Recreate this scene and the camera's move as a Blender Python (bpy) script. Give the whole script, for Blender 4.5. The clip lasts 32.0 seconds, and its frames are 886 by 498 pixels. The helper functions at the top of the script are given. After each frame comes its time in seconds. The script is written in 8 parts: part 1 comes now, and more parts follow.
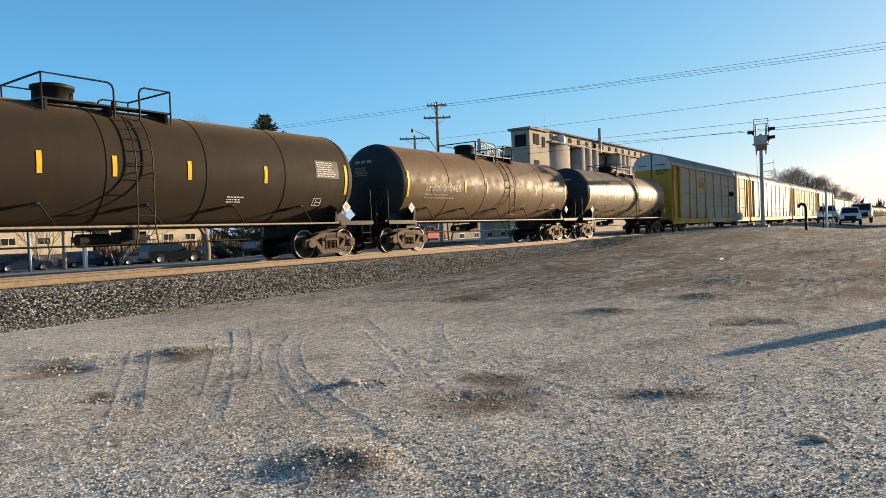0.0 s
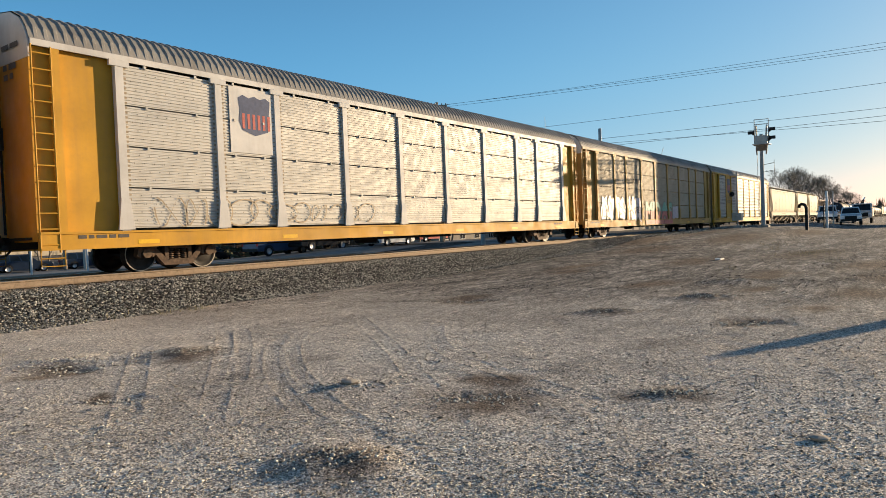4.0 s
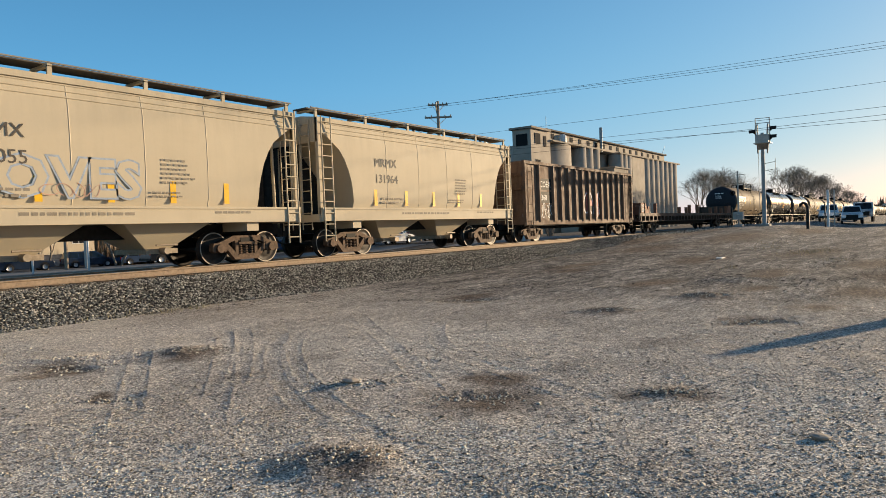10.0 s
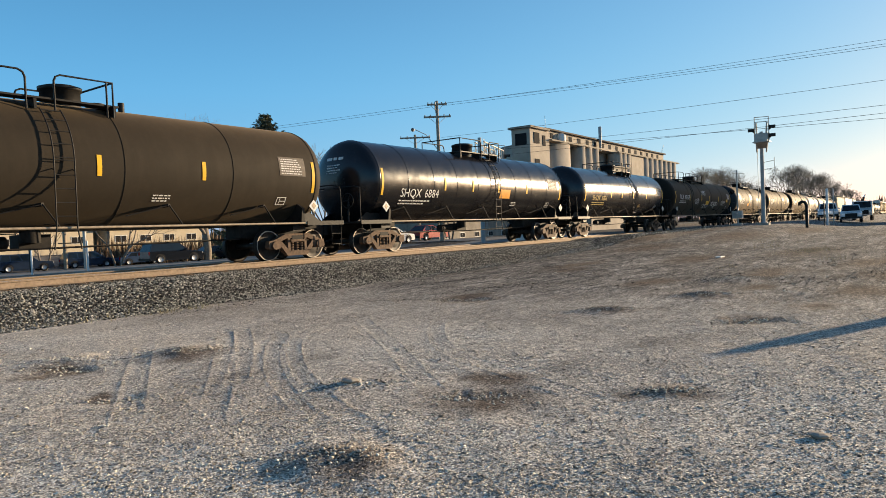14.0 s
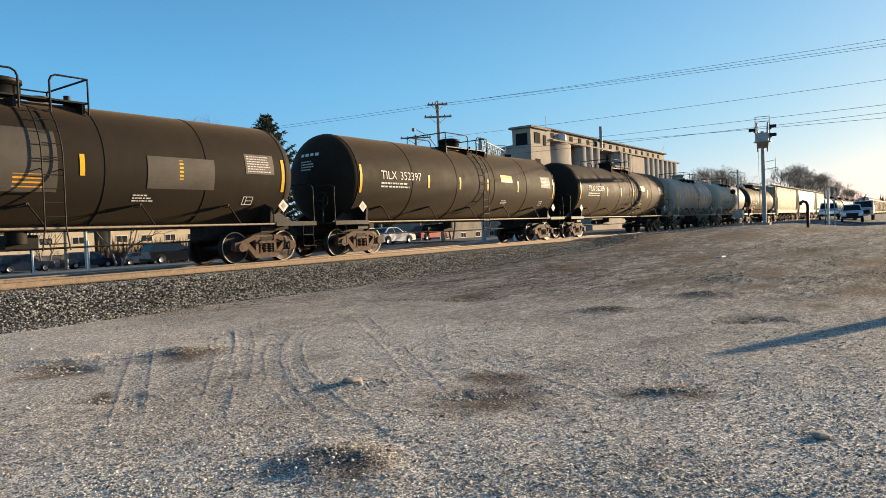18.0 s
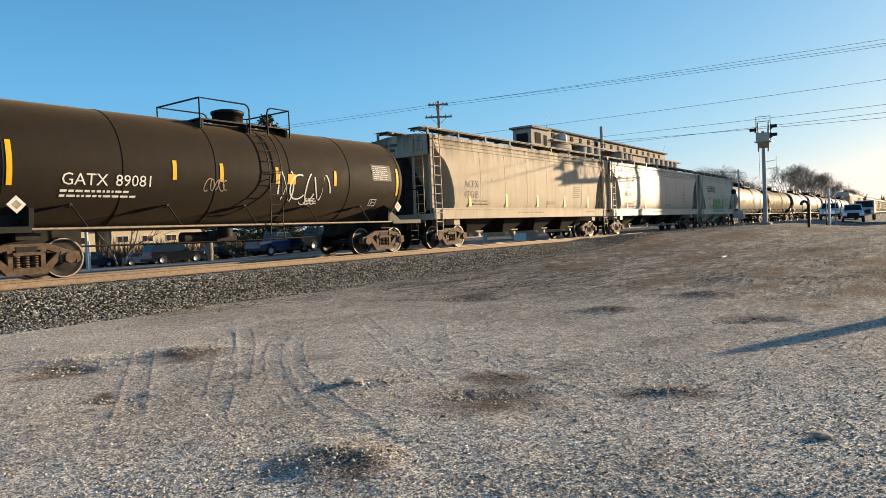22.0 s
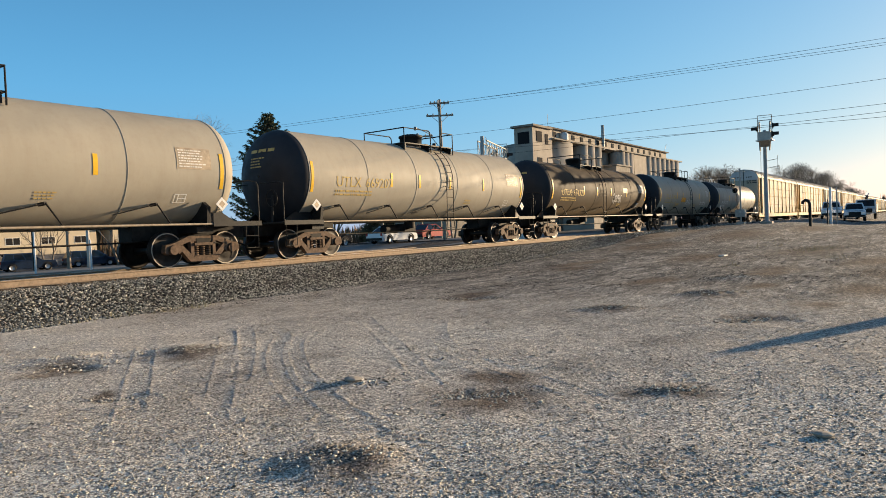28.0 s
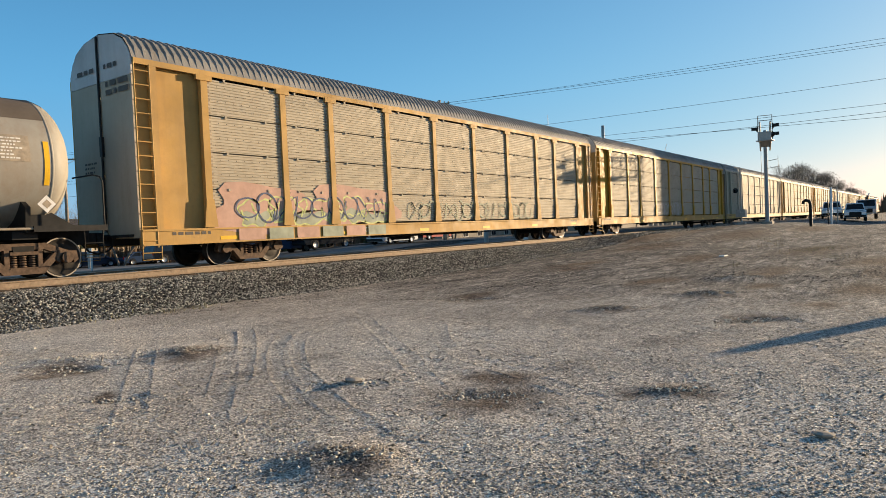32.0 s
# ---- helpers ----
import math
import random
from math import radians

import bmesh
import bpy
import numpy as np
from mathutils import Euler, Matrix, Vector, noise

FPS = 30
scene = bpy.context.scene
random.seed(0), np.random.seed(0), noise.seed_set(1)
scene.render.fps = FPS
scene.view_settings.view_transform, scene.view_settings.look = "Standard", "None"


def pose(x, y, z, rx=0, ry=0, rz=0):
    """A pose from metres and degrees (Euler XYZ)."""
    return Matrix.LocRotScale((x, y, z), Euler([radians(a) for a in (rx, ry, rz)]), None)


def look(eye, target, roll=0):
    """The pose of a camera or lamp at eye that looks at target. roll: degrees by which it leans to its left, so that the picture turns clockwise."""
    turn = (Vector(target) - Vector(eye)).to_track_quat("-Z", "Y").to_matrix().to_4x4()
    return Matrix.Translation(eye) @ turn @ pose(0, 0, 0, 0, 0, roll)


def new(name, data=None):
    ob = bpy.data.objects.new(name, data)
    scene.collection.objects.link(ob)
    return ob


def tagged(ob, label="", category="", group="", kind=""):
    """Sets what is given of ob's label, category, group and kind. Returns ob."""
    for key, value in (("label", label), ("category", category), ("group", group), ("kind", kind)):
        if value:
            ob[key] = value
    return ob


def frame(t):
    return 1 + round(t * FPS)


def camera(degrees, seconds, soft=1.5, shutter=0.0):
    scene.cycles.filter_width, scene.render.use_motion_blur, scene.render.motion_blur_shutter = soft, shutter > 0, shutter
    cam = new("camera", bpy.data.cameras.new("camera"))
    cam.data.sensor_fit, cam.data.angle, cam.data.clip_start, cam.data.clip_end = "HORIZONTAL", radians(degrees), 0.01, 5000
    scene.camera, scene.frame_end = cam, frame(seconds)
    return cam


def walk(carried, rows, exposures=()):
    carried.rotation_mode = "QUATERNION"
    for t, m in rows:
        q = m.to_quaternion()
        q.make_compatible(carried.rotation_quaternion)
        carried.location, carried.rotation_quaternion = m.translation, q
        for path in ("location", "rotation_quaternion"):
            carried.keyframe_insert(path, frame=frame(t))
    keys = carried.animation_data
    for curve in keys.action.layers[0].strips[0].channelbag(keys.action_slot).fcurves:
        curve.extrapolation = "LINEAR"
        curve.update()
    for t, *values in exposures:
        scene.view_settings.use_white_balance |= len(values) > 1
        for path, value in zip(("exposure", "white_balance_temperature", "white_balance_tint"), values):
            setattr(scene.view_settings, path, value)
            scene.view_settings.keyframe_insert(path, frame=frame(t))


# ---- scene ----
# World: x runs along the track, y points across it away from the camera, z up. Rail top is at z = RAIL.
SPEED = 18.13
RAIL = 0.70
TRACK_Y = 16.85
EYE = (0.0, 0.0, 1.39)
cam = camera(66.3, 32.0, 0.6)
AIM = look(EYE, (math.cos(radians(35.45)) * 100, math.sin(radians(35.45)) * 100, 1.39 - 2.55), -2.18)
# seconds, then the small turns of the camera held by hand: left, up, lean (degrees)
SWAY = [(0, 0, 0, 0), (1, .024, .022, -.003), (2, .055, .058, -.030), (3, .046, .055, -.046), (4.5, .035, .035, -.060),
        (6, .046, .020, -.084), (8, .060, .012, -.104), (9, .070, -.025, -.092), (10, .112, -.038, -.084), (11.5, .162, -.044, -.120),
        (13, .100, -.067, -.155), (14.5, .057, -.084, -.225), (16.5, .116, -.083, -.239), (18, .126, -.079, -.250),
        (20, .186, -.064, -.294), (22, .188, -.066, -.292), (24, .158, -.135, -.262), (25.5, .188, -.134, -.293),
        (27.5, .256, -.173, -.238), (28.5, .286, -.185, -.240), (30, .281, -.138, -.282), (32, .312, -.129, -.312)]
walk(cam, [(t, AIM @ pose(0, 0, 0, up, left, lean)) for t, left, up, lean in SWAY], exposures=[(t, stops, 7300, 8) for t, stops in ((0, 1.05), (3, 0.88), (6, 0.66), (7, 0.62), (9, 0.72), (10, 0.80), (11, 0.92), (20, 1.0), (23, 0.96), (25, 0.80), (26.5, 0.88), (28, 0.92), (31, 0.98), (32, 0.88))])

# ---- light ----
SUN_OFF = radians(-23.5)   # the sun stands this far from the line of the track
SUN_UP = radians(9.0)
world = bpy.data.worlds.new("world")
scene.world = world
world.use_nodes = True
wn = world.node_tree
sky = wn.nodes.new("ShaderNodeTexSky")
sky.sky_type, sky.sun_disc = "NISHITA", False
sky.sun_elevation, sky.sun_rotation = SUN_UP, math.pi / 2 - SUN_OFF
sky.altitude, sky.air_density, sky.dust_density, sky.ozone_density = 100, 0.9, 0.5, 3.7
back = wn.nodes["Background"]
airlight = wn.nodes.new("ShaderNodeMix")     # the clear winter air adds an even blue to the sky
airlight.data_type, airlight.factor_mode = "VECTOR", "NON_UNIFORM"
airlight.inputs[5].default_value = (1.3, 4.2, 5.75)
overhead = wn.nodes.new("ShaderNodeSeparateXYZ")
thin = wn.nodes.new("ShaderNodeMapRange")    # and less of it the higher one looks
thin.inputs[1].default_value, thin.inputs[2].default_value, thin.inputs[3].default_value, thin.inputs[4].default_value = 0.20, 0.52, 1.0, 0.04
share = wn.nodes.new("ShaderNodeVectorMath")
share.operation = "SCALE"
share.inputs[0].default_value = (0.0, 0.40, 0.78)
wn.links.new(wn.nodes.new("ShaderNodeTexCoord").outputs["Generated"], overhead.inputs[0])
wn.links.new(overhead.outputs[2], thin.inputs[0])
wn.links.new(thin.outputs[0], share.inputs["Scale"])
wn.links.new(share.outputs[0], airlight.inputs[1])
wn.links.new(sky.outputs[0], airlight.inputs[4])
wn.links.new(airlight.outputs[1], back.inputs[0])
back.inputs[1].default_value = 0.089
sun_data = bpy.data.lights.new("sun", "SUN")
sun_data.energy, sun_data.angle, sun_data.color = 4.4, radians(0.55), (1.0, 0.80, 0.58)
sun = new("sun", sun_data)
way = Vector((math.cos(SUN_OFF) * math.cos(SUN_UP), math.sin(SUN_OFF) * math.cos(SUN_UP), math.sin(SUN_UP)))
sun.matrix_world = Matrix.Translation((40, -20, 30)) @ way.to_track_quat("Z", "Y").to_matrix().to_4x4()

# ---- materials ----
def material(name, rough=0.6, metal=0.0):
    m = bpy.data.materials.new(name)
    m.use_nodes = True
    p = m.node_tree.nodes["Principled BSDF"]
    p.inputs["Roughness"].default_value, p.inputs["Metallic"].default_value = rough, metal
    return m, m.node_tree, p


def noise_node(nt, scale, detail=4.0, rough=0.6, stretch=(1, 1, 1), coords="Object"):
    tc = nt.nodes.new("ShaderNodeTexCoord")
    mp = nt.nodes.new("ShaderNodeMapping")
    mp.inputs["Scale"].default_value = stretch
    n = nt.nodes.new("ShaderNodeTexNoise")
    n.inputs["Scale"].default_value, n.inputs["Detail"].default_value, n.inputs["Roughness"].default_value = scale, detail, rough
    nt.links.new(tc.outputs[coords], mp.inputs[0])
    nt.links.new(mp.outputs[0], n.inputs["Vector"])
    return n.outputs["Fac"]


def ramp(nt, fac, stops):
    r = nt.nodes.new("ShaderNodeValToRGB")
    while len(r.color_ramp.elements) < len(stops):
        r.color_ramp.elements.new(0.5)
    for e, (at, c) in zip(r.color_ramp.elements, stops):
        e.position = at
        e.color = (*c, 1) if isinstance(c, tuple) else (c, c, c, 1)
    nt.links.new(fac, r.inputs[0])
    return r.outputs[0]


def mix(nt, fac, a, b, blend="MIX"):
    m = nt.nodes.new("ShaderNodeMix")
    m.data_type, m.blend_type = "RGBA", blend
    for sock, v in ((m.inputs[0], fac), (m.inputs[6], a), (m.inputs[7], b)):
        if isinstance(v, tuple):
            sock.default_value = (*v, 1)
        elif isinstance(v, (int, float)):
            sock.default_value = v
        else:
            nt.links.new(v, sock)
    return m.outputs[2]


def bump(nt, p, height, strength=0.3, distance=0.02):
    b = nt.nodes.new("ShaderNodeBump")
    b.inputs["Strength"].default_value, b.inputs["Distance"].default_value = strength, distance
    nt.links.new(height, b.inputs["Height"])
    nt.links.new(b.outputs[0], p.inputs["Normal"])


def paint(name, base, dirt=(0.10, 0.07, 0.05), amount=0.5, rough=0.45, metal=0.0, streak=1.0, spread=0.25, dents=False, spec=0.2, even=0.1, tint=(1.0, 1.0, 1.0), soot=0.0):
    """Weathered paint: two scales of tone, run-down streaks and specks of dirt; each object a little different."""
    m, nt, p = material(name, rough, metal)
    dark = tuple(c * (1 - spread) for c in base)
    lite = tuple(min(1.0, c * (1 + spread * 0.5)) for c in base)
    tone = ramp(nt, noise_node(nt, 0.55, 5), [(0.3, dark), (0.7, lite)])
    runs = ramp(nt, noise_node(nt, 1.3, 6, 0.65, (2.2, 2.2, 0.22)), [(0.46, 0.0), (0.72, 1.0)])
    spots = ramp(nt, noise_node(nt, 9.0, 5, 0.7), [(0.5, 0.0), (0.75, 1.0)])
    both = mix(nt, 0.35, runs, spots)
    k = nt.nodes.new("ShaderNodeMath")
    k.operation = "MULTIPLY"
    nt.links.new(both, k.inputs[0])
    k.inputs[1].default_value = amount * streak
    col = mix(nt, k.outputs[0], tone, dirt)
    if soot:
        tc = nt.nodes.new("ShaderNodeTexCoord")
        up = nt.nodes.new("ShaderNodeSeparateXYZ")
        nt.links.new(tc.outputs["Object"], up.inputs[0])
        high = nt.nodes.new("ShaderNodeMapRange")
        high.inputs[1].default_value, high.inputs[2].default_value = 3.35, 4.45
        nt.links.new(up.outputs[2], high.inputs[0])
        drips = ramp(nt, noise_node(nt, 1.1, 6, 0.7, (1.6, 1.6, 0.16)), [(0.40, 0.0), (0.62, soot)])
        col = mix(nt, mix(nt, 1.0, high.outputs[0], drips, "MULTIPLY"), col, (0.045, 0.036, 0.030))
    nt.links.new(col, p.inputs["Base Color"])
    rr = ramp(nt, noise_node(nt, 3.0, 5), [(0.3, max(0.05, rough - even)), (0.7, min(1, rough + even * 1.8))])
    nt.links.new(rr, p.inputs["Roughness"])
    p.inputs["Specular IOR Level"].default_value = spec if rough > 0.3 else 0.5
    if min(tint) < 1:      # a skin of road and brake dust
        p.inputs["Sheen Weight"].default_value, p.inputs["Sheen Roughness"].default_value = 0.30, 0.42
        p.inputs["Sheen Tint"].default_value = (*tint, 1)
    bump(nt, p, noise_node(nt, 24, 3) if not dents else noise_node(nt, 1.6, 3), (0.06 if rough > 0.3 else 0.01) if not dents else 0.8, 0.01 if not dents else 0.06)
    return m


def plain(name, col, rough=0.6, metal=0.0, vary=0.2, scale=8.0):
    m, nt, p = material(name, rough, metal)
    c = ramp(nt, noise_node(nt, scale, 4), [(0.3, tuple(x * (1 - vary) for x in col)), (0.7, tuple(min(1, x * (1 + vary)) for x in col))])
    nt.links.new(c, p.inputs["Base Color"])
    if rough > 0.4:
        p.inputs["Specular IOR Level"].default_value = 0.22
    bump(nt, p, noise_node(nt, scale * 5, 3), 0.08, 0.01)
    return m


TANK_BLACK = paint("weathered_black_tank_paint", (0.022, 0.0175, 0.013), (0.045, 0.034, 0.024), 0.35, 0.66, 0.0, 1.0, 0.15, spec=0.10, even=0.04, tint=(0.52, 0.40, 0.27))
TANK_DARK = paint("dusty_dark_brown_tank_paint", (0.031, 0.025, 0.018), (0.06, 0.046, 0.032), 0.4, 0.66, 0.0, 1.0, 0.15, spec=0.10, even=0.04, tint=(0.52, 0.40, 0.27))
TANK_OLIVE = paint("dusty_olive_brown_tank_paint", (0.125, 0.10, 0.066), (0.075, 0.055, 0.038), 0.4, 0.5, 0.0, 1.0, 0.12, spec=0.2, even=0.04, tint=(0.52, 0.40, 0.27))
TANK_RUST = paint("rusty_brown_tank_paint", (0.125, 0.078, 0.048), (0.055, 0.038, 0.028), 0.5, 0.55, spec=0.16, tint=(0.52, 0.40, 0.27))
TANK_GLOSS = paint("glossy_black_tank_paint", (0.012, 0.012, 0.014), (0.05, 0.045, 0.04), 0.15, 0.22, 0.0, 0.6, even=0.03)
TANK_GREY = paint("dusty_grey_tank_paint", (0.40, 0.36, 0.29), (0.24, 0.18, 0.13), 0.30, 0.60, 0.0, 1.0, 0.10, even=0.05)
TANK_TAN = paint("faded_tan_tank_paint", (0.50, 0.42, 0.32), (0.32, 0.18, 0.09), 0.4, 0.58, 0.0, 1.0, 0.12, even=0.05)
TANK_WORN = paint("rust_blotched_tan_tank_paint", (0.50, 0.44, 0.36), (0.36, 0.16, 0.055), 1.0, 0.55)
BEIGE = paint("dusty_beige_hopper_paint", (0.63, 0.56, 0.44), (0.42, 0.31, 0.22), 0.2, 0.68, 0.0, 1.0, 0.07, spec=0.12, even=0.03, soot=0.35)
CREAM = paint("clean_cream_hopper_paint", (0.55, 0.475, 0.35), (0.34, 0.30, 0.22), 0.2, 0.66, 0.0, 1.0, 0.07, spec=0.14, even=0.03, soot=0.2)
SMOKE = paint("light_grey_hopper_paint", (0.47, 0.435, 0.365), (0.30, 0.27, 0.2), 0.15, 0.5, 0.0, 1.0, 0.06, spec=0.25, even=0.02, soot=0.2)
SOOTED = paint("soot_streaked_beige_hopper_paint", (0.54, 0.455, 0.34), (0.16, 0.11, 0.08), 0.4, 0.68, 0.0, 1.0, 0.1, spec=0.12, even=0.03, soot=0.95)
YELLOW = paint("worn_yellow_rack_paint", (0.60, 0.315, 0.04), (0.26, 0.15, 0.07), 0.4, 0.55)
OCHRE = paint("faded_ochre_rack_paint", (0.52, 0.31, 0.10), (0.24, 0.15, 0.08), 0.5, 0.6)
GALV = paint("dusty_galvanised_panel", (0.47, 0.41, 0.315), (0.28, 0.205, 0.14), 0.4, 0.65, 0.05, 1.0, 0.15, spec=0.15)
GALV_BRIGHT = paint("bright_galvanised_panel", (0.50, 0.485, 0.455), (0.3, 0.24, 0.17), 0.3, 0.55, 0.2, 1.0, 0.12, spec=0.2)
ROOF_ZINC = paint("grimy_zinc_roof", (0.31, 0.295, 0.27), (0.10, 0.08, 0.065), 0.5, 0.55, 0.15)
DOOR_WHITE = paint("scuffed_white_door_paint", (0.62, 0.60, 0.57), (0.3, 0.24, 0.18), 0.35, 0.5)
BROWN_CAR = paint("rusty_oxide_brown_paint", (0.135, 0.085, 0.062), (0.035, 0.024, 0.020), 0.95, 0.7, dents=True, spread=0.4)
GONDOLA_RUST = paint("worn_brown_gondola_paint", (0.21, 0.135, 0.092), (0.05, 0.033, 0.026), 0.8, 0.7, dents=True, spread=0.4)
RUST_PLATE = paint("sunlit_red_brown_rusty_plate", (0.26, 0.105, 0.06), (0.09, 0.05, 0.035), 0.4, 0.7)
BOARD_DARK = plain("sooty_steel_grating", (0.09, 0.078, 0.066), 0.7, 0.2, 0.3, 5)
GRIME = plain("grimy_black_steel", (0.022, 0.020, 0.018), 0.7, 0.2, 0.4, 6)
FRAME_RUST = plain("rusty_cast_steel", (0.125, 0.082, 0.056), 0.75, 0.1, 0.4, 10)
WHEEL_STEEL = plain("dark_oily_wheel_steel", (0.030, 0.026, 0.023), 0.5, 0.4, 0.3, 8)
TREAD = plain("polished_wheel_tread", (0.40, 0.35, 0.29), 0.5, 0.2, 0.1)
DARK_HOLE = plain("dark_punched_hole", (0.03, 0.027, 0.024), 0.9, 0, 0.2)
BLACK = plain("black_painted_steel", (0.02, 0.019, 0.018), 0.55, 0.1, 0.3)
PALE_STEEL = plain("dusty_pale_steel", (0.34, 0.28, 0.21), 0.6, 0.2, 0.3)
WHITE = plain("white_lettering", (0.72, 0.70, 0.66), 0.6, 0, 0.1)
PANEL_GREY = plain("dusty_grey_panel", (0.15, 0.125, 0.10), 0.6, 0, 0.25)
STRIPE = plain("yellow_reflective_strip", (0.80, 0.46, 0.03), 0.5, 0, 0.12)
INK = plain("dark_lettering", (0.10, 0.085, 0.07), 0.6, 0, 0.15)
FADED_INK = plain("faded_grey_lettering", (0.27, 0.235, 0.185), 0.7, 0, 0.15)
RED = plain("faded_red_paint", (0.48, 0.12, 0.10), 0.6, 0, 0.2)
PINK = plain("pink_spray_paint", (0.62, 0.20, 0.17), 0.6, 0, 0.25)
TEAL = plain("mint_spray_paint", (0.24, 0.47, 0.37), 0.6, 0, 0.25)
GREEN = plain("green_spray_paint", (0.16, 0.42, 0.16), 0.6, 0, 0.25)
MOSS = plain("dark_green_spray_outline", (0.045, 0.10, 0.05), 0.6, 0, 0.2)
SEA = plain("blue_green_spray_paint", (0.16, 0.33, 0.29), 0.6, 0, 0.25)
NAVY = plain("faded_navy_paint", (0.07, 0.09, 0.16), 0.6, 0, 0.2)
ORANGE = plain("orange_panel_paint", (0.75, 0.32, 0.03), 0.6, 0, 0.15)
CHALK = plain("chalky_white_spray_paint", (0.52, 0.465, 0.375), 0.7, 0, 0.12)
DUSTY_PINK = plain("thin_pink_spray_haze", (0.50, 0.31, 0.24), 0.7, 0, 0.2, 2)
SAGE = plain("thin_sage_spray_paint", (0.34, 0.36, 0.27), 0.7, 0, 0.25, 2)
LILAC = plain("pale_lilac_spray_paint", (0.60, 0.54, 0.58), 0.6, 0, 0.2)
LIME = plain("lime_spray_paint", (0.52, 0.55, 0.22), 0.6, 0, 0.2)


# ---- mesh tools ----
class Shape:
    """Collects faces for one mesh."""

    def __init__(self):
        self.v, self.f, self.s = [], [], []

    def add(self, verts, faces, smooth=False):
        n = len(self.v)
        self.v += [tuple(p) for p in verts]
        self.f += [tuple(i + n for i in face) for face in faces]
        self.s += [smooth] * len(faces)
        return self

    def box(self, x0, x1, y0, y1, z0, z1):
        v = [(x, y, z) for x in (x0, x1) for y in (y0, y1) for z in (z0, z1)]
        return self.add(v, [(0, 1, 3, 2), (4, 6, 7, 5), (0, 4, 5, 1), (2, 3, 7, 6), (0, 2, 6, 4), (1, 5, 7, 3)])

    def prism(self, outline, a, b, axis="x", smooth=False):
        """An outline of (p, q) pairs pushed from a to b along an axis: x -> (y, z), y -> (x, z), z -> (x, y)."""
        put = {"x": lambda w, p, q: (w, p, q), "y": lambda w, p, q: (p, w, q), "z": lambda w, p, q: (p, q, w)}[axis]
        n = len(outline)
        v = [put(a, p, q) for p, q in outline] + [put(b, p, q) for p, q in outline]
        faces = [(i, (i + 1) % n, n + (i + 1) % n, n + i) for i in range(n)]
        self.add(v, faces, smooth)
        return self.add(v, [tuple(range(n))[::-1], tuple(range(n, 2 * n))])

    def tube(self, pts, r, n=6, closed=False, smooth=True):
        pts = [Vector(p) for p in pts]
        rings = []
        side = None
        for i, p in enumerate(pts):
            d = (pts[(i + 1) % len(pts)] - p if closed or i < len(pts) - 1 else p - pts[i - 1])
            if 0 < i < len(pts) - 1 or closed:
                d = d.normalized() + (p - pts[i - 1]).normalized()
            d = d.normalized() if d.length > 1e-9 else Vector((0, 0, 1))
            if side is None or abs(side.dot(d)) > 0.95:
                side = d.cross(Vector((0, 0, 1)) if abs(d.z) < 0.9 else Vector((1, 0, 0)))
            side = (side - d * side.dot(d)).normalized()
            up = d.cross(side)
            rings.append([p + side * (r * math.cos(2 * math.pi * k / n)) + up * (r * math.sin(2 * math.pi * k / n)) for k in range(n)])
        v = [q for ring in rings for q in ring]
        m = len(rings)
        faces = [(i * n + k, i * n + (k + 1) % n, ((i + 1) % m) * n + (k + 1) % n, ((i + 1) % m) * n + k)
                 for i in range(m if closed else m - 1) for k in range(n)]
        self.add(v, faces, smooth)
        if not closed:
            self.add(rings[0] + rings[-1], [tuple(range(n))[::-1], tuple(range(n, 2 * n))])
        return self

    def cyl(self, a, b, r, n=12, smooth=True):
        return self.tube([a, b], r, n, smooth=smooth)

    def lathe(self, profile, n=24, axis="x", at=(0, 0, 0), smooth=True, arc=None):
        """profile: (along, radius) pairs, turned round an axis through at. arc: (from, to) in degrees."""
        a0, a1 = (0, 360) if arc is None else arc
        m = n if arc is None else n + 1
        v = []
        for w, r in profile:
            for k in range(m):
                a = radians(a0 + (a1 - a0) * k / n)
                c, s = r * math.cos(a), r * math.sin(a)
                q = {"x": (w, c, s), "y": (c, w, s), "z": (c, s, w)}[axis]
                v.append((q[0] + at[0], q[1] + at[1], q[2] + at[2]))
        faces = []
        for i in range(len(profile) - 1):
            for k in range(n):
                k2 = (k + 1) % m
                faces.append((i * m + k, i * m + k2, (i + 1) * m + k2, (i + 1) * m + k))
        return self.add(v, faces, smooth)

    def ladder(self, foot, top, across, rungs, r=0.018):
        foot, top, w = Vector(foot), Vector(top), Vector(across)
        for s in (-0.5, 0.5):
            self.cyl(foot + w * s, top + w * s, r, 5)
        for i in range(rungs):
            c = foot.lerp(top, (i + 0.5) / rungs)
            self.cyl(c - w * 0.5, c + w * 0.5, r * 0.8, 5)
        return self

    def mesh(self, name):
        me = bpy.data.meshes.new(name)
        me.from_pydata(self.v, [], self.f)
        me.polygons.foreach_set("use_smooth", self.s)
        me.update()
        return me


JOINED = {"emblem", "rail_bracket", "small_print", "end_lettering", "graffiti_scribble", "graffiti", "writing", "data_panel"}   # strokes too small to pick apart


def part(name, shape, mat, parent=None, label="", at=None):
    """Links a shape (or a mesh already made) as one object, under a thing or a part."""
    me = shape if isinstance(shape, bpy.types.Mesh) else shape.mesh(name)
    if mat is not None and not me.materials:
        me.materials.append(mat)
    ob = new(name, me)
    if parent is not None:
        ob.parent = parent
    if at is not None:
        ob.matrix_basis = at if isinstance(at, Matrix) else Matrix.Translation(at)
    if label:
        ob["label"] = label
    if name in JOINED:
        ob["kind"] = "stuff"
    return ob


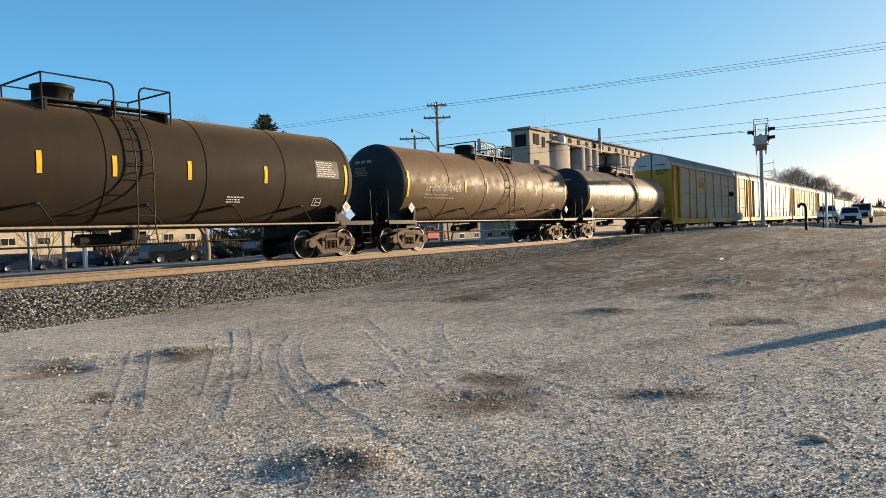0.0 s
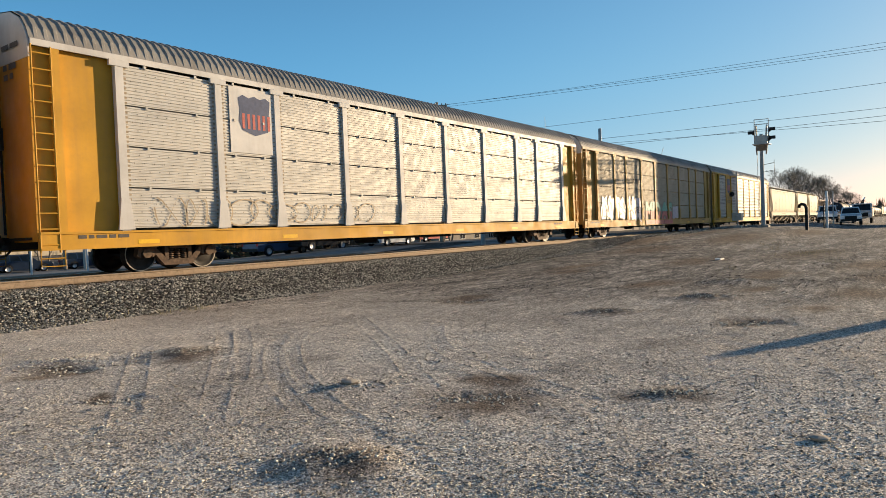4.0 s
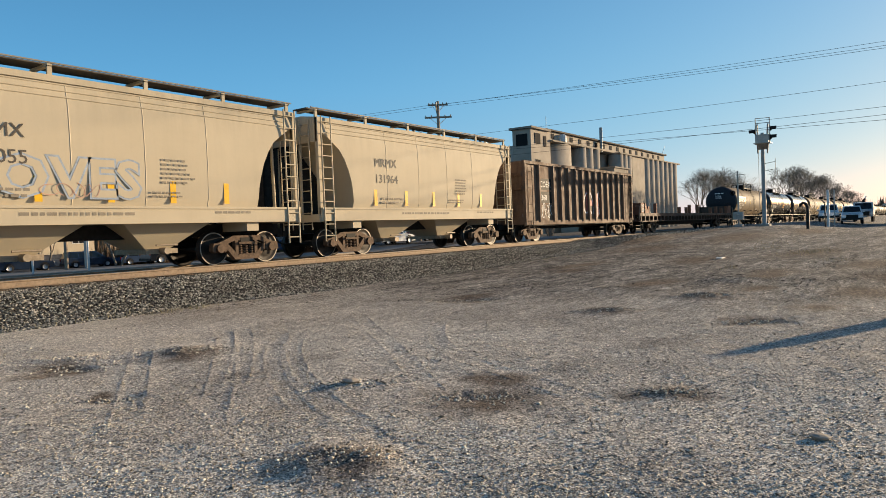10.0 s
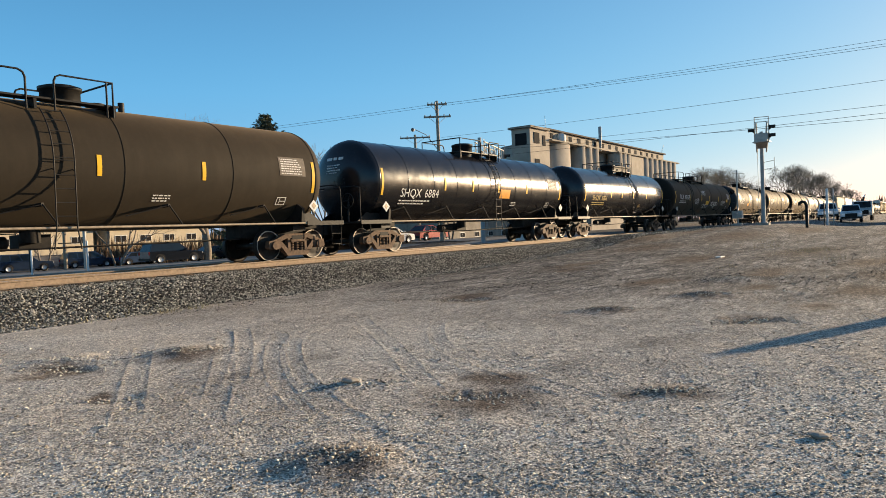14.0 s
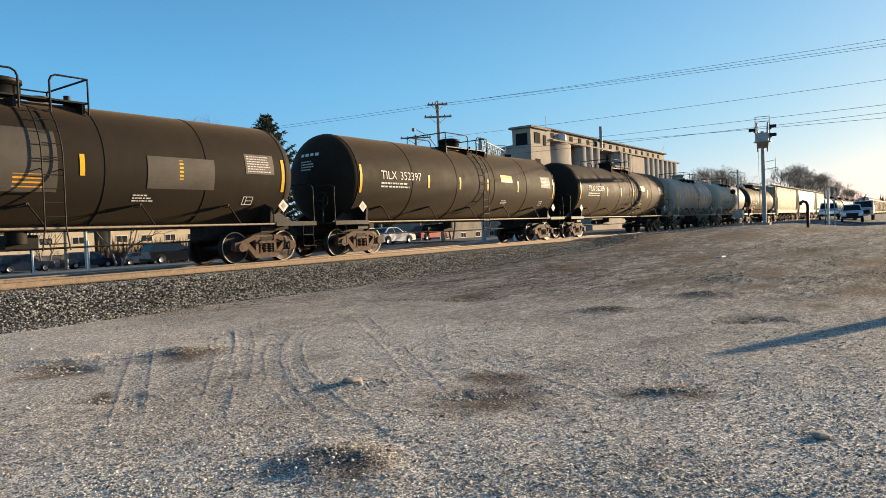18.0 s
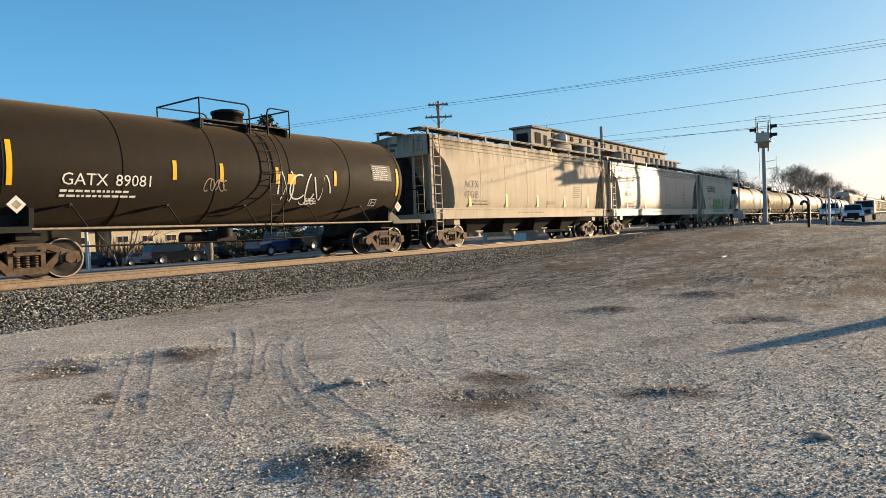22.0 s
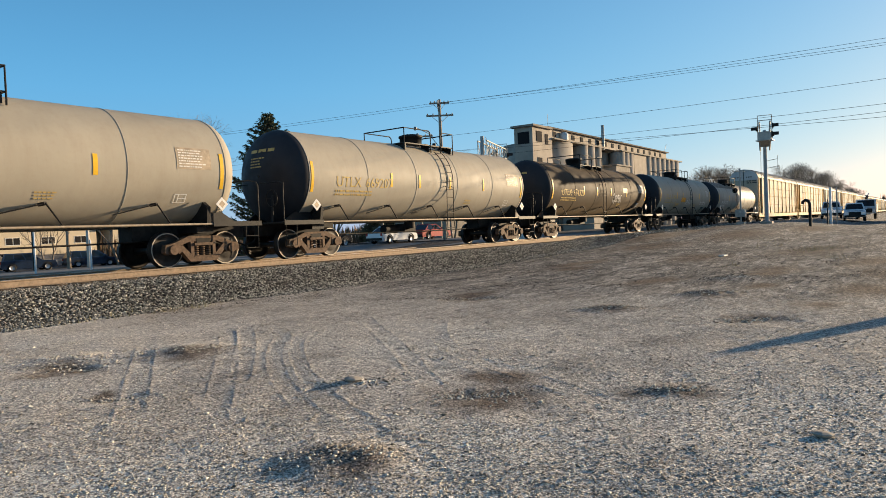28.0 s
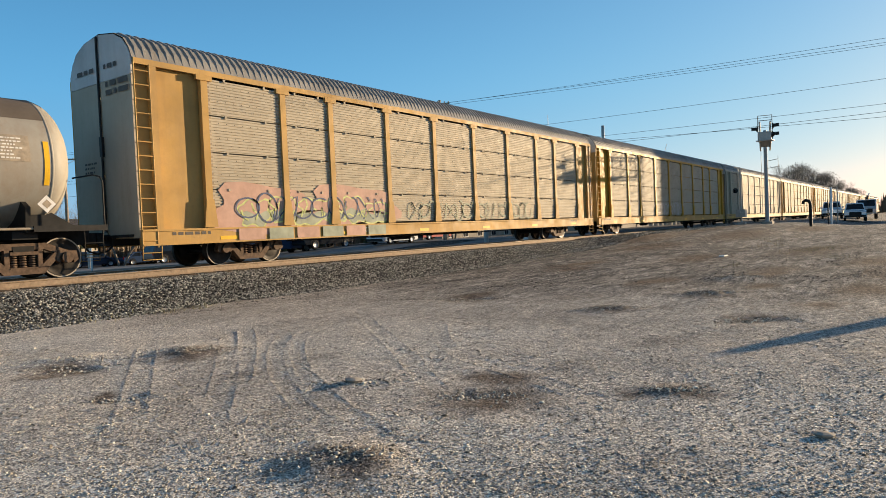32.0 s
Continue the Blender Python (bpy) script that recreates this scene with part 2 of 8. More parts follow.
def letters(words, size, align="LEFT", fat=0.0):
    """The flat faces of a line of writing, in metres, its foot at z = 0."""
    curve = bpy.data.curves.new("writing", "FONT")
    curve.body, curve.size, curve.align_x, curve.resolution_u = words, size / 0.72, align, 2
    curve.offset = fat
    ob = bpy.data.objects.new("writing", curve)
    me = bpy.data.meshes.new_from_object(ob)
    v = [(p.co.x, p.co.y) for p in me.vertices]
    f = [tuple(q.vertices) for q in me.polygons]
    bpy.data.objects.remove(ob)
    bpy.data.curves.remove(curve)
    bpy.data.meshes.remove(me)
    return v, f


def rects(items):
    """Flat faces of bars (x0, x1, z0, z1), cut fine enough to lie on a curve."""
    v, f = [], []
    for x0, x1, z0, z1 in items:
        k = max(1, int((z1 - z0) / 0.09))
        for i in range(k):
            n = len(v)
            a, b = z0 + (z1 - z0) * i / k, z0 + (z1 - z0) * (i + 1) / k
            v += [(x0, a), (x1, a), (x1, b), (x0, b)]
            f.append((n, n + 1, n + 2, n + 3))
    return v, f


# ---- ground and track ----
RUTS = [((7.22, 7.74), (6.15, 6.93), (5.15, 5.84), (4.26, 4.6), (3.68, 3.54), (3.52, 2.96)),
        ((6.65, 7.66), (5.44, 6.49), (4.47, 5.26), (3.86, 4.28), (3.68, 3.89)),
        ((9.3, 8.8), (7.37, 6.55), (6.21, 5.17), (4.91, 3.77), (4.37, 3.08)),
        ((10.07, 6.87), (8.44, 6.19), (7.08, 5.24), (6.18, 4.33), (5.74, 3.48), (5.37, 2.74), (4.86, 1.83)),
        ((6.79, 11.28), (4.37, 7.57), (2.61, 4.8)), ((7.04, 9.13), (5.73, 7.36), (3.94, 5.26)),
        ((8.69, 1.02), (7.45, 0.73), (6.15, 0.27)), ((3.76, 3.73), (3.29, 2.77), (2.99, 2.02)), ((6.93, 9.43), (4.83, 6.55), (2.82, 4.12))]
# x, y, radius, height of small heaps and hollows of loose stone
HEAPS = [(2.95, 2.95, 0.34, 0.075), (4.75, 3.1, 0.3, -0.02), (3.75, 8.0, 0.45, -0.05), (3.95, 8.5, 0.5, 0.05), (5.55, 1.75, 0.2, 0.03), (12.9, 3.3, 0.6, 0.07),
         (10.4, 4.2, 0.5, 0.05), (11.4, 7.6, 0.6, -0.05), (4.6, 4.35, 0.35, 0.025), (3.2, 6.0, 0.22, -0.03), (5.0, 7.6, 0.5, 0.06), (9.9, 1.95, 0.5, -0.04), (16.5, 3.6, 0.7, 0.06), (7.9, 13.2, 0.9, -0.10)]
# patches of dark soil; the one at (3.67, 7.93) paints a ridge's shadow
STAINS_AND_SHADE = [(22.0, 1.2, 3.0, 0.8), (28.0, 3.6, 4.0, 1.0), (18.0, 0.6, 2.0, 0.6), (14.2, 0.95, 1.5, 0.5), (14.7, 2.78, 0.9, 0.25), (17.8, 3.2, 1.6, 0.4), (19.2, 8.9, 1.4, 0.4), (12.0, 7.85, 0.9, 0.3), (4.7, 3.03, 0.75, 0.40), (3.67, 7.93, 0.55, 0.45), (2.9, 2.9, 0.45, 0.35), (5.54, 1.77, 0.26, 0.3), (12.87, 3.34, 0.9, 0.5), (10.41, 4.16, 0.7, 0.4), (11.47, 7.57, 0.8, 0.5), (3.2, 6.1, 0.22, 0.15),
          (9.93, 1.95, 0.6, 0.3), (11.8, 1.42, 0.8, 0.3), (5.4, 3.3, 0.45, 0.3), (4.83, 7.42, 0.7, 0.4), (15.5, 5.2, 1.6, 0.4), (19, 3.2, 1.8, 0.5), (24, 6.5, 3.0, 0.8), (30, 10.2, 4.5, 1.2), (36, 12.4, 6.0, 0.9), (48, 12.2, 9.0, 1.0), (40, 8.5, 8.0, 1.2), (52, 6.5, 8.0, 1.0), (21, 9.5, 3.0, 0.5)]


def step_np(a, b, x):
    t = np.clip((x - a) / (b - a), 0, 1)
    return t * t * (3 - 2 * t)


def waves(x, y, scale, seed):
    """Cheap smooth unevenness, the sum of a few crossed waves."""
    rng = np.random.RandomState(seed)
    out = np.zeros_like(x)
    for _ in range(7):
        a, k, p = rng.uniform(0, 6.28), rng.uniform(0.6, 1.7) / scale, rng.uniform(0, 6.28)
        out += np.sin((x * math.cos(a) + y * math.sin(a)) * k * 6.28 + p + 1.3 * np.sin((y * math.cos(a) - x * math.sin(a)) * k * 3.1 + p * 2))
    return out / 7


def ground_z(x, y):
    """Height of the ground; takes numbers or arrays."""
    x, y = np.asarray(x, float), np.asarray(y, float)
    z = (0.30 + 0.54 * step_np(4.5, 10, y)) * step_np(13, 60, x) * step_np(-60, 0, y)
    z = np.maximum(z, 0.70 * step_np(27, 38, x) * step_np(8.5, 13.2, y))
    z = z - 0.08 * step_np(60, 72, x) * (1 - step_np(9, 11, y))
    bank = 0.50 * step_np(12.7, 14.6, y)
    z = np.where(y > 12.7, np.maximum(np.where(y > 14.6, np.minimum(z, 0.60), z), bank), z)
    far = 0.48 - 0.45 * step_np(19.5, 28, y) - 1.05 * step_np(34, 76, y) + 1.5 * step_np(75.5, 80, y)
    far = far + (0.5 - far) * step_np(36, 48, x) * (1 - step_np(40, 60, y))
    return np.where(y > 19.3, far, z)


def soften(line):
    """Rounds the corners of a line."""
    for _ in range(2):
        cut = [line[0]]
        for (ax, ay), (bx, by) in zip(line, line[1:]):
            cut += [(0.75 * ax + 0.25 * bx, 0.75 * ay + 0.25 * by), (0.25 * ax + 0.75 * bx, 0.25 * ay + 0.75 * by)]
        line = cut + [line[-1]]
    return line


def relief(x, y):
    """Ruts, heaps and unevenness near the eye."""
    z = 0.018 * waves(x, y, 5.0, 3) + 0.006 * waves(x, y, 1.1, 4) + 0.004 * waves(x, y, 0.35, 5)
    for hx, hy, r, h in HEAPS:
        d2 = ((x - hx) ** 2 + (y - hy) ** 2) / (r * r)
        z += 0.8 * h * np.exp(-d2 * 1.3) * (1 + 0.5 * waves(x, y, 0.5, 8))
    for line in map(soften, RUTS):
        best, along = np.full(x.shape, 9.0), np.zeros(x.shape)
        run = 0.0
        for (ax, ay), (bx, by) in zip(line, line[1:]):
            ln = math.hypot(bx - ax, by - ay)
            t = np.clip(((x - ax) * (bx - ax) + (y - ay) * (by - ay)) / (ln * ln), 0, 1)
            side = np.sign((bx - ax) * (y - ay) - (by - ay) * (x - ax))
            d = np.hypot(x - ax - t * (bx - ax), y - ay - t * (by - ay)) * side
            hit = np.abs(d) < np.abs(best)
            best, along = np.where(hit, d, best), np.where(hit, run + t * ln, along)
            run += ln
        fade = step_np(0, 0.7, along) * (1 - step_np(run - 0.7, run, along))
        bed = np.exp(-(best / 0.085) ** 4)
        lip = np.exp(-((np.abs(best) - 0.125) / 0.014) ** 2)
        tread = 0.006 * np.sin(along * 6.28 / 0.085 + 9 * np.abs(best)) * bed
        z += fade * (-0.0015 * bed + 0.0046 * lip * np.clip(0.8 + 1.2 * waves(x, y, 0.35, 9), 0.15, 1.3) + 0.45 * tread)
    return z


def ground_material():
    m, nt, p = material("dusty_gravel", 0.95)
    p.inputs["Specular IOR Level"].default_value = 0.15
    big = ramp(nt, noise_node(nt, 0.30, 6, 0.65), [(0.34, (0.47, 0.415, 0.35)), (0.5, (0.61, 0.55, 0.47)), (0.68, (0.69, 0.64, 0.56))])
    dark = ramp(nt, noise_node(nt, 0.42, 7, 0.72, (0.7, 1.3, 1)), [(0.55, 0.0), (0.70, 0.65)])
    col = mix(nt, dark, big, (0.15, 0.115, 0.09))
    tc = nt.nodes.new("ShaderNodeTexCoord")
    whole = nt.nodes.new("ShaderNodeSeparateXYZ")
    nt.links.new(tc.outputs["Object"], whole.inputs[0])
    away = nt.nodes.new("ShaderNodeMapRange")
    away.inputs[1].default_value, away.inputs[2].default_value = 6.0, 15.0
    nt.links.new(whole.outputs[0], away.inputs[0])
    soil = mix(nt, 0.5, ramp(nt, noise_node(nt, 0.55, 8, 0.75, (0.35, 1.6, 1)), [(0.33, 0.15), (0.53, 1.0)]), ramp(nt, noise_node(nt, 2.6, 6, 0.75, (0.4, 1.5, 1)), [(0.39, 0.2), (0.56, 1.0)]))
    k0 = nt.nodes.new("ShaderNodeMath")
    k0.operation = "MULTIPLY"
    nt.links.new(soil, k0.inputs[0])
    nt.links.new(away.outputs[0], k0.inputs[1])
    col = mix(nt, k0.outputs[0], col, (0.092, 0.087, 0.083))
    warp = nt.nodes.new("ShaderNodeTexNoise")
    warp.inputs["Scale"].default_value, warp.inputs["Detail"].default_value = 1.6, 5
    nt.links.new(tc.outputs["Object"], warp.inputs["Vector"])
    off = nt.nodes.new("ShaderNodeVectorMath")
    off.operation = "MULTIPLY_ADD"
    nt.links.new(warp.outputs["Color"], off.inputs[0])
    off.inputs[1].default_value, off.inputs[2].default_value = (0.9, 0.9, 0), (-0.45, -0.45, 0)
    place = nt.nodes.new("ShaderNodeVectorMath")
    nt.links.new(tc.outputs["Object"], place.inputs[0])
    nt.links.new(off.outputs[0], place.inputs[1])
    total = None
    for sx, sy, rx, ry in STAINS_AND_SHADE:
        mp = nt.nodes.new("ShaderNodeMapping")
        mp.vector_type = "TEXTURE"
        mp.inputs["Location"].default_value, mp.inputs["Scale"].default_value = (sx, sy, 0), (rx, ry * 1.6, 900)
        nt.links.new(place.outputs[0], mp.inputs[0])
        ln = nt.nodes.new("ShaderNodeVectorMath")
        ln.operation = "LENGTH"
        nt.links.new(mp.outputs[0], ln.inputs[0])
        k = ramp(nt, ln.outputs["Value"], [(0.30, 0.88), (1.0, 0.0)])
        total = k if total is None else mix(nt, 1.0, total, k, "LIGHTEN")
    col = mix(nt, total, col, (0.13, 0.092, 0.066))
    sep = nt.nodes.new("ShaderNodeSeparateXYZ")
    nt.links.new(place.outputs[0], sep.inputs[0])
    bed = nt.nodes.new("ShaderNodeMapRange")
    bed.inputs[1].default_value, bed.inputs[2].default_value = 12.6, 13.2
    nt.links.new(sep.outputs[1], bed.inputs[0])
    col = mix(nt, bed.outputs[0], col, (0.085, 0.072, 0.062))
    fine = ramp(nt, noise_node(nt, 85, 5, 0.75), [(0.36, 0.35), (0.5, 0.95), (0.64, 1.5)])
    col = mix(nt, 0.75, col, fine, "MULTIPLY")
    cells = []
    for scale, low, high, amount in ((78, 0.24, 1.90, 0.85), (29, 0.55, 1.40, 0.5)):
        vor = nt.nodes.new("ShaderNodeTexVoronoi")
        nt.links.new(tc.outputs["Object"], vor.inputs["Vector"])
        vor.inputs["Scale"].default_value = scale
        col = mix(nt, amount, col, ramp(nt, vor.outputs["Color"], [(0.2, low), (0.5, 0.95), (0.8, high)]), "MULTIPLY")
        cells.append(ramp(nt, vor.outputs["Distance"], [(0.0, 1.0), (0.7, 0.0)]))
    coarse = ramp(nt, noise_node(nt, 13, 4, 0.8, (0.6, 1.4, 1)), [(0.40, 0.25), (0.5, 1.0), (0.60, 1.8)])
    coarse = mix(nt, 0.7, coarse, ramp(nt, noise_node(nt, 3.2, 5, 0.75, (0.45, 1.3, 1)), [(0.40, 0.35), (0.5, 1.0), (0.60, 1.35)]), "MULTIPLY")
    k1 = nt.nodes.new("ShaderNodeMath")
    k1.operation = "MULTIPLY"
    nt.links.new(away.outputs[0], k1.inputs[0])
    k1.inputs[1].default_value = 0.85
    col = mix(nt, k1.outputs[0], col, coarse, "MULTIPLY")
    nt.links.new(col, p.inputs["Base Color"])
    hh = mix(nt, 0.3, mix(nt, 0.35, cells[0], cells[1]), noise_node(nt, 85, 5, 0.75))
    bump(nt, p, hh, 0.45, 0.010)
    return m


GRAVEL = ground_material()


def build_ground():
    def axis(stops):
        out = []
        for a, b, d in stops:
            n = max(1, int(round((b - a) / d)))
            out += [a + (b - a) * i / n for i in range(n)]
        return np.array(out + [stops[-1][1]])
    xs = axis([(-2500, -400, 700), (-400, -40, 60), (-40, 0, 4), (0, 1.6, 0.4), (1.6, 2.6, 0.05), (2.6, 8.4, 0.019), (8.4, 14, 0.06), (14, 30, 0.25), (30, 90, 1.0), (90, 400, 31), (400, 4000, 600)])
    ys = axis([(-2500, -400, 700), (-400, -40, 60), (-40, -4, 4), (-4, 0.2, 0.3), (0.2, 1.6, 0.04), (1.6, 8.5, 0.02), (8.5, 16, 0.10), (16, 24, 0.4), (24, 70, 4), (70, 84, 1.4), (84, 100, 4), (100, 400, 50), (400, 4000, 600)])
    gx, gy = np.meshgrid(xs, ys, indexing="ij")
    gz = ground_z(gx, gy)
    near = step_np(-8, -2, gx) * (1 - step_np(40, 80, gx)) * step_np(-10, -4, gy) * (1 - step_np(12.6, 13.4, gy))
    gz = gz + near * relief(gx, gy)
    n, m = len(xs), len(ys)
    me = bpy.data.meshes.new("ground")
    co = np.stack([gx, gy, gz], -1).reshape(-1, 3)
    i, j = np.meshgrid(np.arange(n - 1), np.arange(m - 1), indexing="ij")
    a = (i * m + j).ravel()
    quads = np.stack([a, a + m, a + m + 1, a + 1], -1)
    me.vertices.add(len(co))
    me.vertices.foreach_set("co", co.ravel())
    me.loops.add(quads.size)
    me.loops.foreach_set("vertex_index", quads.ravel())
    me.polygons.add(len(quads))
    me.polygons.foreach_set("loop_start", np.arange(len(quads)) * 4)
    me.polygons.foreach_set("use_smooth", np.ones(len(quads), bool))
    me.update()
    me.validate()
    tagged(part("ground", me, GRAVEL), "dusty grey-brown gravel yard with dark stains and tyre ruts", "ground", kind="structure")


build_ground()


def stone_material(name, stops, rough=0.9):
    m, nt, p = material(name, rough)
    p.inputs["Specular IOR Level"].default_value = 0.2
    geo = nt.nodes.new("ShaderNodeNewGeometry")
    tone = ramp(nt, geo.outputs["Random Per Island"], stops)
    mottle = ramp(nt, noise_node(nt, 45, 4), [(0.3, 0.75), (0.7, 1.0)])
    nt.links.new(mix(nt, 0.7, tone, mottle, "MULTIPLY"), p.inputs["Base Color"])
    return m


BALLAST_STONE = stone_material("crushed_ballast_stone", [(0.0, (0.03, 0.029, 0.027)), (0.35, (0.085, 0.082, 0.072)), (0.5, (0.22, 0.212, 0.182)), (0.75, (0.45, 0.425, 0.365)), (1.0, (0.72, 0.68, 0.59))])
CLOD = stone_material("dark_clod", [(0.0, (0.05, 0.045, 0.04)), (0.5, (0.12, 0.108, 0.096)), (0.8, (0.26, 0.24, 0.215)), (1.0, (0.55, 0.52, 0.47))])
PEBBLE = stone_material("loose_gravel_stone", [(0.0, (0.12, 0.107, 0.09)), (0.25, (0.34, 0.30, 0.25)), (0.6, (0.62, 0.57, 0.485)), (1.0, (0.90, 0.86, 0.76))])


def scatter(name, label, mat, xs, ys, zs, sizes, seed, flat=0.6):
    """Many small angular stones as one mesh."""
    rng = np.random.RandomState(seed)
    base = np.array([(1, 0.15, 0), (-1, -0.1, 0.1), (0.1, 1, -0.1), (-0.15, -1, 0.05), (0.25, 0.2, 1), (-0.2, -0.1, -1)])
    tri = np.array([(0, 2, 4), (2, 1, 4), (1, 3, 4), (3, 0, 4), (2, 0, 5), (1, 2, 5), (3, 1, 5), (0, 3, 5)])
    n = len(xs)
    v = base[None] * rng.uniform(0.6, 1.2, (n, 6, 1))
    v = v * (sizes[:, None, None] / 2) * np.stack([np.ones(n), rng.uniform(0.6, 1.0, n), rng.uniform(0.45, 0.8, n) * flat / 0.6], -1)[:, None, :]
    a = rng.uniform(0, 6.28, n)
    b = rng.uniform(-0.6, 0.6, n)
    x, y, z = v[..., 0], v[..., 1], v[..., 2]
    y, z = y * np.cos(b)[:, None] - z * np.sin(b)[:, None], y * np.sin(b)[:, None] + z * np.cos(b)[:, None]
    x, y = x * np.cos(a)[:, None] - y * np.sin(a)[:, None], x * np.sin(a)[:, None] + y * np.cos(a)[:, None]
    co = np.stack([x + xs[:, None], y + ys[:, None], z + zs[:, None] + sizes[:, None] * 0.12], -1).reshape(-1, 3)
    faces = (tri[None] + (np.arange(n) * 6)[:, None, None]).reshape(-1, 3)
    me = bpy.data.meshes.new(name)
    me.vertices.add(len(co))
    me.vertices.foreach_set("co", co.ravel())
    me.loops.add(faces.size)
    me.loops.foreach_set("vertex_index", faces.ravel())
    me.polygons.add(len(faces))
    me.polygons.foreach_set("loop_start", np.arange(len(faces)) * 3)
    me.update()
    return tagged(part(name, me, mat), label, "gravel", kind="stuff")


def build_stones():
    rng = np.random.RandomState(11)
    # ballast shoulder, thick near the eye, thinning out along the line
    def lay(n, x0, x1, y0, y1, lo, hi, seed, power=1.0):
        x = x0 + (x1 - x0) * rng.rand(n) ** power
        y = rng.uniform(y0, y1, n)
        toe = 12.7 + 0.35 * waves(x, x * 0, 6.0, 21)
        keep = y > toe - 0.25 * rng.rand(n)
        x, y = x[keep], y[keep]
        return x, y, ground_z(x, y), rng.uniform(lo, hi, len(x))
    a = lay(85000, 1.5, 33, 12.4, 16.05, 0.028, 0.08, 1, 1.3)
    b = lay(9000, 2, 40, 15.9, 18.9, 0.035, 0.08, 2, 1.2)
    c = lay(12000, 28, 80, 12.6, 16.0, 0.06, 0.12, 3, 1.2)
    x, y, z, s = (np.concatenate(q) for q in zip(a, b, c))
    scatter("ballast", "grey crushed-stone ballast beside the rails", BALLAST_STONE, x, y, z, s, 5)
    # loose gravel of the yard
    n = 420000
    ang, dist = rng.uniform(radians(-14), radians(88), n), 1.7 * (44 / 1.7) ** (rng.rand(n) ** 0.95)
    x, y = dist * np.cos(ang), dist * np.sin(ang)
    thick = 0.5 + 0.5 * waves(x, y, 2.2, 31)
    patchy = step_np(-0.15, 0.35, waves(x * 0.35, y, 2.4, 37))
    for sx, sy, rx, ry in STAINS_AND_SHADE:
        thick = thick * (1 - 0.85 * np.exp(-1.2 * (((x - sx) / rx) ** 2 + ((y - sy) / (ry * 1.6)) ** 2)))
    far_off = step_np(7, 14, dist)
    thick = thick * step_np(-14, 0, np.degrees(ang)) * (1 - step_np(70, 88, np.degrees(ang))) * step_np(1.7, 2.8, dist)
    keep = (rng.rand(n) < np.minimum(1.2 * thick + 0.1, 1.0) * (1 - far_off * (1 - 0.9 * patchy))) & (y < 12.7)
    x, y = x[keep], y[keep]
    s = rng.gamma(1.5, 0.0045, len(x)) + 0.006
    s = np.minimum(s, 0.06) * (1 + 0.02 * np.hypot(x, y))
    scatter("loose_gravel", "loose pale and dark gravel strewn over the yard", PEBBLE, x, y, ground_z(x, y) + relief(x, y), s, 6, 0.34)
    # clods and coarse stones in patches further off
    n = 34000
    ang, dist = rng.uniform(radians(0), radians(60), n), 13 * (50 / 13) ** rng.rand(n)
    x, y = dist * np.cos(ang), dist * np.sin(ang)
    keep = (rng.rand(n) < step_np(-0.05, 0.45, waves(x * 0.4, y, 2.0, 41)) * 0.85 + 0.10) & (y < 12.7)
    x, y = x[keep], y[keep]
    scatter("dirt_clods", "patches of coarse stone and dark clods in the yard", CLOD, x, y, ground_z(x, y) + relief(x, y), np.minimum(rng.gamma(1.8, 0.012, len(x)) + 0.012, 0.09) * step_np(10, 17, np.hypot(x, y)), 9, 0.45)
    # heaps of coarser stone
    xs, ys = [], []
    for hx, hy, r, h in HEAPS:
        k = int(620 * r)
        a, c = rng.normal(0, r * 0.75, k), rng.normal(0, r * 0.28, k)
        xs.append(hx + 0.58 * a + 0.81 * c)
        ys.append(hy - 0.81 * a + 0.58 * c)
    x, y = np.concatenate(xs), np.concatenate(ys)
    scatter("stone_heaps", "small heaps of coarser loose stone", PEBBLE, x, y, ground_z(x, y) + relief(x, y), 0.012 + 0.034 * rng.rand(len(x)) ** 2, 7)


build_stones()

RAIL_RUST = plain("rusty_rail_web", (0.34, 0.255, 0.18), 0.8, 0.1, 0.25, 14)
RAIL_HEAD = plain("polished_rail_head", (0.45, 0.40, 0.36), 0.3, 0.9, 0.1)
TIE = plain("old_creosoted_timber", (0.12, 0.088, 0.062), 0.9, 0, 0.35, 12)


def build_track():
    track = tagged(new("railway_track"), "single railway track with rusty rails on dark timber ties", "railway track", kind="structure")
    track.location = (0, TRACK_Y, RAIL)
    for y in (-0.755, 0.755):
        web = Shape().prism([(y - 0.075, -0.17), (y + 0.075, -0.17), (y + 0.02, -0.14), (y + 0.012, -0.045), (y + 0.036, -0.035),
                             (y + 0.036, -0.004), (y - 0.036, -0.004), (y - 0.036, -0.035), (y - 0.012, -0.045), (y - 0.02, -0.14)], -260, 900)
        rail = part("rail", web, RAIL_RUST, track, "rusty brown steel rail")
        part("railhead", Shape().box(-260, 900, y - 0.03, y + 0.03, -0.004, 0.0), RAIL_HEAD, rail, "polished running surface")
    tie = Shape().box(-0.115, 0.115, -1.3, 1.3, -0.33, -0.165).mesh("tie")
    for i in range(170):
        part("tie", tie, TIE, track, at=(-6 + i * 0.55, 0, 0))
    rest = Shape()
    for i in range(900):
        x = 87.6 + i * 0.55
        rest.box(x - 0.115, x + 0.115, -1.3, 1.3, -0.33, -0.165)
    tagged(part("far_ties", rest, TIE, track), kind="stuff")


build_track()


# ---- rolling stock: origin on the rail top at the middle of the wagon, x along it, the lit side at -y ----
TRAIN = []       # (thing, x of its middle at 0 s)
WHEELSETS = []


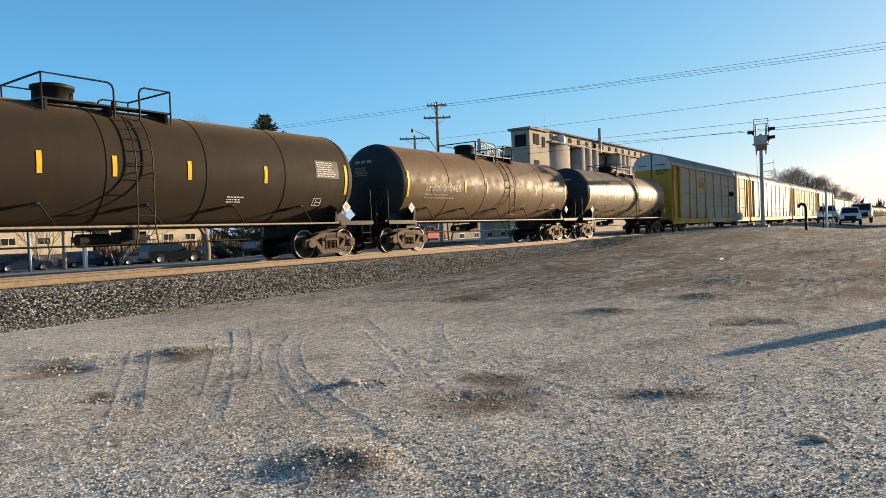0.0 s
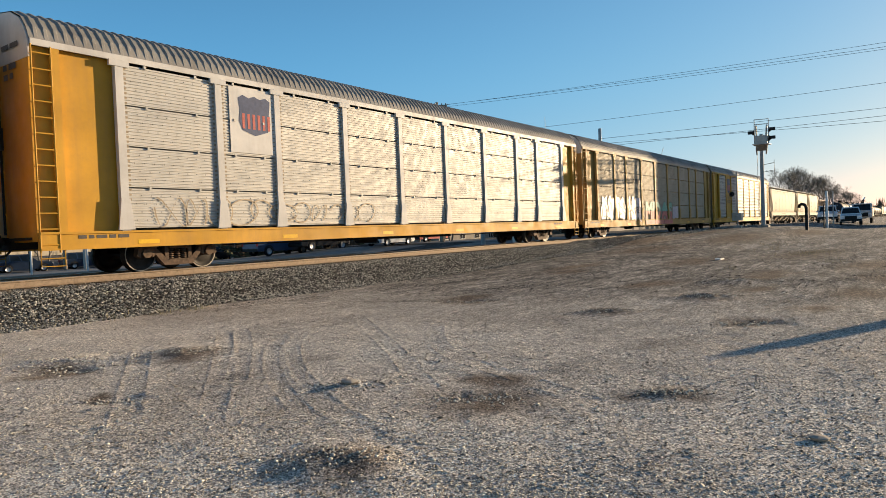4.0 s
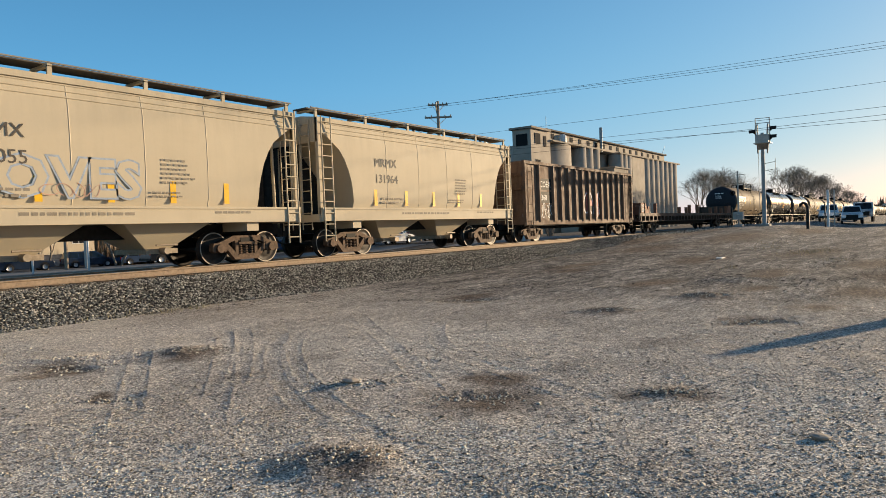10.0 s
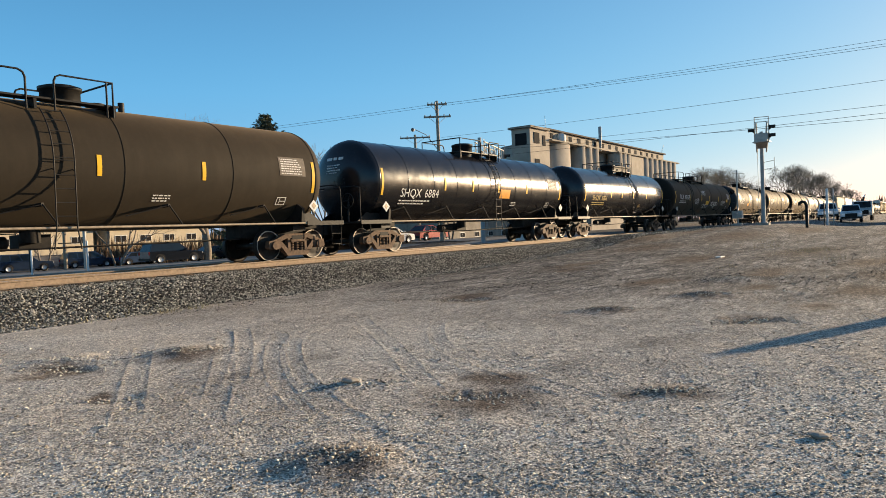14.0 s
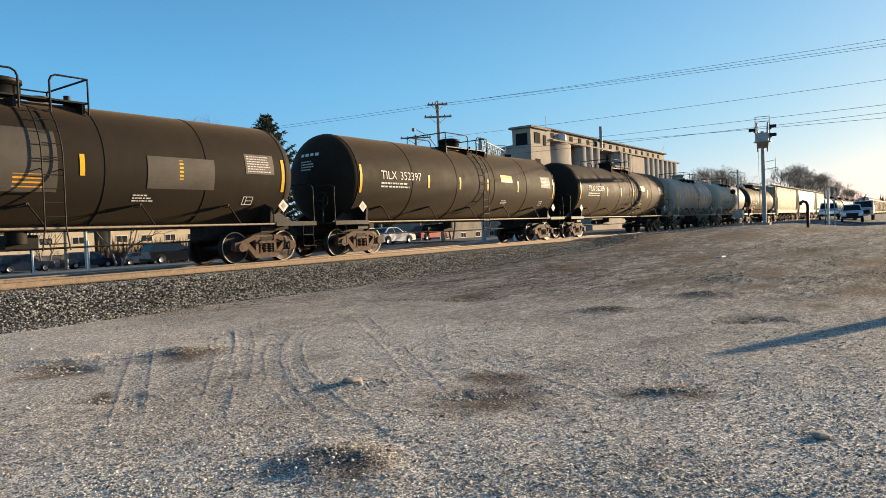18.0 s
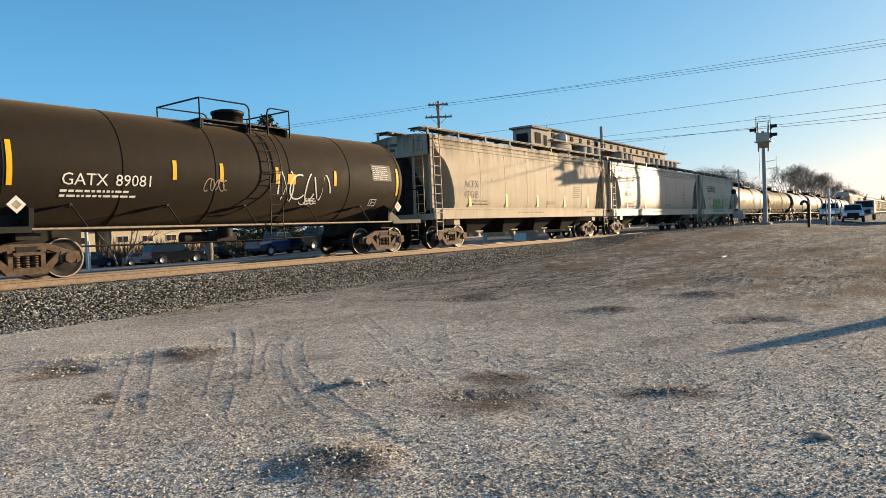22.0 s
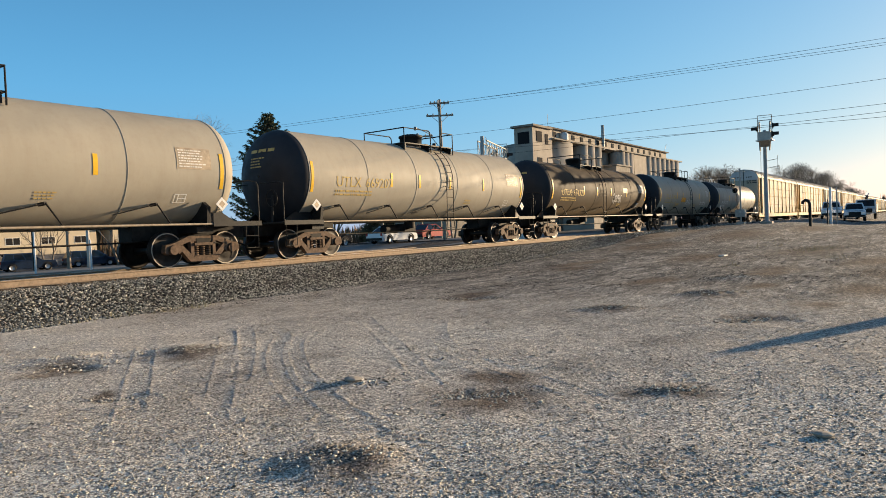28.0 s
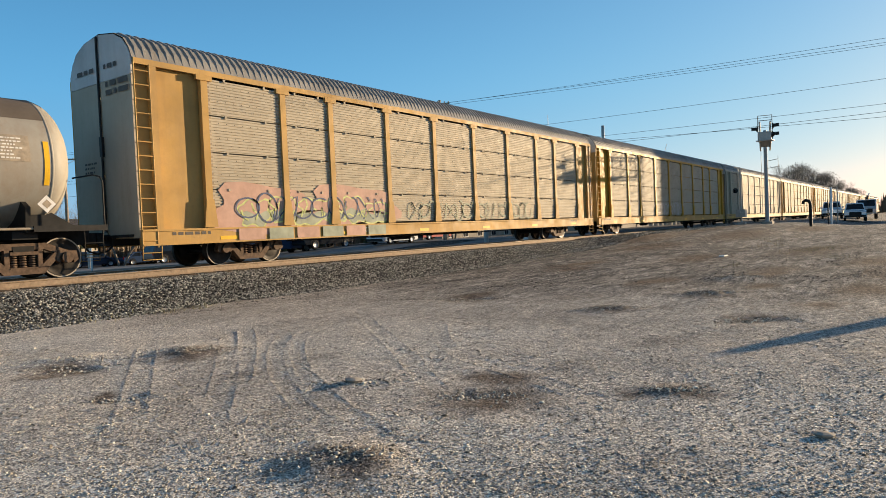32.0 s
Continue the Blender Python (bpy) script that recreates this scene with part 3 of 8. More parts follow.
def bogie_meshes():
    out = {}
    for key, r in (("big", 0.457), ("small", 0.42)):
        w = Shape()
        prof = [(-0.07, 0.10), (-0.07, r * 0.62), (-0.05, r * 0.80), (-0.07, r * 0.86), (-0.07, r), (0.055, r * 0.985), (0.065, r + 0.025),
                (0.085, r + 0.025), (0.085, r * 0.86), (0.03, r * 0.78), (0.01, r * 0.5), (0.075, 0.15), (0.075, 0.08)]
        tr = Shape()
        for side in (-1, 1):
            y = side * 0.745
            w.lathe([(y + side * -a, q) for a, q in prof][::-side], 22, "y")
            tr.lathe([(y + side * 0.0725, r * 0.925), (y + side * 0.072, r * 0.985)], 22, "y")
            w.cyl((0.0, y + side * 0.05, 0), (0.0, y + side * 0.30, 0), 0.085, 12)
            for k in range(3):
                a = k * 2.0944
                w.cyl((0.05 * math.cos(a), y + side * 0.28, 0.05 * math.sin(a)), (0.05 * math.cos(a), y + side * 0.325, 0.05 * math.sin(a)), 0.016, 5)
        w.cyl((0, -0.8, 0), (0, 0.8, 0), 0.085, 12)
        plain_faces = len(w.f)
        w.add(tr.v, tr.f, True)
        me = w.mesh("wheelset")
        for face in me.polygons[plain_faces:]:
            face.material_index = 1
        out[key] = (me, r)
    f = Shape()
    for y0, y1 in ((-1.09, -0.93),):
        f.prism([(-1.10, 0.56), (-0.80, 0.66), (-0.45, 0.80), (0.45, 0.80), (0.80, 0.66), (1.10, 0.56), (1.10, 0.46), (0.76, 0.53), (0.42, 0.66), (-0.42, 0.66), (-0.76, 0.53), (-1.10, 0.46)], y0, y1, "y")
        f.prism([(-0.76, 0.54), (-0.62, 0.57), (-0.30, 0.26), (0.30, 0.26), (0.62, 0.57), (0.76, 0.54), (0.40, 0.13), (-0.40, 0.13)], y0, y1, "y")
        for s in (-1, 1):
            f.box(s * 0.33 - 0.05, s * 0.33 + 0.05, y0 + 0.005, y1 - 0.005, 0.25, 0.68)
            f.prism([(s * 0.70, 0.62), (s * 1.10, 0.60), (s * 1.14, 0.40), (s * 1.04, 0.33), (s * 1.04, 0.48), (s * 0.74, 0.48), (s * 0.74, 0.34), (s * 0.66, 0.40)][::s], y0 - 0.01, y1 + 0.01, "y")
            f.cyl((s * 0.89, y0 - 0.06, 0.457), (s * 0.89, y0 + 0.10, 0.457), 0.125, 12)
    frame_mesh = f.mesh("side_frame")
    sp = Shape()
    for x in (-0.19, 0.0, 0.19):
        for i in range(5):
            z = 0.285 + i * 0.052
            sp.lathe([(z, 0.055), (z + 0.013, 0.078), (z + 0.026, 0.078), (z + 0.039, 0.055)], 10, "z", (x, -1.01, 0))
    sp.box(-0.28, 0.28, -1.13, -0.90, 0.55, 0.62).box(-0.28, 0.28, -1.10, -0.92, 0.25, 0.283)
    spring_mesh = sp.mesh("spring_nest")
    b = Shape().prism([(-0.20, 0.58), (0.20, 0.58), (0.22, 0.74), (-0.22, 0.74)], -1.10, 1.10, "y")
    b.box(-0.35, 0.35, -0.30, 0.30, 0.70, 0.86).box(-0.62, 0.62, -0.75, -0.70, 0.42, 0.52).box(-0.62, 0.62, 0.70, 0.75, 0.42, 0.52)
    return out, frame_mesh, spring_mesh, b.mesh("bolster")


WHEEL_MESH, FRAME_MESH, SPRING_MESH, BOLSTER_MESH = bogie_meshes()


def bogie(car, x, size="big"):
    """A two-axle bogie under a wagon; its wheelsets turn."""
    bog = part("bogie", BOLSTER_MESH, GRIME, car, "two-axle cast steel bogie", at=(x, 0, 0))
    for turn in (0, 180):
        part("side_frame", FRAME_MESH, FRAME_RUST, bog, "rust-brown cast side frame", at=pose(0, 0, 0, 0, 0, turn))
        part("spring_nest", SPRING_MESH, FRAME_RUST, bog, at=pose(0, 0, 0, 0, 0, turn))
    wheel, r = WHEEL_MESH[size]
    if wheel.users == 0 or not wheel.materials:
        wheel.materials.append(WHEEL_STEEL)
        wheel.materials.append(TREAD)
    for s in (-1, 1):
        ws = part("wheelset", wheel, None, bog, "dark steel wheels on an axle")
        ws.matrix_parent_inverse = Matrix.Translation((s * 0.89, 0, r))
        WHEELSETS.append(ws)
    return bog


def coupler(car, half):
    for s in (-1, 1):
        c = Shape().box(*sorted((s * (half - 0.95), s * (half - 0.16))), -0.08, 0.08, 0.78, 0.94)
        c.prism([(s * (half - 0.20), -0.15), (s * (half - 0.02), -0.17), (s * (half + 0.05), -0.02), (s * (half - 0.02), 0.06), (s * (half + 0.03), 0.15), (s * (half - 0.20), 0.13)][::s], 0.72, 1.0, "z")
        c.tube([(s * (half - 0.5), -0.25, 0.85), (s * (half - 0.25), -0.25, 0.55), (s * half, -0.2, 0.48)], 0.025, 6)
        part("coupler", c, GRIME, car)


def step_iron(s, x, y, z0, z1, w=0.42, r=0.014):
    """A U of bent bar hanging below a corner."""
    s.tube([(x - w / 2, y, z1), (x - w / 2, y, z0), (x + w / 2, y, z0), (x + w / 2, y, z1)], r, 5)
    s.cyl((x - w / 2, y, (z0 + z1) / 2), (x + w / 2, y, (z0 + z1) / 2), r, 5)


def on_side(flat, y=-1.5, x=0, z=0, lift=0.006):
    """Flat faces laid on the lit side of a wagon (facing -y)."""
    v, f = flat
    s = Shape()
    return s.add([(x + a, y - lift, z + b) for a, b in v], f)


def on_tank(flat, radius, zc, x=0, z=0, lift=0.012):
    """Flat faces wrapped round the lit side of a tank; z is the height above the rail on a vertical tangent."""
    v, f = flat
    s = Shape()
    out = []
    for a, b in v:
        ang = (z + b - zc) / radius
        out.append((x + a, -(radius + lift) * math.cos(ang), zc + (radius + lift) * math.sin(ang)))
    return s.add(out, f)


def small_print(x, z, rows, w, h=0.05, gap=0.05, rng=None):
    """Lines of writing too small to read, as broken bars."""
    rng = rng or random.Random(int(x * 100) + rows)
    out = []
    for i in range(rows):
        a = x
        zz = z - i * (h + gap)
        while a < x + w * (0.75 + 0.25 * rng.random()):
            b = a + h * rng.uniform(0.8, 3.5)
            out.append((a, b, zz, zz + h))
            a = b + h * 0.7
    return out


def scrawl(x, z, w, h, n, seed, thick=0.03):
    """Loose spray-can loops as flat ribbons."""
    rng = random.Random(seed)
    v, f = [], []
    for k in range(n):
        cx = x + w * (k + 0.5) / n
        ph, rx, rz, lean = rng.uniform(0, 6.3), w / n * rng.uniform(0.35, 0.75), h * rng.uniform(0.3, 0.5), rng.uniform(-0.4, 0.4)
        turns = rng.uniform(0.6, 1.15)
        freq = rng.choice((1, 1, 2))
        m = 18
        for i in range(m + 1):
            a = ph + turns * 6.283 * i / m
            px, pz = cx + rx * math.cos(a) + lean * rz * math.sin(a * freq), z + h / 2 + rz * math.sin(a * freq)
            qx, qz = math.cos(a), math.sin(a)
            v += [(px - qx * thick / 2, pz - qz * thick / 2), (px + qx * thick / 2, pz + qz * thick / 2)]
            if i:
                j = len(v)
                f.append((j - 4, j - 2, j - 1, j - 3))
    return v, f


def blob_letter(cx, cz, w, h, seed, shrink=0.0):
    """A jagged, leaning block of a spray-painted letter."""
    rng = random.Random(seed)
    lean = rng.uniform(-0.15, 0.28)
    waves_ = [(rng.uniform(0.05, 0.13), rng.choice((3, 4, 5, 6)), rng.uniform(0, 6.3)) for _ in range(3)]
    k = 26
    pts = []
    for i in range(k):
        a = 6.2832 * i / k
        ca, sa = math.cos(a), math.sin(a)
        q = (abs(ca) ** 5 + abs(sa) ** 5) ** -0.2
        q *= 1 + sum(m * math.sin(n * a + p) for m, n, p in waves_)
        x, z = (w / 2 - shrink) * q * ca, (h / 2 - shrink) * q * sa
        pts.append((cx + x + lean * z, cz + z))
    return pts


def slashes(x, z, w, h, n, seed, thick=0.04):
    """Straight and bent strokes inside letters."""
    rng = random.Random(seed)
    v, f = [], []
    for k in range(n):
        px, pz = x + w * (k + rng.random()) / n, z + h * rng.uniform(0.1, 0.5)
        a = rng.choice((0.2, 1.2, 1.5, 1.9, 2.6)) + rng.uniform(-0.2, 0.2)
        for seg in range(rng.choice((1, 2, 2))):
            ln = h * rng.uniform(0.2, 0.45)
            qx, qz = px + ln * math.cos(a), min(z + h, max(z, pz + ln * math.sin(a)))
            nx, nz = -math.sin(a) * thick / 2, math.cos(a) * thick / 2
            j = len(v)
            v += [(px - nx, pz - nz), (qx - nx, qz - nz), (qx + nx, qz + nz), (px + nx, pz + nz)]
            f.append((j, j + 1, j + 2, j + 3))
            px, pz, a = qx, qz, a + rng.choice((-1.5, -0.8, 0.9, 1.4))
    return v, f


def rounded(flat_lists):
    v, f = [], []
    for pts in flat_lists:
        n = len(v)
        v += pts
        f.append(tuple(range(n, n + len(pts))))
    return v, f


def tag_word(parent, y, words, x0, x1, z0, z1, fill, edge=None, high=None, fat=0.05, lean=0.0):
    """A spray-painted word in fat letters, each letter a part: a dark edge, the fill and a second colour above."""
    size = z1 - z0
    run = 0.0
    sheets = []
    for ch in words:
        if ch == " ":
            run += size * 0.25
            continue
        v, f = letters(ch, size, fat=fat)
        lo, hi = min(p[0] for p in v), max(p[0] for p in v)
        big = letters(ch, size, fat=fat + 0.045) if edge else None
        sheets.append((run - lo, v, f, big))
        run += hi - lo + size * 0.04
    k = (x1 - x0) / run
    mid = z0 + size * 0.5

    def put(off, v, dz=0.0):
        return [(x0 + (off + p) * k + lean * q, z0 + q + dz) for p, q in v]
    for off, v, f, big in sheets:
        if big:
            part("graffiti_outline", on_side((put(off, big[0]), big[1]), y, 0, 0, 0.004), edge, parent, "dark outline of a spray-painted letter")
        flat = put(off, v)
        part("graffiti_letter", on_side((flat, f), y, 0, 0, 0.008), fill, parent, "fat spray-painted letter")
        if high:
            part("graffiti_letter", on_side(([(a, max(b, mid + 0.05 * math.sin(a * 7))) for a, b in flat], f), y, 0, 0, 0.012), high, parent, "upper half of a spray-painted letter")


def throw_up(parent, y, x0, x1, z0, z1, n, seed, low, high=None, edge=None):
    """Fat spray-painted letter shapes: an outline, a fill and a second colour on the upper half."""
    rng = random.Random(seed)
    w = (x1 - x0) / n
    outer, inner, upper = [], [], []
    for i in range(n):
        cx, cz = x0 + w * (i + 0.5), (z0 + z1) / 2 + rng.uniform(-0.06, 0.06)
        ww, hh = w * rng.uniform(0.92, 1.1), (z1 - z0) * rng.uniform(0.88, 1.04)
        k = rng.randint(0, 999)
        outer.append(blob_letter(cx, cz, ww, hh, k))
        pts = blob_letter(cx, cz, ww, hh, k, 0.05)
        inner.append(pts)
        upper.append([(a, max(b, cz + 0.06 * math.sin(a * 9))) for a, b in pts])
    for a, b, c in zip(outer, inner, upper):
        if edge:
            part("graffiti_outline", on_side(rounded([a]), y, 0, 0, 0.004), edge, parent, "dark outline of a spray-painted letter")
        part("graffiti_letter", on_side(rounded([b]), y, 0, 0, 0.008), low, parent, "fat spray-painted letter")
        if high:
            part("graffiti_letter", on_side(rounded([c]), y, 0, 0, 0.012), high, parent, "upper half of a spray-painted letter")
    part("graffiti_scribble", on_side(slashes(x0, z0 + 0.1, x1 - x0, (z1 - z0) * 0.85, n * 4, seed + 1, 0.05), y, 0, 0, 0.016), edge or INK, parent, "drawn strokes inside the letters")


def shield(parent, y, x, z, w, h):
    """A plain shield-shaped emblem."""
    pts = [(-0.5, 0.42), (-0.36, 0.5), (-0.18, 0.44), (0, 0.5), (0.18, 0.44), (0.36, 0.5), (0.5, 0.42), (0.46, 0.1), (0.5, -0.15), (0.40, -0.38), (0, -0.5), (-0.40, -0.38), (-0.5, -0.15), (-0.46, 0.1)]
    part("emblem", on_side(rounded([[(x + a * w, z + b * h) for a, b in pts]]), y, 0, 0, 0.008), NAVY, parent, "faded navy shield emblem")
    part("emblem", on_side(rects([(x - 0.40 * w + 0.16 * w * k, x - 0.32 * w + 0.16 * w * k, z - 0.34 * h, z + 0.04 * h) for k in range(6)]), y, 0, 0, 0.012), RED, parent, "red stripes of the emblem")


def start_car(name, label, category, x0, x1):
    car = tagged(new(name), label, category, "wagons of the passing freight train")
    TRAIN.append((car, (x0 + x1) / 2))
    return car, (x1 - x0) / 2


def tank_car(x0, x1, shell, label, marks="", word_mat=None, radius=1.49, rings=5, bare=False, seed=1, stripes=True, end_mat=None,
             crown=0.0, size=0.30, low=False, extras=(), drop=0.0, climb=0.35, rails=None):
    car, half = start_car("tank_car", label, "tank car", x0, x1)
    rng = random.Random(seed)
    word_mat = word_mat or WHITE
    tip = half - 0.78
    zc = 1.08 + radius
    depth = radius * 0.5
    prof = [(-tip + depth * (1 - math.cos(a)), radius * math.sin(a)) for a in [radians(q) for q in (1, 10, 20, 30, 40, 50, 60, 68, 76, 84, 90)]]
    body = part("tank_shell", Shape().lathe([(-tip + depth, radius), (tip - depth, radius)], 64, "x", (0, 0, zc)), shell, car)
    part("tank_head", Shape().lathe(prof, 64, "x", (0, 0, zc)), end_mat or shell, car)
    part("tank_head", Shape().lathe([(-w, q) for w, q in prof[::-1]], 64, "x", (0, 0, zc)), shell, car)
    cyl0, cyl1 = -tip + depth, tip - depth
    for i in range(rings + 1):
        x = cyl0 + (cyl1 - cyl0) * i / rings
        w = 0.012 if not bare else 0.03
        part("weld_seam", Shape().lathe([(x - w, radius), (x - w * 0.4, radius + 0.012), (x + w * 0.4, radius + 0.012), (x + w, radius)], 56, "x", (0, 0, zc)), shell, body)
    # frame: stub sills, bolsters, end platforms, side rails
    for s in (-1, 1):
        a, b = sorted((s * (half - 0.25), s * (half - 3.6)))
        part("stub_sill", Shape().box(a, b, -0.32, 0.32, 0.72, 1.10), GRIME, car)
        xb = s * (half - 2.05)
        sad = Shape().prism([(-1.35, 1.02), (1.35, 1.02), (1.42, 1.55), (1.15, 1.72), (0.8, 1.30), (-0.8, 1.30), (-1.15, 1.72), (-1.42, 1.55)], xb - 0.05, xb + 0.05, "x")
        sad.prism([(xb + s * 0.05, 1.14), (xb + s * 1.2, 1.14), (xb + s * 0.05, 1.85)][::s], -0.95, -0.90, "y")
        sad.prism([(xb + s * 0.05, 1.14), (xb + s * 1.2, 1.14), (xb + s * 0.05, 1.85)][::s], 0.90, 0.95, "y")
        sad.box(xb - 0.25, xb + 0.25, -1.2, 1.2, 0.88, 1.04)
        part("saddle", sad, BLACK if not low else PALE_STEEL, car)
        pa, pb = sorted((s * (half - 0.42), s * (half - 2.0)))
        for y0, y1, e0, e1 in ((-1.50, -0.42, -1.52, -1.49), (0.42, 1.50, 1.49, 1.52)):
            part("end_platform", Shape().box(pa, pb, y0, y1, 1.08, 1.13).box(pa, pb, e0, e1, 1.03, 1.16), BLACK if not low else PALE_STEEL, car)
        h = Shape()
        for y in (-1.46, 1.46):
            xe = s * (half - 0.46)
            h.tube([(xe, y, 1.12), (xe, y, 2.15), (xe - s * 0.04, y * 0.98, 2.26), (xe - s * 0.06, y * 0.80, 2.32), (xe - s * 0.06, y * 0.15, 2.32)], 0.019, 6)
            step_iron(h, s * (half - 0.72), y, 0.42, 1.08)
        part("end_handrail", h, PALE_STEEL if low else BLACK, car)
    bar, hook = Shape(), Shape()
    for y in (-1.47, 1.47):
        bar.cyl((-half + 1.9, y, 1.10), (half - 1.9, y, 1.10), 0.032, 6)
        for k in range(5):
            xk = (-half + 3.2) + (2 * half - 6.4) * k / 4
            hook.cyl((xk, y, 1.10), (xk - 0.30, y * 0.93, 1.62), 0.020, 5)
            hook.cyl((xk - 0.30, y * 0.93, 1.62), (xk - 0.36, y * 0.80, 1.60), 0.045, 6)
            hook.cyl((xk - 0.30, y * 0.93, 1.62), (xk - 1.35, y * 0.80, 1.36), 0.016, 5)
    part("rail_bracket", hook, GRIME, car, "bent black brackets of the side rail")
    part("side_rail", bar, PALE_STEEL, car, "thin pale steel side rail")
    # brake gear below
    gear = Shape().cyl((-1.2, 0.35, 0.80), (-0.4, 0.35, 0.80), 0.17, 12).box(-0.2, 0.5, 0.1, 0.6, 0.66, 1.0)
    gear.tube([(-half + 3, -0.25, 0.70), (0, -0.28, 0.66), (half - 3, -0.25, 0.70)], 0.025, 5).cyl((0, 0, zc - radius - 0.28), (0, 0, zc - radius + 0.1), 0.22, 14)
    part("brake_gear", gear, GRIME, car)
    # top: manway, fittings, platform and handrails
    top = zc + radius
    mx = 0.3 + crown
    part("manway", Shape().lathe([(top - 0.10, 0.44), (top + 0.34, 0.44), (top + 0.34, 0.48), (top + 0.42, 0.48), (top + 0.46, 0.36), (top + 0.46, 0.0)], 20, "z", (mx, 0, 0)), BLACK if not low else shell, car)
    fit = Shape().cyl((mx + 0.9, 0.1, top - 0.1), (mx + 0.9, 0.1, top + 0.17), 0.22, 12).cyl((mx + 0.9, 0.1, top + 0.1), (mx + 0.9, 0.1, top + 0.14), 0.27, 12)
    fit.cyl((mx + 1.45, -0.1, top - 0.1), (mx + 1.45, -0.1, top + 0.24), 0.08, 8)
    part("valve_cover", fit, BLACK, car)
    frames = rails or ((climb - 2.0, climb - 0.35), (climb + 0.30, climb + 1.15))
    (ra, rb), (rc, rd) = [(mx + p, mx + q) for p, q in frames]
    px0, px1 = min(ra, mx - 0.7), max(rd, mx + 0.9)
    for y in (-0.98, 0.62):
        part("platform_board", Shape().box(px0, px1, y, y + 0.36, top - 0.075, top - 0.035), BLACK, car)
    for x in (px0, px1 - 0.3):
        part("platform_board", Shape().box(x, x + 0.3, -0.62, 0.62, top - 0.08, top - 0.04), BLACK, car)
    for x in (px0 + 0.1, (px0 + px1) / 2, px1 - 0.1):
        part("platform_bearer", Shape().box(x - 0.03, x + 0.03, -0.96, 0.96, top - 0.30, top - 0.08), BLACK, car)
    hz, foot = top + 0.50, top - 0.34

    def bend(x0, x1, y):
        """A rail from one foot to the other, its inner corner rounded."""
        turn = 0.14 if x1 > x0 else -0.14
        return [(x0, y, foot), (x0, y, hz), (x1 - turn, y, hz), (x1 - turn * 0.3, y, hz - 0.05), (x1, y, hz - 0.15), (x1, y, foot)]
    for y in (-0.99, 0.99):
        part("handrail", Shape().tube(bend(ra, rb, y), 0.024, 6), BLACK, car)
        far_rail = Shape().tube(bend(rd, rc, y), 0.024, 6)
        for k in range(1, int((rd - rc) / 1.2) + 1):
            far_rail.cyl((rc + 1.2 * k, y, foot), (rc + 1.2 * k, y, hz), 0.022, 6)
        part("handrail", far_rail, BLACK, car)
    for x in (ra, rd):
        part("handrail", Shape().cyl((x, -0.99, hz), (x, 0.99, hz), 0.024, 6), BLACK, car)
    # the bent side ladders
    for sgn in (-1, 1):
        lad = Shape()
        lx = mx + climb
        arc = [radians(q) for q in range(48, -5, -6)]
        for off in (-0.22, 0.22):
            path = [(lx + off, sgn * (radius + 0.10) * math.cos(a), zc + (radius + 0.10) * math.sin(a)) for a in arc]
            path += [(lx + off, sgn * 1.58, 1.9), (lx + off, sgn * 1.56, 1.12), (lx + off + (0.07 if off > 0 else -0.07), sgn * 1.56, 0.62)]
            lad.tube(path, 0.017, 5)
        for q in list(range(46, 0, -11)) + [0]:
            a = radians(q)
            y, z = sgn * (radius + 0.10) * math.cos(a), zc + (radius + 0.10) * math.sin(a)
            lad.cyl((lx - 0.22, y, z), (lx + 0.22, y, z), 0.014, 5)
        for z in (2.25, 1.95, 1.65, 1.35, 1.05, 0.76):
            lad.cyl((lx - 0.22, sgn * 1.57, z), (lx + 0.22, sgn * 1.57, z), 0.014, 5)
        for z in (2.35, 1.15):
            lad.cyl((lx - 0.22, sgn * 1.57, z), (lx - 0.22, sgn * (1.0 if z < 2 else 1.45), z + 0.05), 0.014, 5)
            lad.cyl((lx + 0.22, sgn * 1.57, z), (lx + 0.22, sgn * (1.0 if z < 2 else 1.45), z + 0.05), 0.014, 5)
        part("ladder", lad, PALE_STEEL if low else BLACK, car)
    # brake wheel on the leading end, placards
    bw = Shape().tube([(-half + 0.62 , -0.75 + 0.26 * math.cos(k * 0.524), 1.85 + 0.26 * math.sin(k * 0.524)) for k in range(12)], 0.016, 5, True)
    for k in range(3):
        a = k * 2.0944
        bw.cyl((-half + 0.62, -0.75, 1.85), (-half + 0.62, -0.75 + 0.26 * math.cos(a), 1.85 + 0.26 * math.sin(a)), 0.012, 5)
    bw.cyl((-half + 0.62, -0.75, 1.13), (-half + 0.66, -0.75, 1.95), 0.03, 6)
    part("brake_wheel", bw, BLACK, car)
    for s in (-1, 1):
        d = Shape().prism([(s * (half - 1.72) + a, 1.62 + b) for a, b in ((-0.19, 0), (0, -0.19), (0.19, 0), (0, 0.19))], -1.53, -1.515, "y")
        card = part("placard", d, WHITE, car, "white diamond placard")
        cx = s * (half - 1.72)
        inner = [(cx - 0.10, 1.62), (cx, 1.52), (cx + 0.10, 1.62), (cx, 1.72)]
        part("placard_print", on_side(([*inner], [(0, 1, 2, 3)]), -1.53, 0, 0, 0.003), PALE_STEEL, card, "grey printed square")
    # markings
    if stripes:
        for x in (-tip + depth + 0.12, -tip + depth + 3.9, -half * 0.14, half * 0.10, half * 0.40, tip - depth - 0.12):
            tall = 0.95 if abs(x) > tip - depth - 0.3 else 0.48
            part("reflective_strip", on_tank(rects([(x - 0.055, x + 0.055, 0, tall)]), radius, zc, 0, zc - (0.30 if tall < 0.6 else 0.55)), STRIPE, body, "yellow reflective strip")
    mark_x = -tip + depth + 1.15
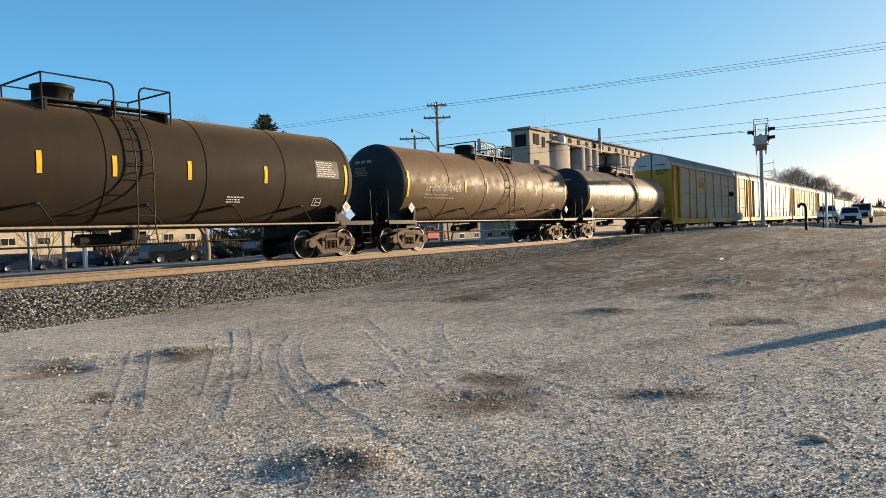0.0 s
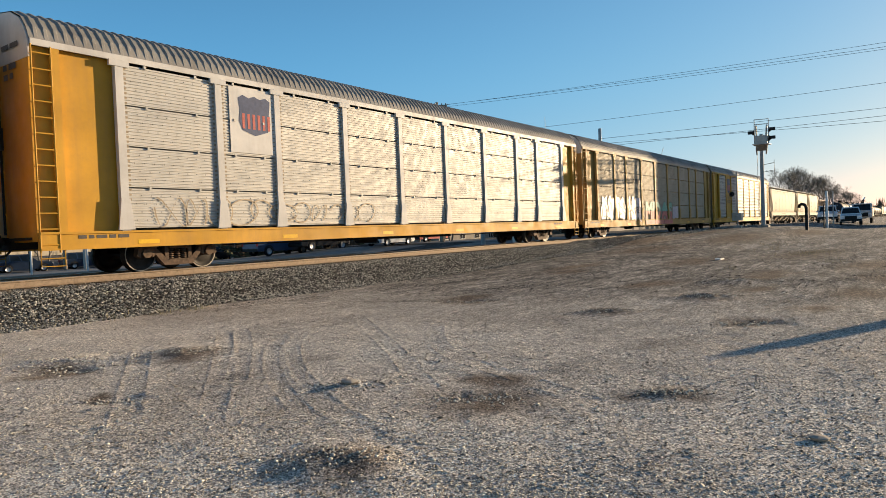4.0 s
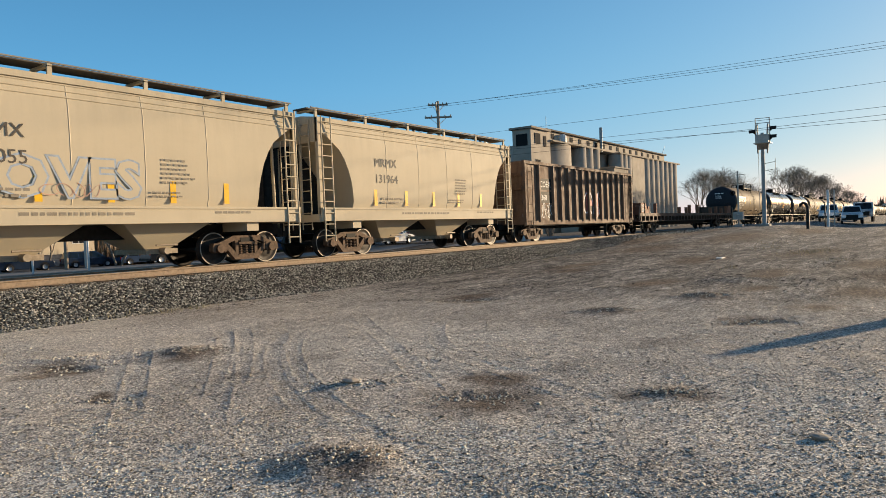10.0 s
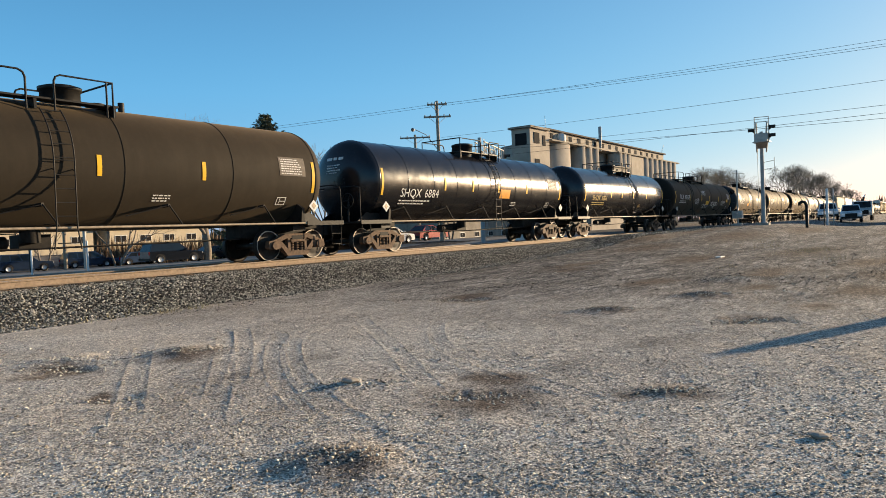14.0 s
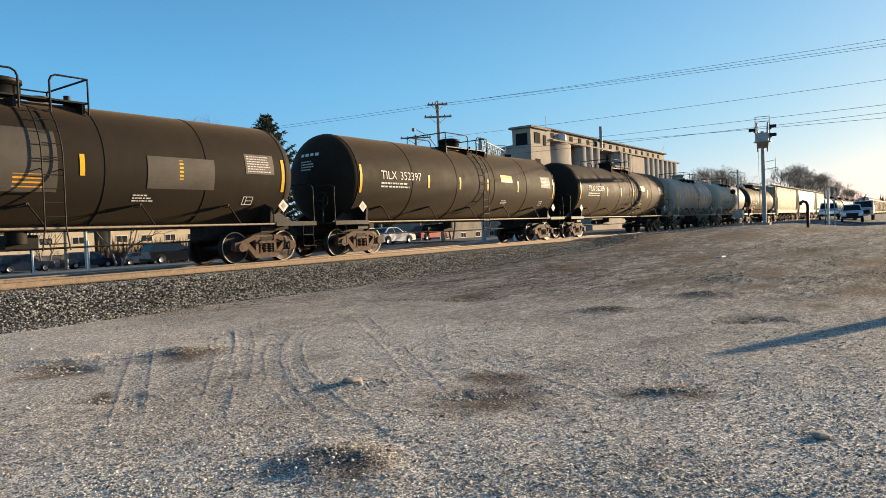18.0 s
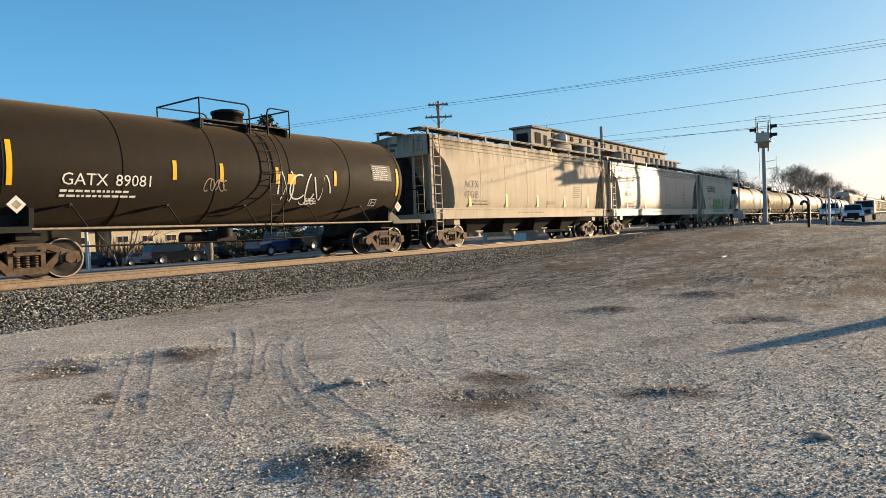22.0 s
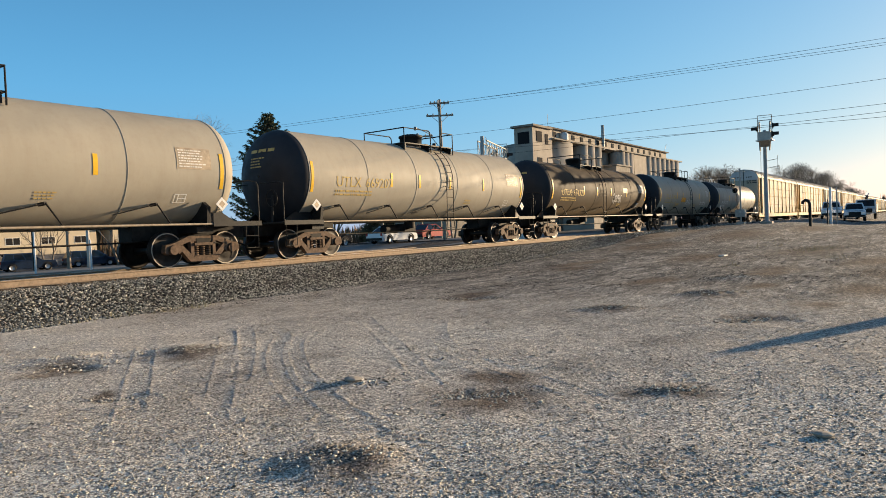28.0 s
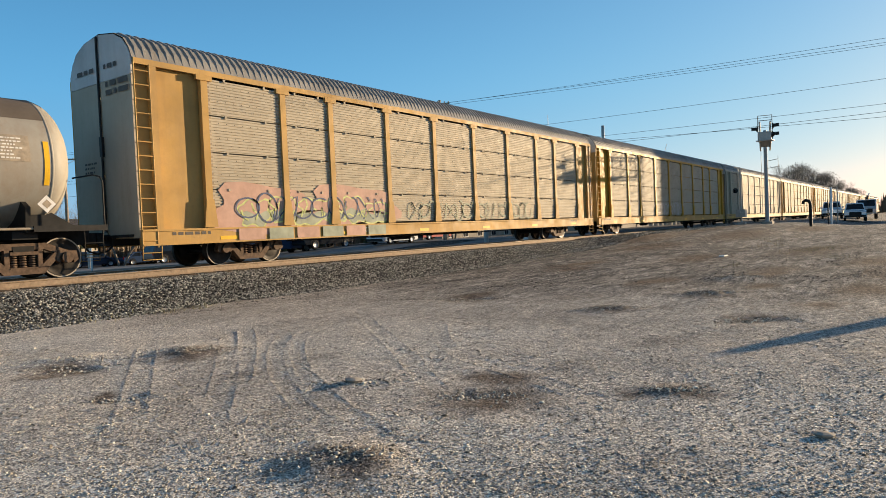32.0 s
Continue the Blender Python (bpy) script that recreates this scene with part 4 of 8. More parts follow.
    if marks:
        run = mark_x
        for word in marks.split():
            flat = letters(word, size)
            part("lettering", on_tank(flat, radius, zc, run, zc - 0.05 - drop), word_mat, body, "stencilled wagon marking")
            run += max(p[0] for p in flat[0]) + size * 0.6
    part("small_print", on_tank(rects(small_print(mark_x, zc - 0.22 - drop, 2, 1.9, 0.055, 0.065, rng) + small_print(half * 0.25, zc - 0.75, 3, 0.5, 0.035, 0.04, rng)
                                    ), radius, zc), word_mat, body, "small stencilled writing")
    box_x = tip - depth - 1.45
    part("data_panel", on_tank(rects([(box_x, box_x + 0.34, -0.02, 0.0), (box_x, box_x + 0.34, 0.22, 0.24), (box_x, box_x + 0.02, 0, 0.22), (box_x + 0.32, box_x + 0.34, 0, 0.22), (box_x + 0.1, box_x + 0.12, 0, 0.22), (box_x + 0.12, box_x + 0.32, 0.10, 0.12)]), radius, zc, 0, zc - 0.95), WHITE, body)
    # the grid of test dates by the trailing head
    gx, gw = tip - depth - 1.45, 1.0
    part("test_panel", on_tank(rects([(gx, gx + gw, 0, 0.56)]), radius, zc, 0, zc - 0.06, 0.008), PALE_STEEL if low or shell in (TANK_GREY, TANK_TAUPE) else PANEL_GREY, body, "grey panel of test dates")
    grid = small_print(gx + 0.06, 0.47, 7, gw - 0.2, 0.030, 0.040, rng)
    part("small_print", on_tank(rects(grid), radius, zc, 0, zc - 0.06, 0.014), WHITE, body, "rows of small white print")
    # writing on the leading head
    hd = small_print(-0.45, 0, 1, 0.85, 0.10, 0.06, rng) + small_print(-0.4, -0.2, 4, 0.6, 0.04, 0.05, rng)
    v, f = rects(hd)
    hs = Shape().add([(-tip - 0.004 + depth * (1 - math.sqrt(max(0, 1 - (a * a + (b + 0.75) ** 2) / radius ** 2))), -a, zc + 0.75 + b) for a, b in v], [q[::-1] for q in f])
    part("end_lettering", hs, word_mat, body)
    for kind, mat, args in extras:
        if kind == "bars":
            part("panel", on_tank(rects([args]), radius, zc, 0, zc), mat, body, "painted panel with small print")
        elif kind == "scrawl":
            part("graffiti", on_tank(scrawl(*args), radius, zc, 0, zc), mat, body, "spray-painted scrawl")
        elif kind == "word":
            part("lettering", on_tank(letters(args[0], args[3]), radius, zc, args[1], zc + args[2]), mat, body)
        elif kind == "crown_paint":
            part("top_coat", Shape().lathe([(-tip + depth, radius + 0.004), (tip - depth, radius + 0.004)], 24, "x", (0, 0, zc), arc=(40, 144)), mat, body, "darker weathered paint along the top")
    coupler(car, half)
    for s in (-1, 1):
        bogie(car, s * (half - 2.05))
    return car


def louver(x0, x1, z0, z1, pitch=0.115, depth=0.035):
    """A side panel pressed into level ribs, facing -y, its back at y = 0."""
    s = Shape()
    n = max(2, int((z1 - z0) / pitch))
    pts = []
    for i in range(n):
        z = z0 + (z1 - z0) * i / n
        h = (z1 - z0) / n
        pts += [(0.0, z), (0.0, z + h * 0.30), (-depth, z + h * 0.42), (-depth, z + h * 0.86)]
    pts.append((0.0, z1))
    m = len(pts)
    v = [(x0, y, z) for y, z in pts] + [(x1, y, z) for y, z in pts]
    s.add(v, [(i, m + i, m + i + 1, i + 1) for i in range(m - 1)])
    s.add([(x0, 0.02, z0), (x1, 0.02, z0), (x1, 0.02, z1), (x0, 0.02, z1), (x0, 0, z0), (x1, 0, z0), (x1, 0, z1), (x0, 0, z1)],
          [(0, 3, 2, 1), (0, 1, 5, 4), (3, 7, 6, 2), (0, 4, 7, 3), (1, 2, 6, 5)])
    return s


PANEL_CACHE = {}


def vent_holes(wd, z0, z1, closed):
    """Rows of punched holes over a louvred panel, as small dark faces just proud of the ribs."""
    s = Shape()
    y = -0.047 if closed else -0.0185
    h = (z1 - z0) / 4
    rows = [z0 + q * h + f * h for q in range(4) for f in ((0.30, 0.37, 0.62, 0.69) if closed else (0.2, 0.4, 0.6, 0.8))]
    for i, z in enumerate(rows):
        pitch = 0.15 if closed else 0.26
        n = int(2 * wd / pitch)
        for k in range(n):
            x = -wd + pitch * (k + 0.25 + 0.5 * (i % 2))
            a = 0.027 if closed else 0.011
            s.add([(x - a, y, z - a), (x + a, y, z - a), (x + a, y, z + a), (x - a, y, z + a)], [(0, 1, 2, 3)])
    return s


def autorack(x0, x1, panels, posts, sill, roof, label, ends=None, closed=False, seed=1, marks="", art=None, eave=None, corner=None):
    """A closed wagon for new cars: ribbed roof, louvred side panels between posts, end doors."""
    car, half = start_car("autorack_wagon", label, "railway wagon", x0, x1)
    rng = random.Random(seed)
    b = half - 0.42          # body half length
    zs0, zs1, ze, zp = 0.62, 1.02, 5.02, 5.98
    w = 1.47
    for sg in (-1, 1):
        fr = Shape().box(-b, b, *sorted((sg * (w + 0.03), sg * (w - 0.10))), zs0, zs1)
        fr.box(-b, b, *sorted((sg * (w + 0.06), sg * (w + 0.03))), zs1 - 0.05, zs1).box(-b, b, *sorted((sg * (w + 0.06), sg * (w + 0.03))), zs0, zs0 + 0.04)
        part("side_sill", fr, sill, car)
    part("floor", Shape().box(-b, b, -w + 0.1, w - 0.1, 0.86, 0.96).box(-half + 0.3, half - 0.3, -0.35, 0.35, 0.66, 0.90), GRIME, car)
    # roof: an arched skin with raised ribs
    arch = [(-w, ze - 0.02), (-w, ze + 0.12), (-1.34, 5.42), (-1.12, 5.68), (-0.72, 5.87), (0, zp), (0.72, 5.87), (1.12, 5.68), (1.34, 5.42), (w, ze + 0.12), (w, ze - 0.02)]
    rs = Shape()
    n = int(2 * b / 0.21)
    ring = []
    for i in range(n):
        xa = -b + 2 * b * i / n
        h = 2 * b / n
        for off, lift in ((0.0, 0.0), (0.50, 0.0), (0.62, 0.035), (0.88, 0.035)):
            ring.append((xa + off * h, lift))
    ring.append((b, 0.0))
    v = []
    for x, lift in ring:
        for k, (y, z) in enumerate(arch):
            e = lift if 1 < k < 9 else 0
            v.append((x, y * (1 + e / 2.2), z + e * 0.8))
    m = len(arch)
    rs.add(v, [(i * m + k, i * m + k + 1, (i + 1) * m + k + 1, (i + 1) * m + k) for i in range(len(ring) - 1) for k in range(m - 1)])
    part("roof", rs, roof, car, "grey ribbed arched roof")
    for y in (-w, w):
        part("eave_rail", Shape().box(-b, b, min(y, y * 1.03), max(y, y * 1.03), ze - 0.02, ze + 0.12), eave or (posts if not closed else sill), car)
    # posts and panels
    k = (b - 1.85) / 11.55
    end = b - 11.5 * k
    edges = [q * k for q in (-11.5, -8.85, -6.9, -4.15, -1.38, 1.38, 4.15, 6.9, 8.85, 11.5)]
    if closed:
        edges = [q * k for q in (-11.1, -8.45, -6.4, -3.6, -0.8, 2.0, 4.75, 7.65, 9.45, 12.2)]
    pm = PANEL_CACHE.get(("post", posts.name))
    if pm is None:
        ps = Shape().box(-0.10, 0.10, -0.08, 0.05, zs1, ze).box(-0.24, 0.24, -0.10, -0.02, ze - 0.16, ze - 0.02)
        ps.prism([(-0.11, zs1 + 0.75), (0.11, zs1 + 0.75), (0.20, zs1 + 0.02), (-0.20, zs1 + 0.02)], -0.115, -0.07, "y")
        pm = PANEL_CACHE[("post", posts.name)] = ps.mesh("post")
    for sgn, turn in ((-1, 0), (1, 180)):
        for x in edges:
            part("post", pm, posts, car, at=pose(x * (1 if sgn < 0 else -1), sgn * w, 0, 0, 0, turn))
        for i in range(len(edges) - 1):
            a, c = edges[i], edges[i + 1]
            solid = closed and i in (1, 7)
            key = (round(c - a, 3), panels.name, solid)
            me = PANEL_CACHE.get(key)
            if me is None:
                wd = (c - a) / 2 - 0.10
                if solid:
                    sh = Shape().box(-wd, wd, -0.03, 0.03, zs1 + 0.02, ze - 0.02)
                else:
                    sh = Shape()
                    rows = 4
                    z0 = zs1 + 0.05
                    h = (ze - 0.06 - z0) / rows
                    for q in range(rows):
                        g = louver(-wd, wd, z0 + q * h + 0.012, z0 + (q + 1) * h - 0.02, 0.078 if not closed else 0.15, 0.017 if not closed else 0.045)
                        sh.add(g.v, g.f)
                        for xx in (-wd * 0.55, wd * 0.55):
                            sh.box(xx - 0.03, xx + 0.03, -0.06, -0.02, z0 + (q + 1) * h - 0.05, z0 + (q + 1) * h + 0.02)
                me = PANEL_CACHE[key] = sh.mesh("side_panel")
            xm = (a + c) / 2
            pan = part("side_panel", me, posts if solid else panels, car, at=pose(xm * (1 if sgn < 0 else -1), sgn * w, 0, 0, 0, turn))
            if sgn < 0 and not solid:
                hk = (round(c - a, 3), closed, "holes")
                hm = PANEL_CACHE.get(hk)
                if hm is None:
                    hm = PANEL_CACHE[hk] = vent_holes((c - a) / 2 - 0.24, zs1 + 0.05, ze - 0.06, closed).mesh("vent_hole_pattern")
                tagged(part("vent_hole_pattern", hm, DARK_HOLE, pan), kind="stuff")
            if sgn < 0 and not solid and not closed:
                tm = PANEL_CACHE.get(("lace", round(c - a, 3)))
                if tm is None:
                    lace = Shape()
                    for q in range(34):
                        zq = zs1 + 0.14 + q * 0.114
                        for e in (-1, 1):
                            xq = e * ((c - a) / 2 - 0.15)
                            lace.add([(xq - 0.035, -0.03, zq), (xq + 0.035, -0.03, zq), (xq + 0.035, -0.045, zq + 0.05), (xq - 0.035, -0.045, zq + 0.05)], [(0, 1, 2, 3)])
                    tm = PANEL_CACHE[("lace", round(c - a, 3))] = lace.mesh("panel_edge")
                tagged(part("panel_edge", tm, PALE_STEEL, pan), kind="stuff")
    # ends: plain corner bays, clamshell doors, ladders, steps
    for s in (-1, 1):
        xe = s * b
        for sy in (-1, 1):
            a, c = sorted((s * (b - 0.02), (edges[0] if s < 0 else edges[-1]) * (1 if sy < 0 else 1)))
            part("corner_panel", Shape().box(a, c, *sorted((sy * (w - 0.14), sy * (w - 0.10))), zs1, ze), corner or posts, car)
            part("corner_post", Shape().box(*sorted((s * (b - 0.42), s * (b - 0.58))), *sorted((sy * (w - 0.12), sy * (w + 0.04))), zs1, ze), corner or posts, car)
            lad = Shape().ladder((s * (b - 0.20), sy * (w + 0.03), zs0 - 0.05), (s * (b - 0.20), sy * (w + 0.03), ze), (0.40, 0, 0), 13, 0.022)
            step_iron(lad, s * (b - 0.25), sy * (w + 0.02), 0.28, zs0, 0.5)
            part("ladder", lad, corner or (posts if not closed else sill), car)
        out = [(y * 0.985, z - 0.03) for y, z in arch]
        cut = 4.75
        low = [(-w * 0.98, zs0 + 0.2), (-w * 0.98, cut), (-0.03, cut), (-0.03, zs0 + 0.2)]
        for sy in (-1, 1):
            pl = [(sy * abs(y), z) for y, z in low]
            part("end_door", Shape().prism(pl, xe - 0.03, xe + 0.03 + s * 0.02, "x"), ends or posts, car, "end door leaf")
            up = [(sy * 0.03, cut + 0.01), (sy * 0.03, zp - 0.04)] + [(sy * abs(y), z) for y, z in (out[4], out[3], out[2], out[1])] + [(sy * w * 0.98, cut + 0.01)]
            part("end_door", Shape().prism(up, xe - 0.03, xe + 0.03 + s * 0.02, "x"), DOOR_WHITE if not closed else (ends or posts), car, "white top of the end door")
            v, f = rects(small_print(-1.05 if sy < 0 else 0.25, 0, 1, 0.7, 0.11, 0.05, rng))
            v2, f2 = rects(small_print(0.3, -0.45, 2, 0.7, 0.13, 0.08, rng) if sy > 0 else small_print(-0.9, -2.3, 3, 0.5, 0.05, 0.06, rng))
            vv = v + v2
            ff = f + [tuple(q + len(v) for q in g) for g in f2]
            part("end_lettering", Shape().add([(xe + s * 0.056, a * s, 5.05 + z) for a, z in vv], ff), INK, car)
        bars = Shape().cyl((xe + s * 0.07, 0.0, 1.0), (xe + s * 0.07, 0.0, 5.9), 0.028, 6).box(*sorted((xe + s * 0.03, xe + s * 0.10)), -0.06, 0.06, 2.9, 3.4)
        part("door_bar", bars, BLACK, car)
        part("end_deck", Shape().box(*sorted((xe, s * (half - 0.25))), -1.2, 1.2, 0.86, 0.92), GRIME, car)
    # sill markings
    for j in range(6):
        xj = -b + 2.2 + j * (2 * b - 5) / 5
        part("reflective_strip", on_side(rects([(xj, xj + 0.55, 0.70, 0.80)]), -w - 0.03), STRIPE, car, "yellow reflective strip on the sill")
    part("small_print", on_side(rects(small_print(-b + 0.8, 0.86, 1, 1.2, 0.08, 0.05, rng) + small_print(b - 3, 0.86, 1, 1.1, 0.08, 0.05, rng)), -w - 0.03), INK, car)
    if marks:
        part("number_plate_panel", on_side(rects([(0.2, 3.2, 0.66, 0.98)]), -w - 0.03, -2.0, 0), BLACK, car, "black number panel on the sill")
        part("lettering", on_side(letters(marks, 0.2), -w - 0.035, -1.6, 0.72, 0.008), WHITE, car)
    if art:
        art(car, w + 0.055, b)
    # underneath
    gear = Shape().box(-3.0, 3.0, -0.5, 0.5, 0.52, 0.66).cyl((-1.6, 0.6, 0.55), (-0.6, 0.6, 0.55), 0.16, 10)
    gear.tube([(-b + 5, -0.9, 0.58), (0, -0.95, 0.56), (b - 5, -0.9, 0.58)], 0.02, 5)
    part("brake_gear", gear, GRIME, car)
    coupler(car, half)
    for s in (-1, 1):
        bogie(car, s * (half - 3.95), "small")
    return car


def hopper(x0, x1, mat, label, bays=3, marks=(), curved=True, seed=1, dark_end=None, extras=(), center_flow=False):
    """A covered hopper: bowed sides, sloping end sheets behind open end frames, roof hatches and a running board."""
    car, half = start_car("covered_hopper_wagon", label, "railway wagon", x0, x1)
    rng = random.Random(seed)
    w = 1.50
    b = half - 0.45
    zt = 4.40
    z0, z1 = 1.16, 1.56
    # side profile, bowed between sill and eave
    bow = [(1.40, z1), (1.47, z1 + 0.25), (w, z1 + 0.9), (w, z1 + 1.6), (w * 0.985, z1 + 2.2), (w * 0.94, zt - 0.18), (w * 0.90, zt)]
    side = [(a + (c - a) * f, z + (q - z) * f) for (a, z), (c, q) in zip(bow, bow[1:]) for f in (0, 0.5)] + bow[-1:]
    nb = 7 if half > 8 else 5

    def setback(k):
        """How far the side sheet stands back from the end, k: its height from sill to eave."""
        return 1.4 * math.sqrt(max(0.0, 1 - (k / 0.80) ** 2)) if curved else 1.6 * max(0.0, 1 - k / 0.80)
    s = Shape()
    m = len(side)
    for sgn in (-1, 1):
        v = []
        steps = 24
        for i in range(steps + 1):
            for y, z in side:
                k = (z - z1) / (zt - z1)
                lim = b - setback(k) - 0.12
                v.append((-lim + 2 * lim * i / steps, sgn * y, z))
        f = [(i * m + j, (i + 1) * m + j, (i + 1) * m + j + 1, i * m + j + 1) for i in range(steps) for j in range(m - 1)]
        s.add(v, f if sgn < 0 else [q[::-1] for q in f], True)
    # slope sheets
    for e in (-1, 1):
        v = []
        for y, z in side:
            k = (z - z1) / (zt - z1)
            lim = b - setback(k) - 0.12
            v += [(e * lim, -y, z), (e * lim, y, z)]
        s.add(v, [(2 * j, 2 * j + 1, 2 * j + 3, 2 * j + 2) for j in range(m - 1)], True)
    body = part("body", s, mat, car)
    rf = Shape().prism([(-w * 0.91, zt - 0.04), (w * 0.91, zt - 0.04), (w * 0.90, zt + 0.03), (0.7, zt + 0.12), (-0.7, zt + 0.12), (-w * 0.90, zt + 0.03)], -b + 0.05, b - 0.05, "x")
    part("roof", rf, mat, car)
    part("eave_rail", Shape().box(-b + 0.02, b - 0.02, -w * 0.96, -w * 0.90, zt - 0.12, zt + 0.02).box(-b + 0.02, b - 0.02, w * 0.90, w * 0.96, zt - 0.12, zt + 0.02), mat, car)
    for sgn in (-1, 1):
        sl = Shape().box(-b, b, *sorted((sgn * (w - 0.10), sgn * (w + 0.02))), z0, z1 + 0.02)
        sl.box(-b, b, *sorted((sgn * (w + 0.02), sgn * (w + 0.05))), z1 - 0.04, z1 + 0.02)
        part("side_sill", sl, mat, car)
    for zz in (zt - 0.16, zt - 0.30, zt - 0.44):
        for sgn in (-1, 1):
            yy = sgn * (w * (0.94 + 0.045 * (zt - 0.18 - zz) / 0.46) if zz < zt - 0.18 else w * 0.935)
            part("eave_ridge", Shape().cyl((-b + 0.4, yy, zz), (b - 0.4, yy, zz), 0.022, 6), mat, body)
    for i in range(1, nb):
        x = -b + 1.4 + (2 * b - 2.8) * i / nb
        for sgn in (-1, 1):
            path = [(x, sgn * (y - 0.012), z) for y, z in side]
            part("panel_seam", Shape().tube(path, 0.020, 8), mat, body)
    # end frames, ladders
    for e in (-1, 1):
        fr = Shape()
        for sy in (-1, 1):
            xe = e * (b - 0.06)
            fr.box(xe - 0.06, xe + 0.06, *sorted((sy * 1.34, sy * 1.46)), z0, zt)
            fr.cyl((e * (b - 0.1), sy * 0.5, z0), (e * (b - 0.15), sy * 0.5, zt - 0.4), 0.05, 6)
        fr.box(e * b - 0.06, e * b + 0.06, -1.46, 1.46, z0 - 0.02, z0 + 0.22).box(*sorted((e * b, e * (b - 0.12))), -1.42, 1.42, zt - 0.75, zt)
        fr.box(*sorted((e * (b - 1.9), e * b)), -1.40, 1.40, z0, z0 + 0.05)
        part("end_frame", fr, mat, car)
        # dark centre web, then an added black sheet for the shade of the recess
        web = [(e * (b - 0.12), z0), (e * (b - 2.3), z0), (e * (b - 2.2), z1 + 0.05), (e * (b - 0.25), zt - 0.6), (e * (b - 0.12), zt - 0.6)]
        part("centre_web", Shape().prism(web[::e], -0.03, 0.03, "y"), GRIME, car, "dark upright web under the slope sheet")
        part("shade_sheet", Shape().box(*sorted((e * (b - 0.14), e * (b - 0.10))), 0.02, 1.40, z0 + 0.2, zt - 0.7), GRIME, car, "black sheet standing in for shade at the open end")
        for sy in (-1, 1):
            part("ladder", Shape().ladder((e * (b - 0.30), sy * (w + 0.05), 0.52), (e * (b - 0.30), sy * (w * 0.985 + 0.05), zt + 0.05), (0.42, 0, 0), 11, 0.024), mat, car)
        part("ladder", Shape().ladder((e * (b + 0.05), -0.9, 0.9), (e * (b + 0.05), -0.9, zt), (0, 0.42, 0), 10, 0.02), mat, car)
    # discharge bays
    span = (2 * b - 4.9)
    for i in range(bays):
        xm = -span / 2 + span * (i + 0.5) / bays
        q = span / bays / 2 - 0.06
        hs = Shape()
        topr = [(xm - q, -1.38, z1 - 0.1), (xm + q, -1.38, z1 - 0.1), (xm + q, 1.38, z1 - 0.1), (xm - q, 1.38, z1 - 0.1)]
        bot = [(xm - 0.34, -0.55, 0.52), (xm + 0.34, -0.55, 0.52), (xm + 0.34, 0.55, 0.52), (xm - 0.34, 0.55, 0.52)]
        hs.add(topr + bot, [(0, 1, 5, 4), (1, 2, 6, 5), (2, 3, 7, 6), (3, 0, 4, 7), (4, 5, 6, 7)])
        part("discharge_bay", hs, mat if not center_flow else GRIME, car)
        gt = Shape().box(xm - 0.45, xm + 0.45, -0.75, 0.75, 0.40, 0.53).cyl((xm, -1.0, 0.47), (xm, -0.7, 0.47), 0.09, 10).cyl((xm - 0.3, -0.98, 0.62), (xm + 0.3, -0.98, 0.62), 0.03, 6)
        part("outlet_gate", gt, PALE_STEEL if not center_flow else mat, car)
    part("centre_sill", Shape().box(-half + 0.3, half - 0.3, -0.3, 0.3, 0.80, 1.16), GRIME, car)
    for e in (-1, 1):
        part("bolster", Shape().box(e * (half - 2.15) - 0.2, e * (half - 2.15) + 0.2, -1.4, 1.4, 0.92, 1.18), mat, car)
        brk = Shape().cyl((e * (b - 0.8), 0.3, 1.45), (e * (b - 0.8), 0.95, 1.45), 0.2, 12)
        part("air_tank", brk, BLACK, car)
    # running board along the roof
    for y0, y1 in ((-1.12, -0.50), (0.50, 1.12)):
        part("running_board", Shape().box(-b - 0.1, b + 0.1, y0, y1, zt + 0.30, zt + 0.335), BOARD_DARK, car)
    count = 9 if half > 8 else 6
    for i in range(count):
        x = -b + 0.15 + (2 * b - 0.3) * i / (count - 1)
        for sy in (-1, 1):
            br = Shape().box(x - 0.05, x + 0.05, *sorted((sy * 1.22, sy * 1.28)), zt - 0.02, zt + 0.26)
            br.box(x - 0.05, x + 0.05, *sorted((sy * 0.45, sy * 1.28)), zt + 0.24, zt + 0.30)
            part("board_bracket", br, mat, car)
    hr = Shape()
    for sy in (-1, 1):
        hr.cyl((-b - 0.05, sy * 1.25, zt + 0.33), (b + 0.05, sy * 1.25, zt + 0.33), 0.022, 6)
    part("roof_rail", hr, ROOF_ZINC, car)
    for i in range(count - 1):
        x = -b + 0.15 + (2 * b - 0.3) * (i + 0.5) / (count - 1)
        part("hatch", Shape().lathe([(zt + 0.08, 0.34), (zt + 0.22, 0.34), (zt + 0.27, 0.25), (zt + 0.27, 0)], 14, "z", (x, 0, 0)), mat, car)
    # markings
    for j in range(5):
        xj = -b + 2.6 + j * (2 * b - 5.2) / 4
        part("reflective_strip", on_side(rects([(xj - 0.08, xj + 0.08, 0, 0.55)]), -1.485, 0, z1 + 0.10), STRIPE, body, "yellow reflective strip")
    for words, x, z, sz, m2 in marks:
        part("lettering", on_side(letters(words, sz), -w, x, z, 0.012), m2, body)
    part("small_print", on_side(rects(small_print(-b + 2.9, 1.88, 2, 1.2, 0.06, 0.07, rng) + small_print(b - 4.5, 2.7, 6, 0.9, 0.05, 0.06, rng) + small_print(1.0, 1.9, 2, 1.0, 0.04, 0.05, rng)), -w, 0, 0, 0.012), FADED_INK, body)
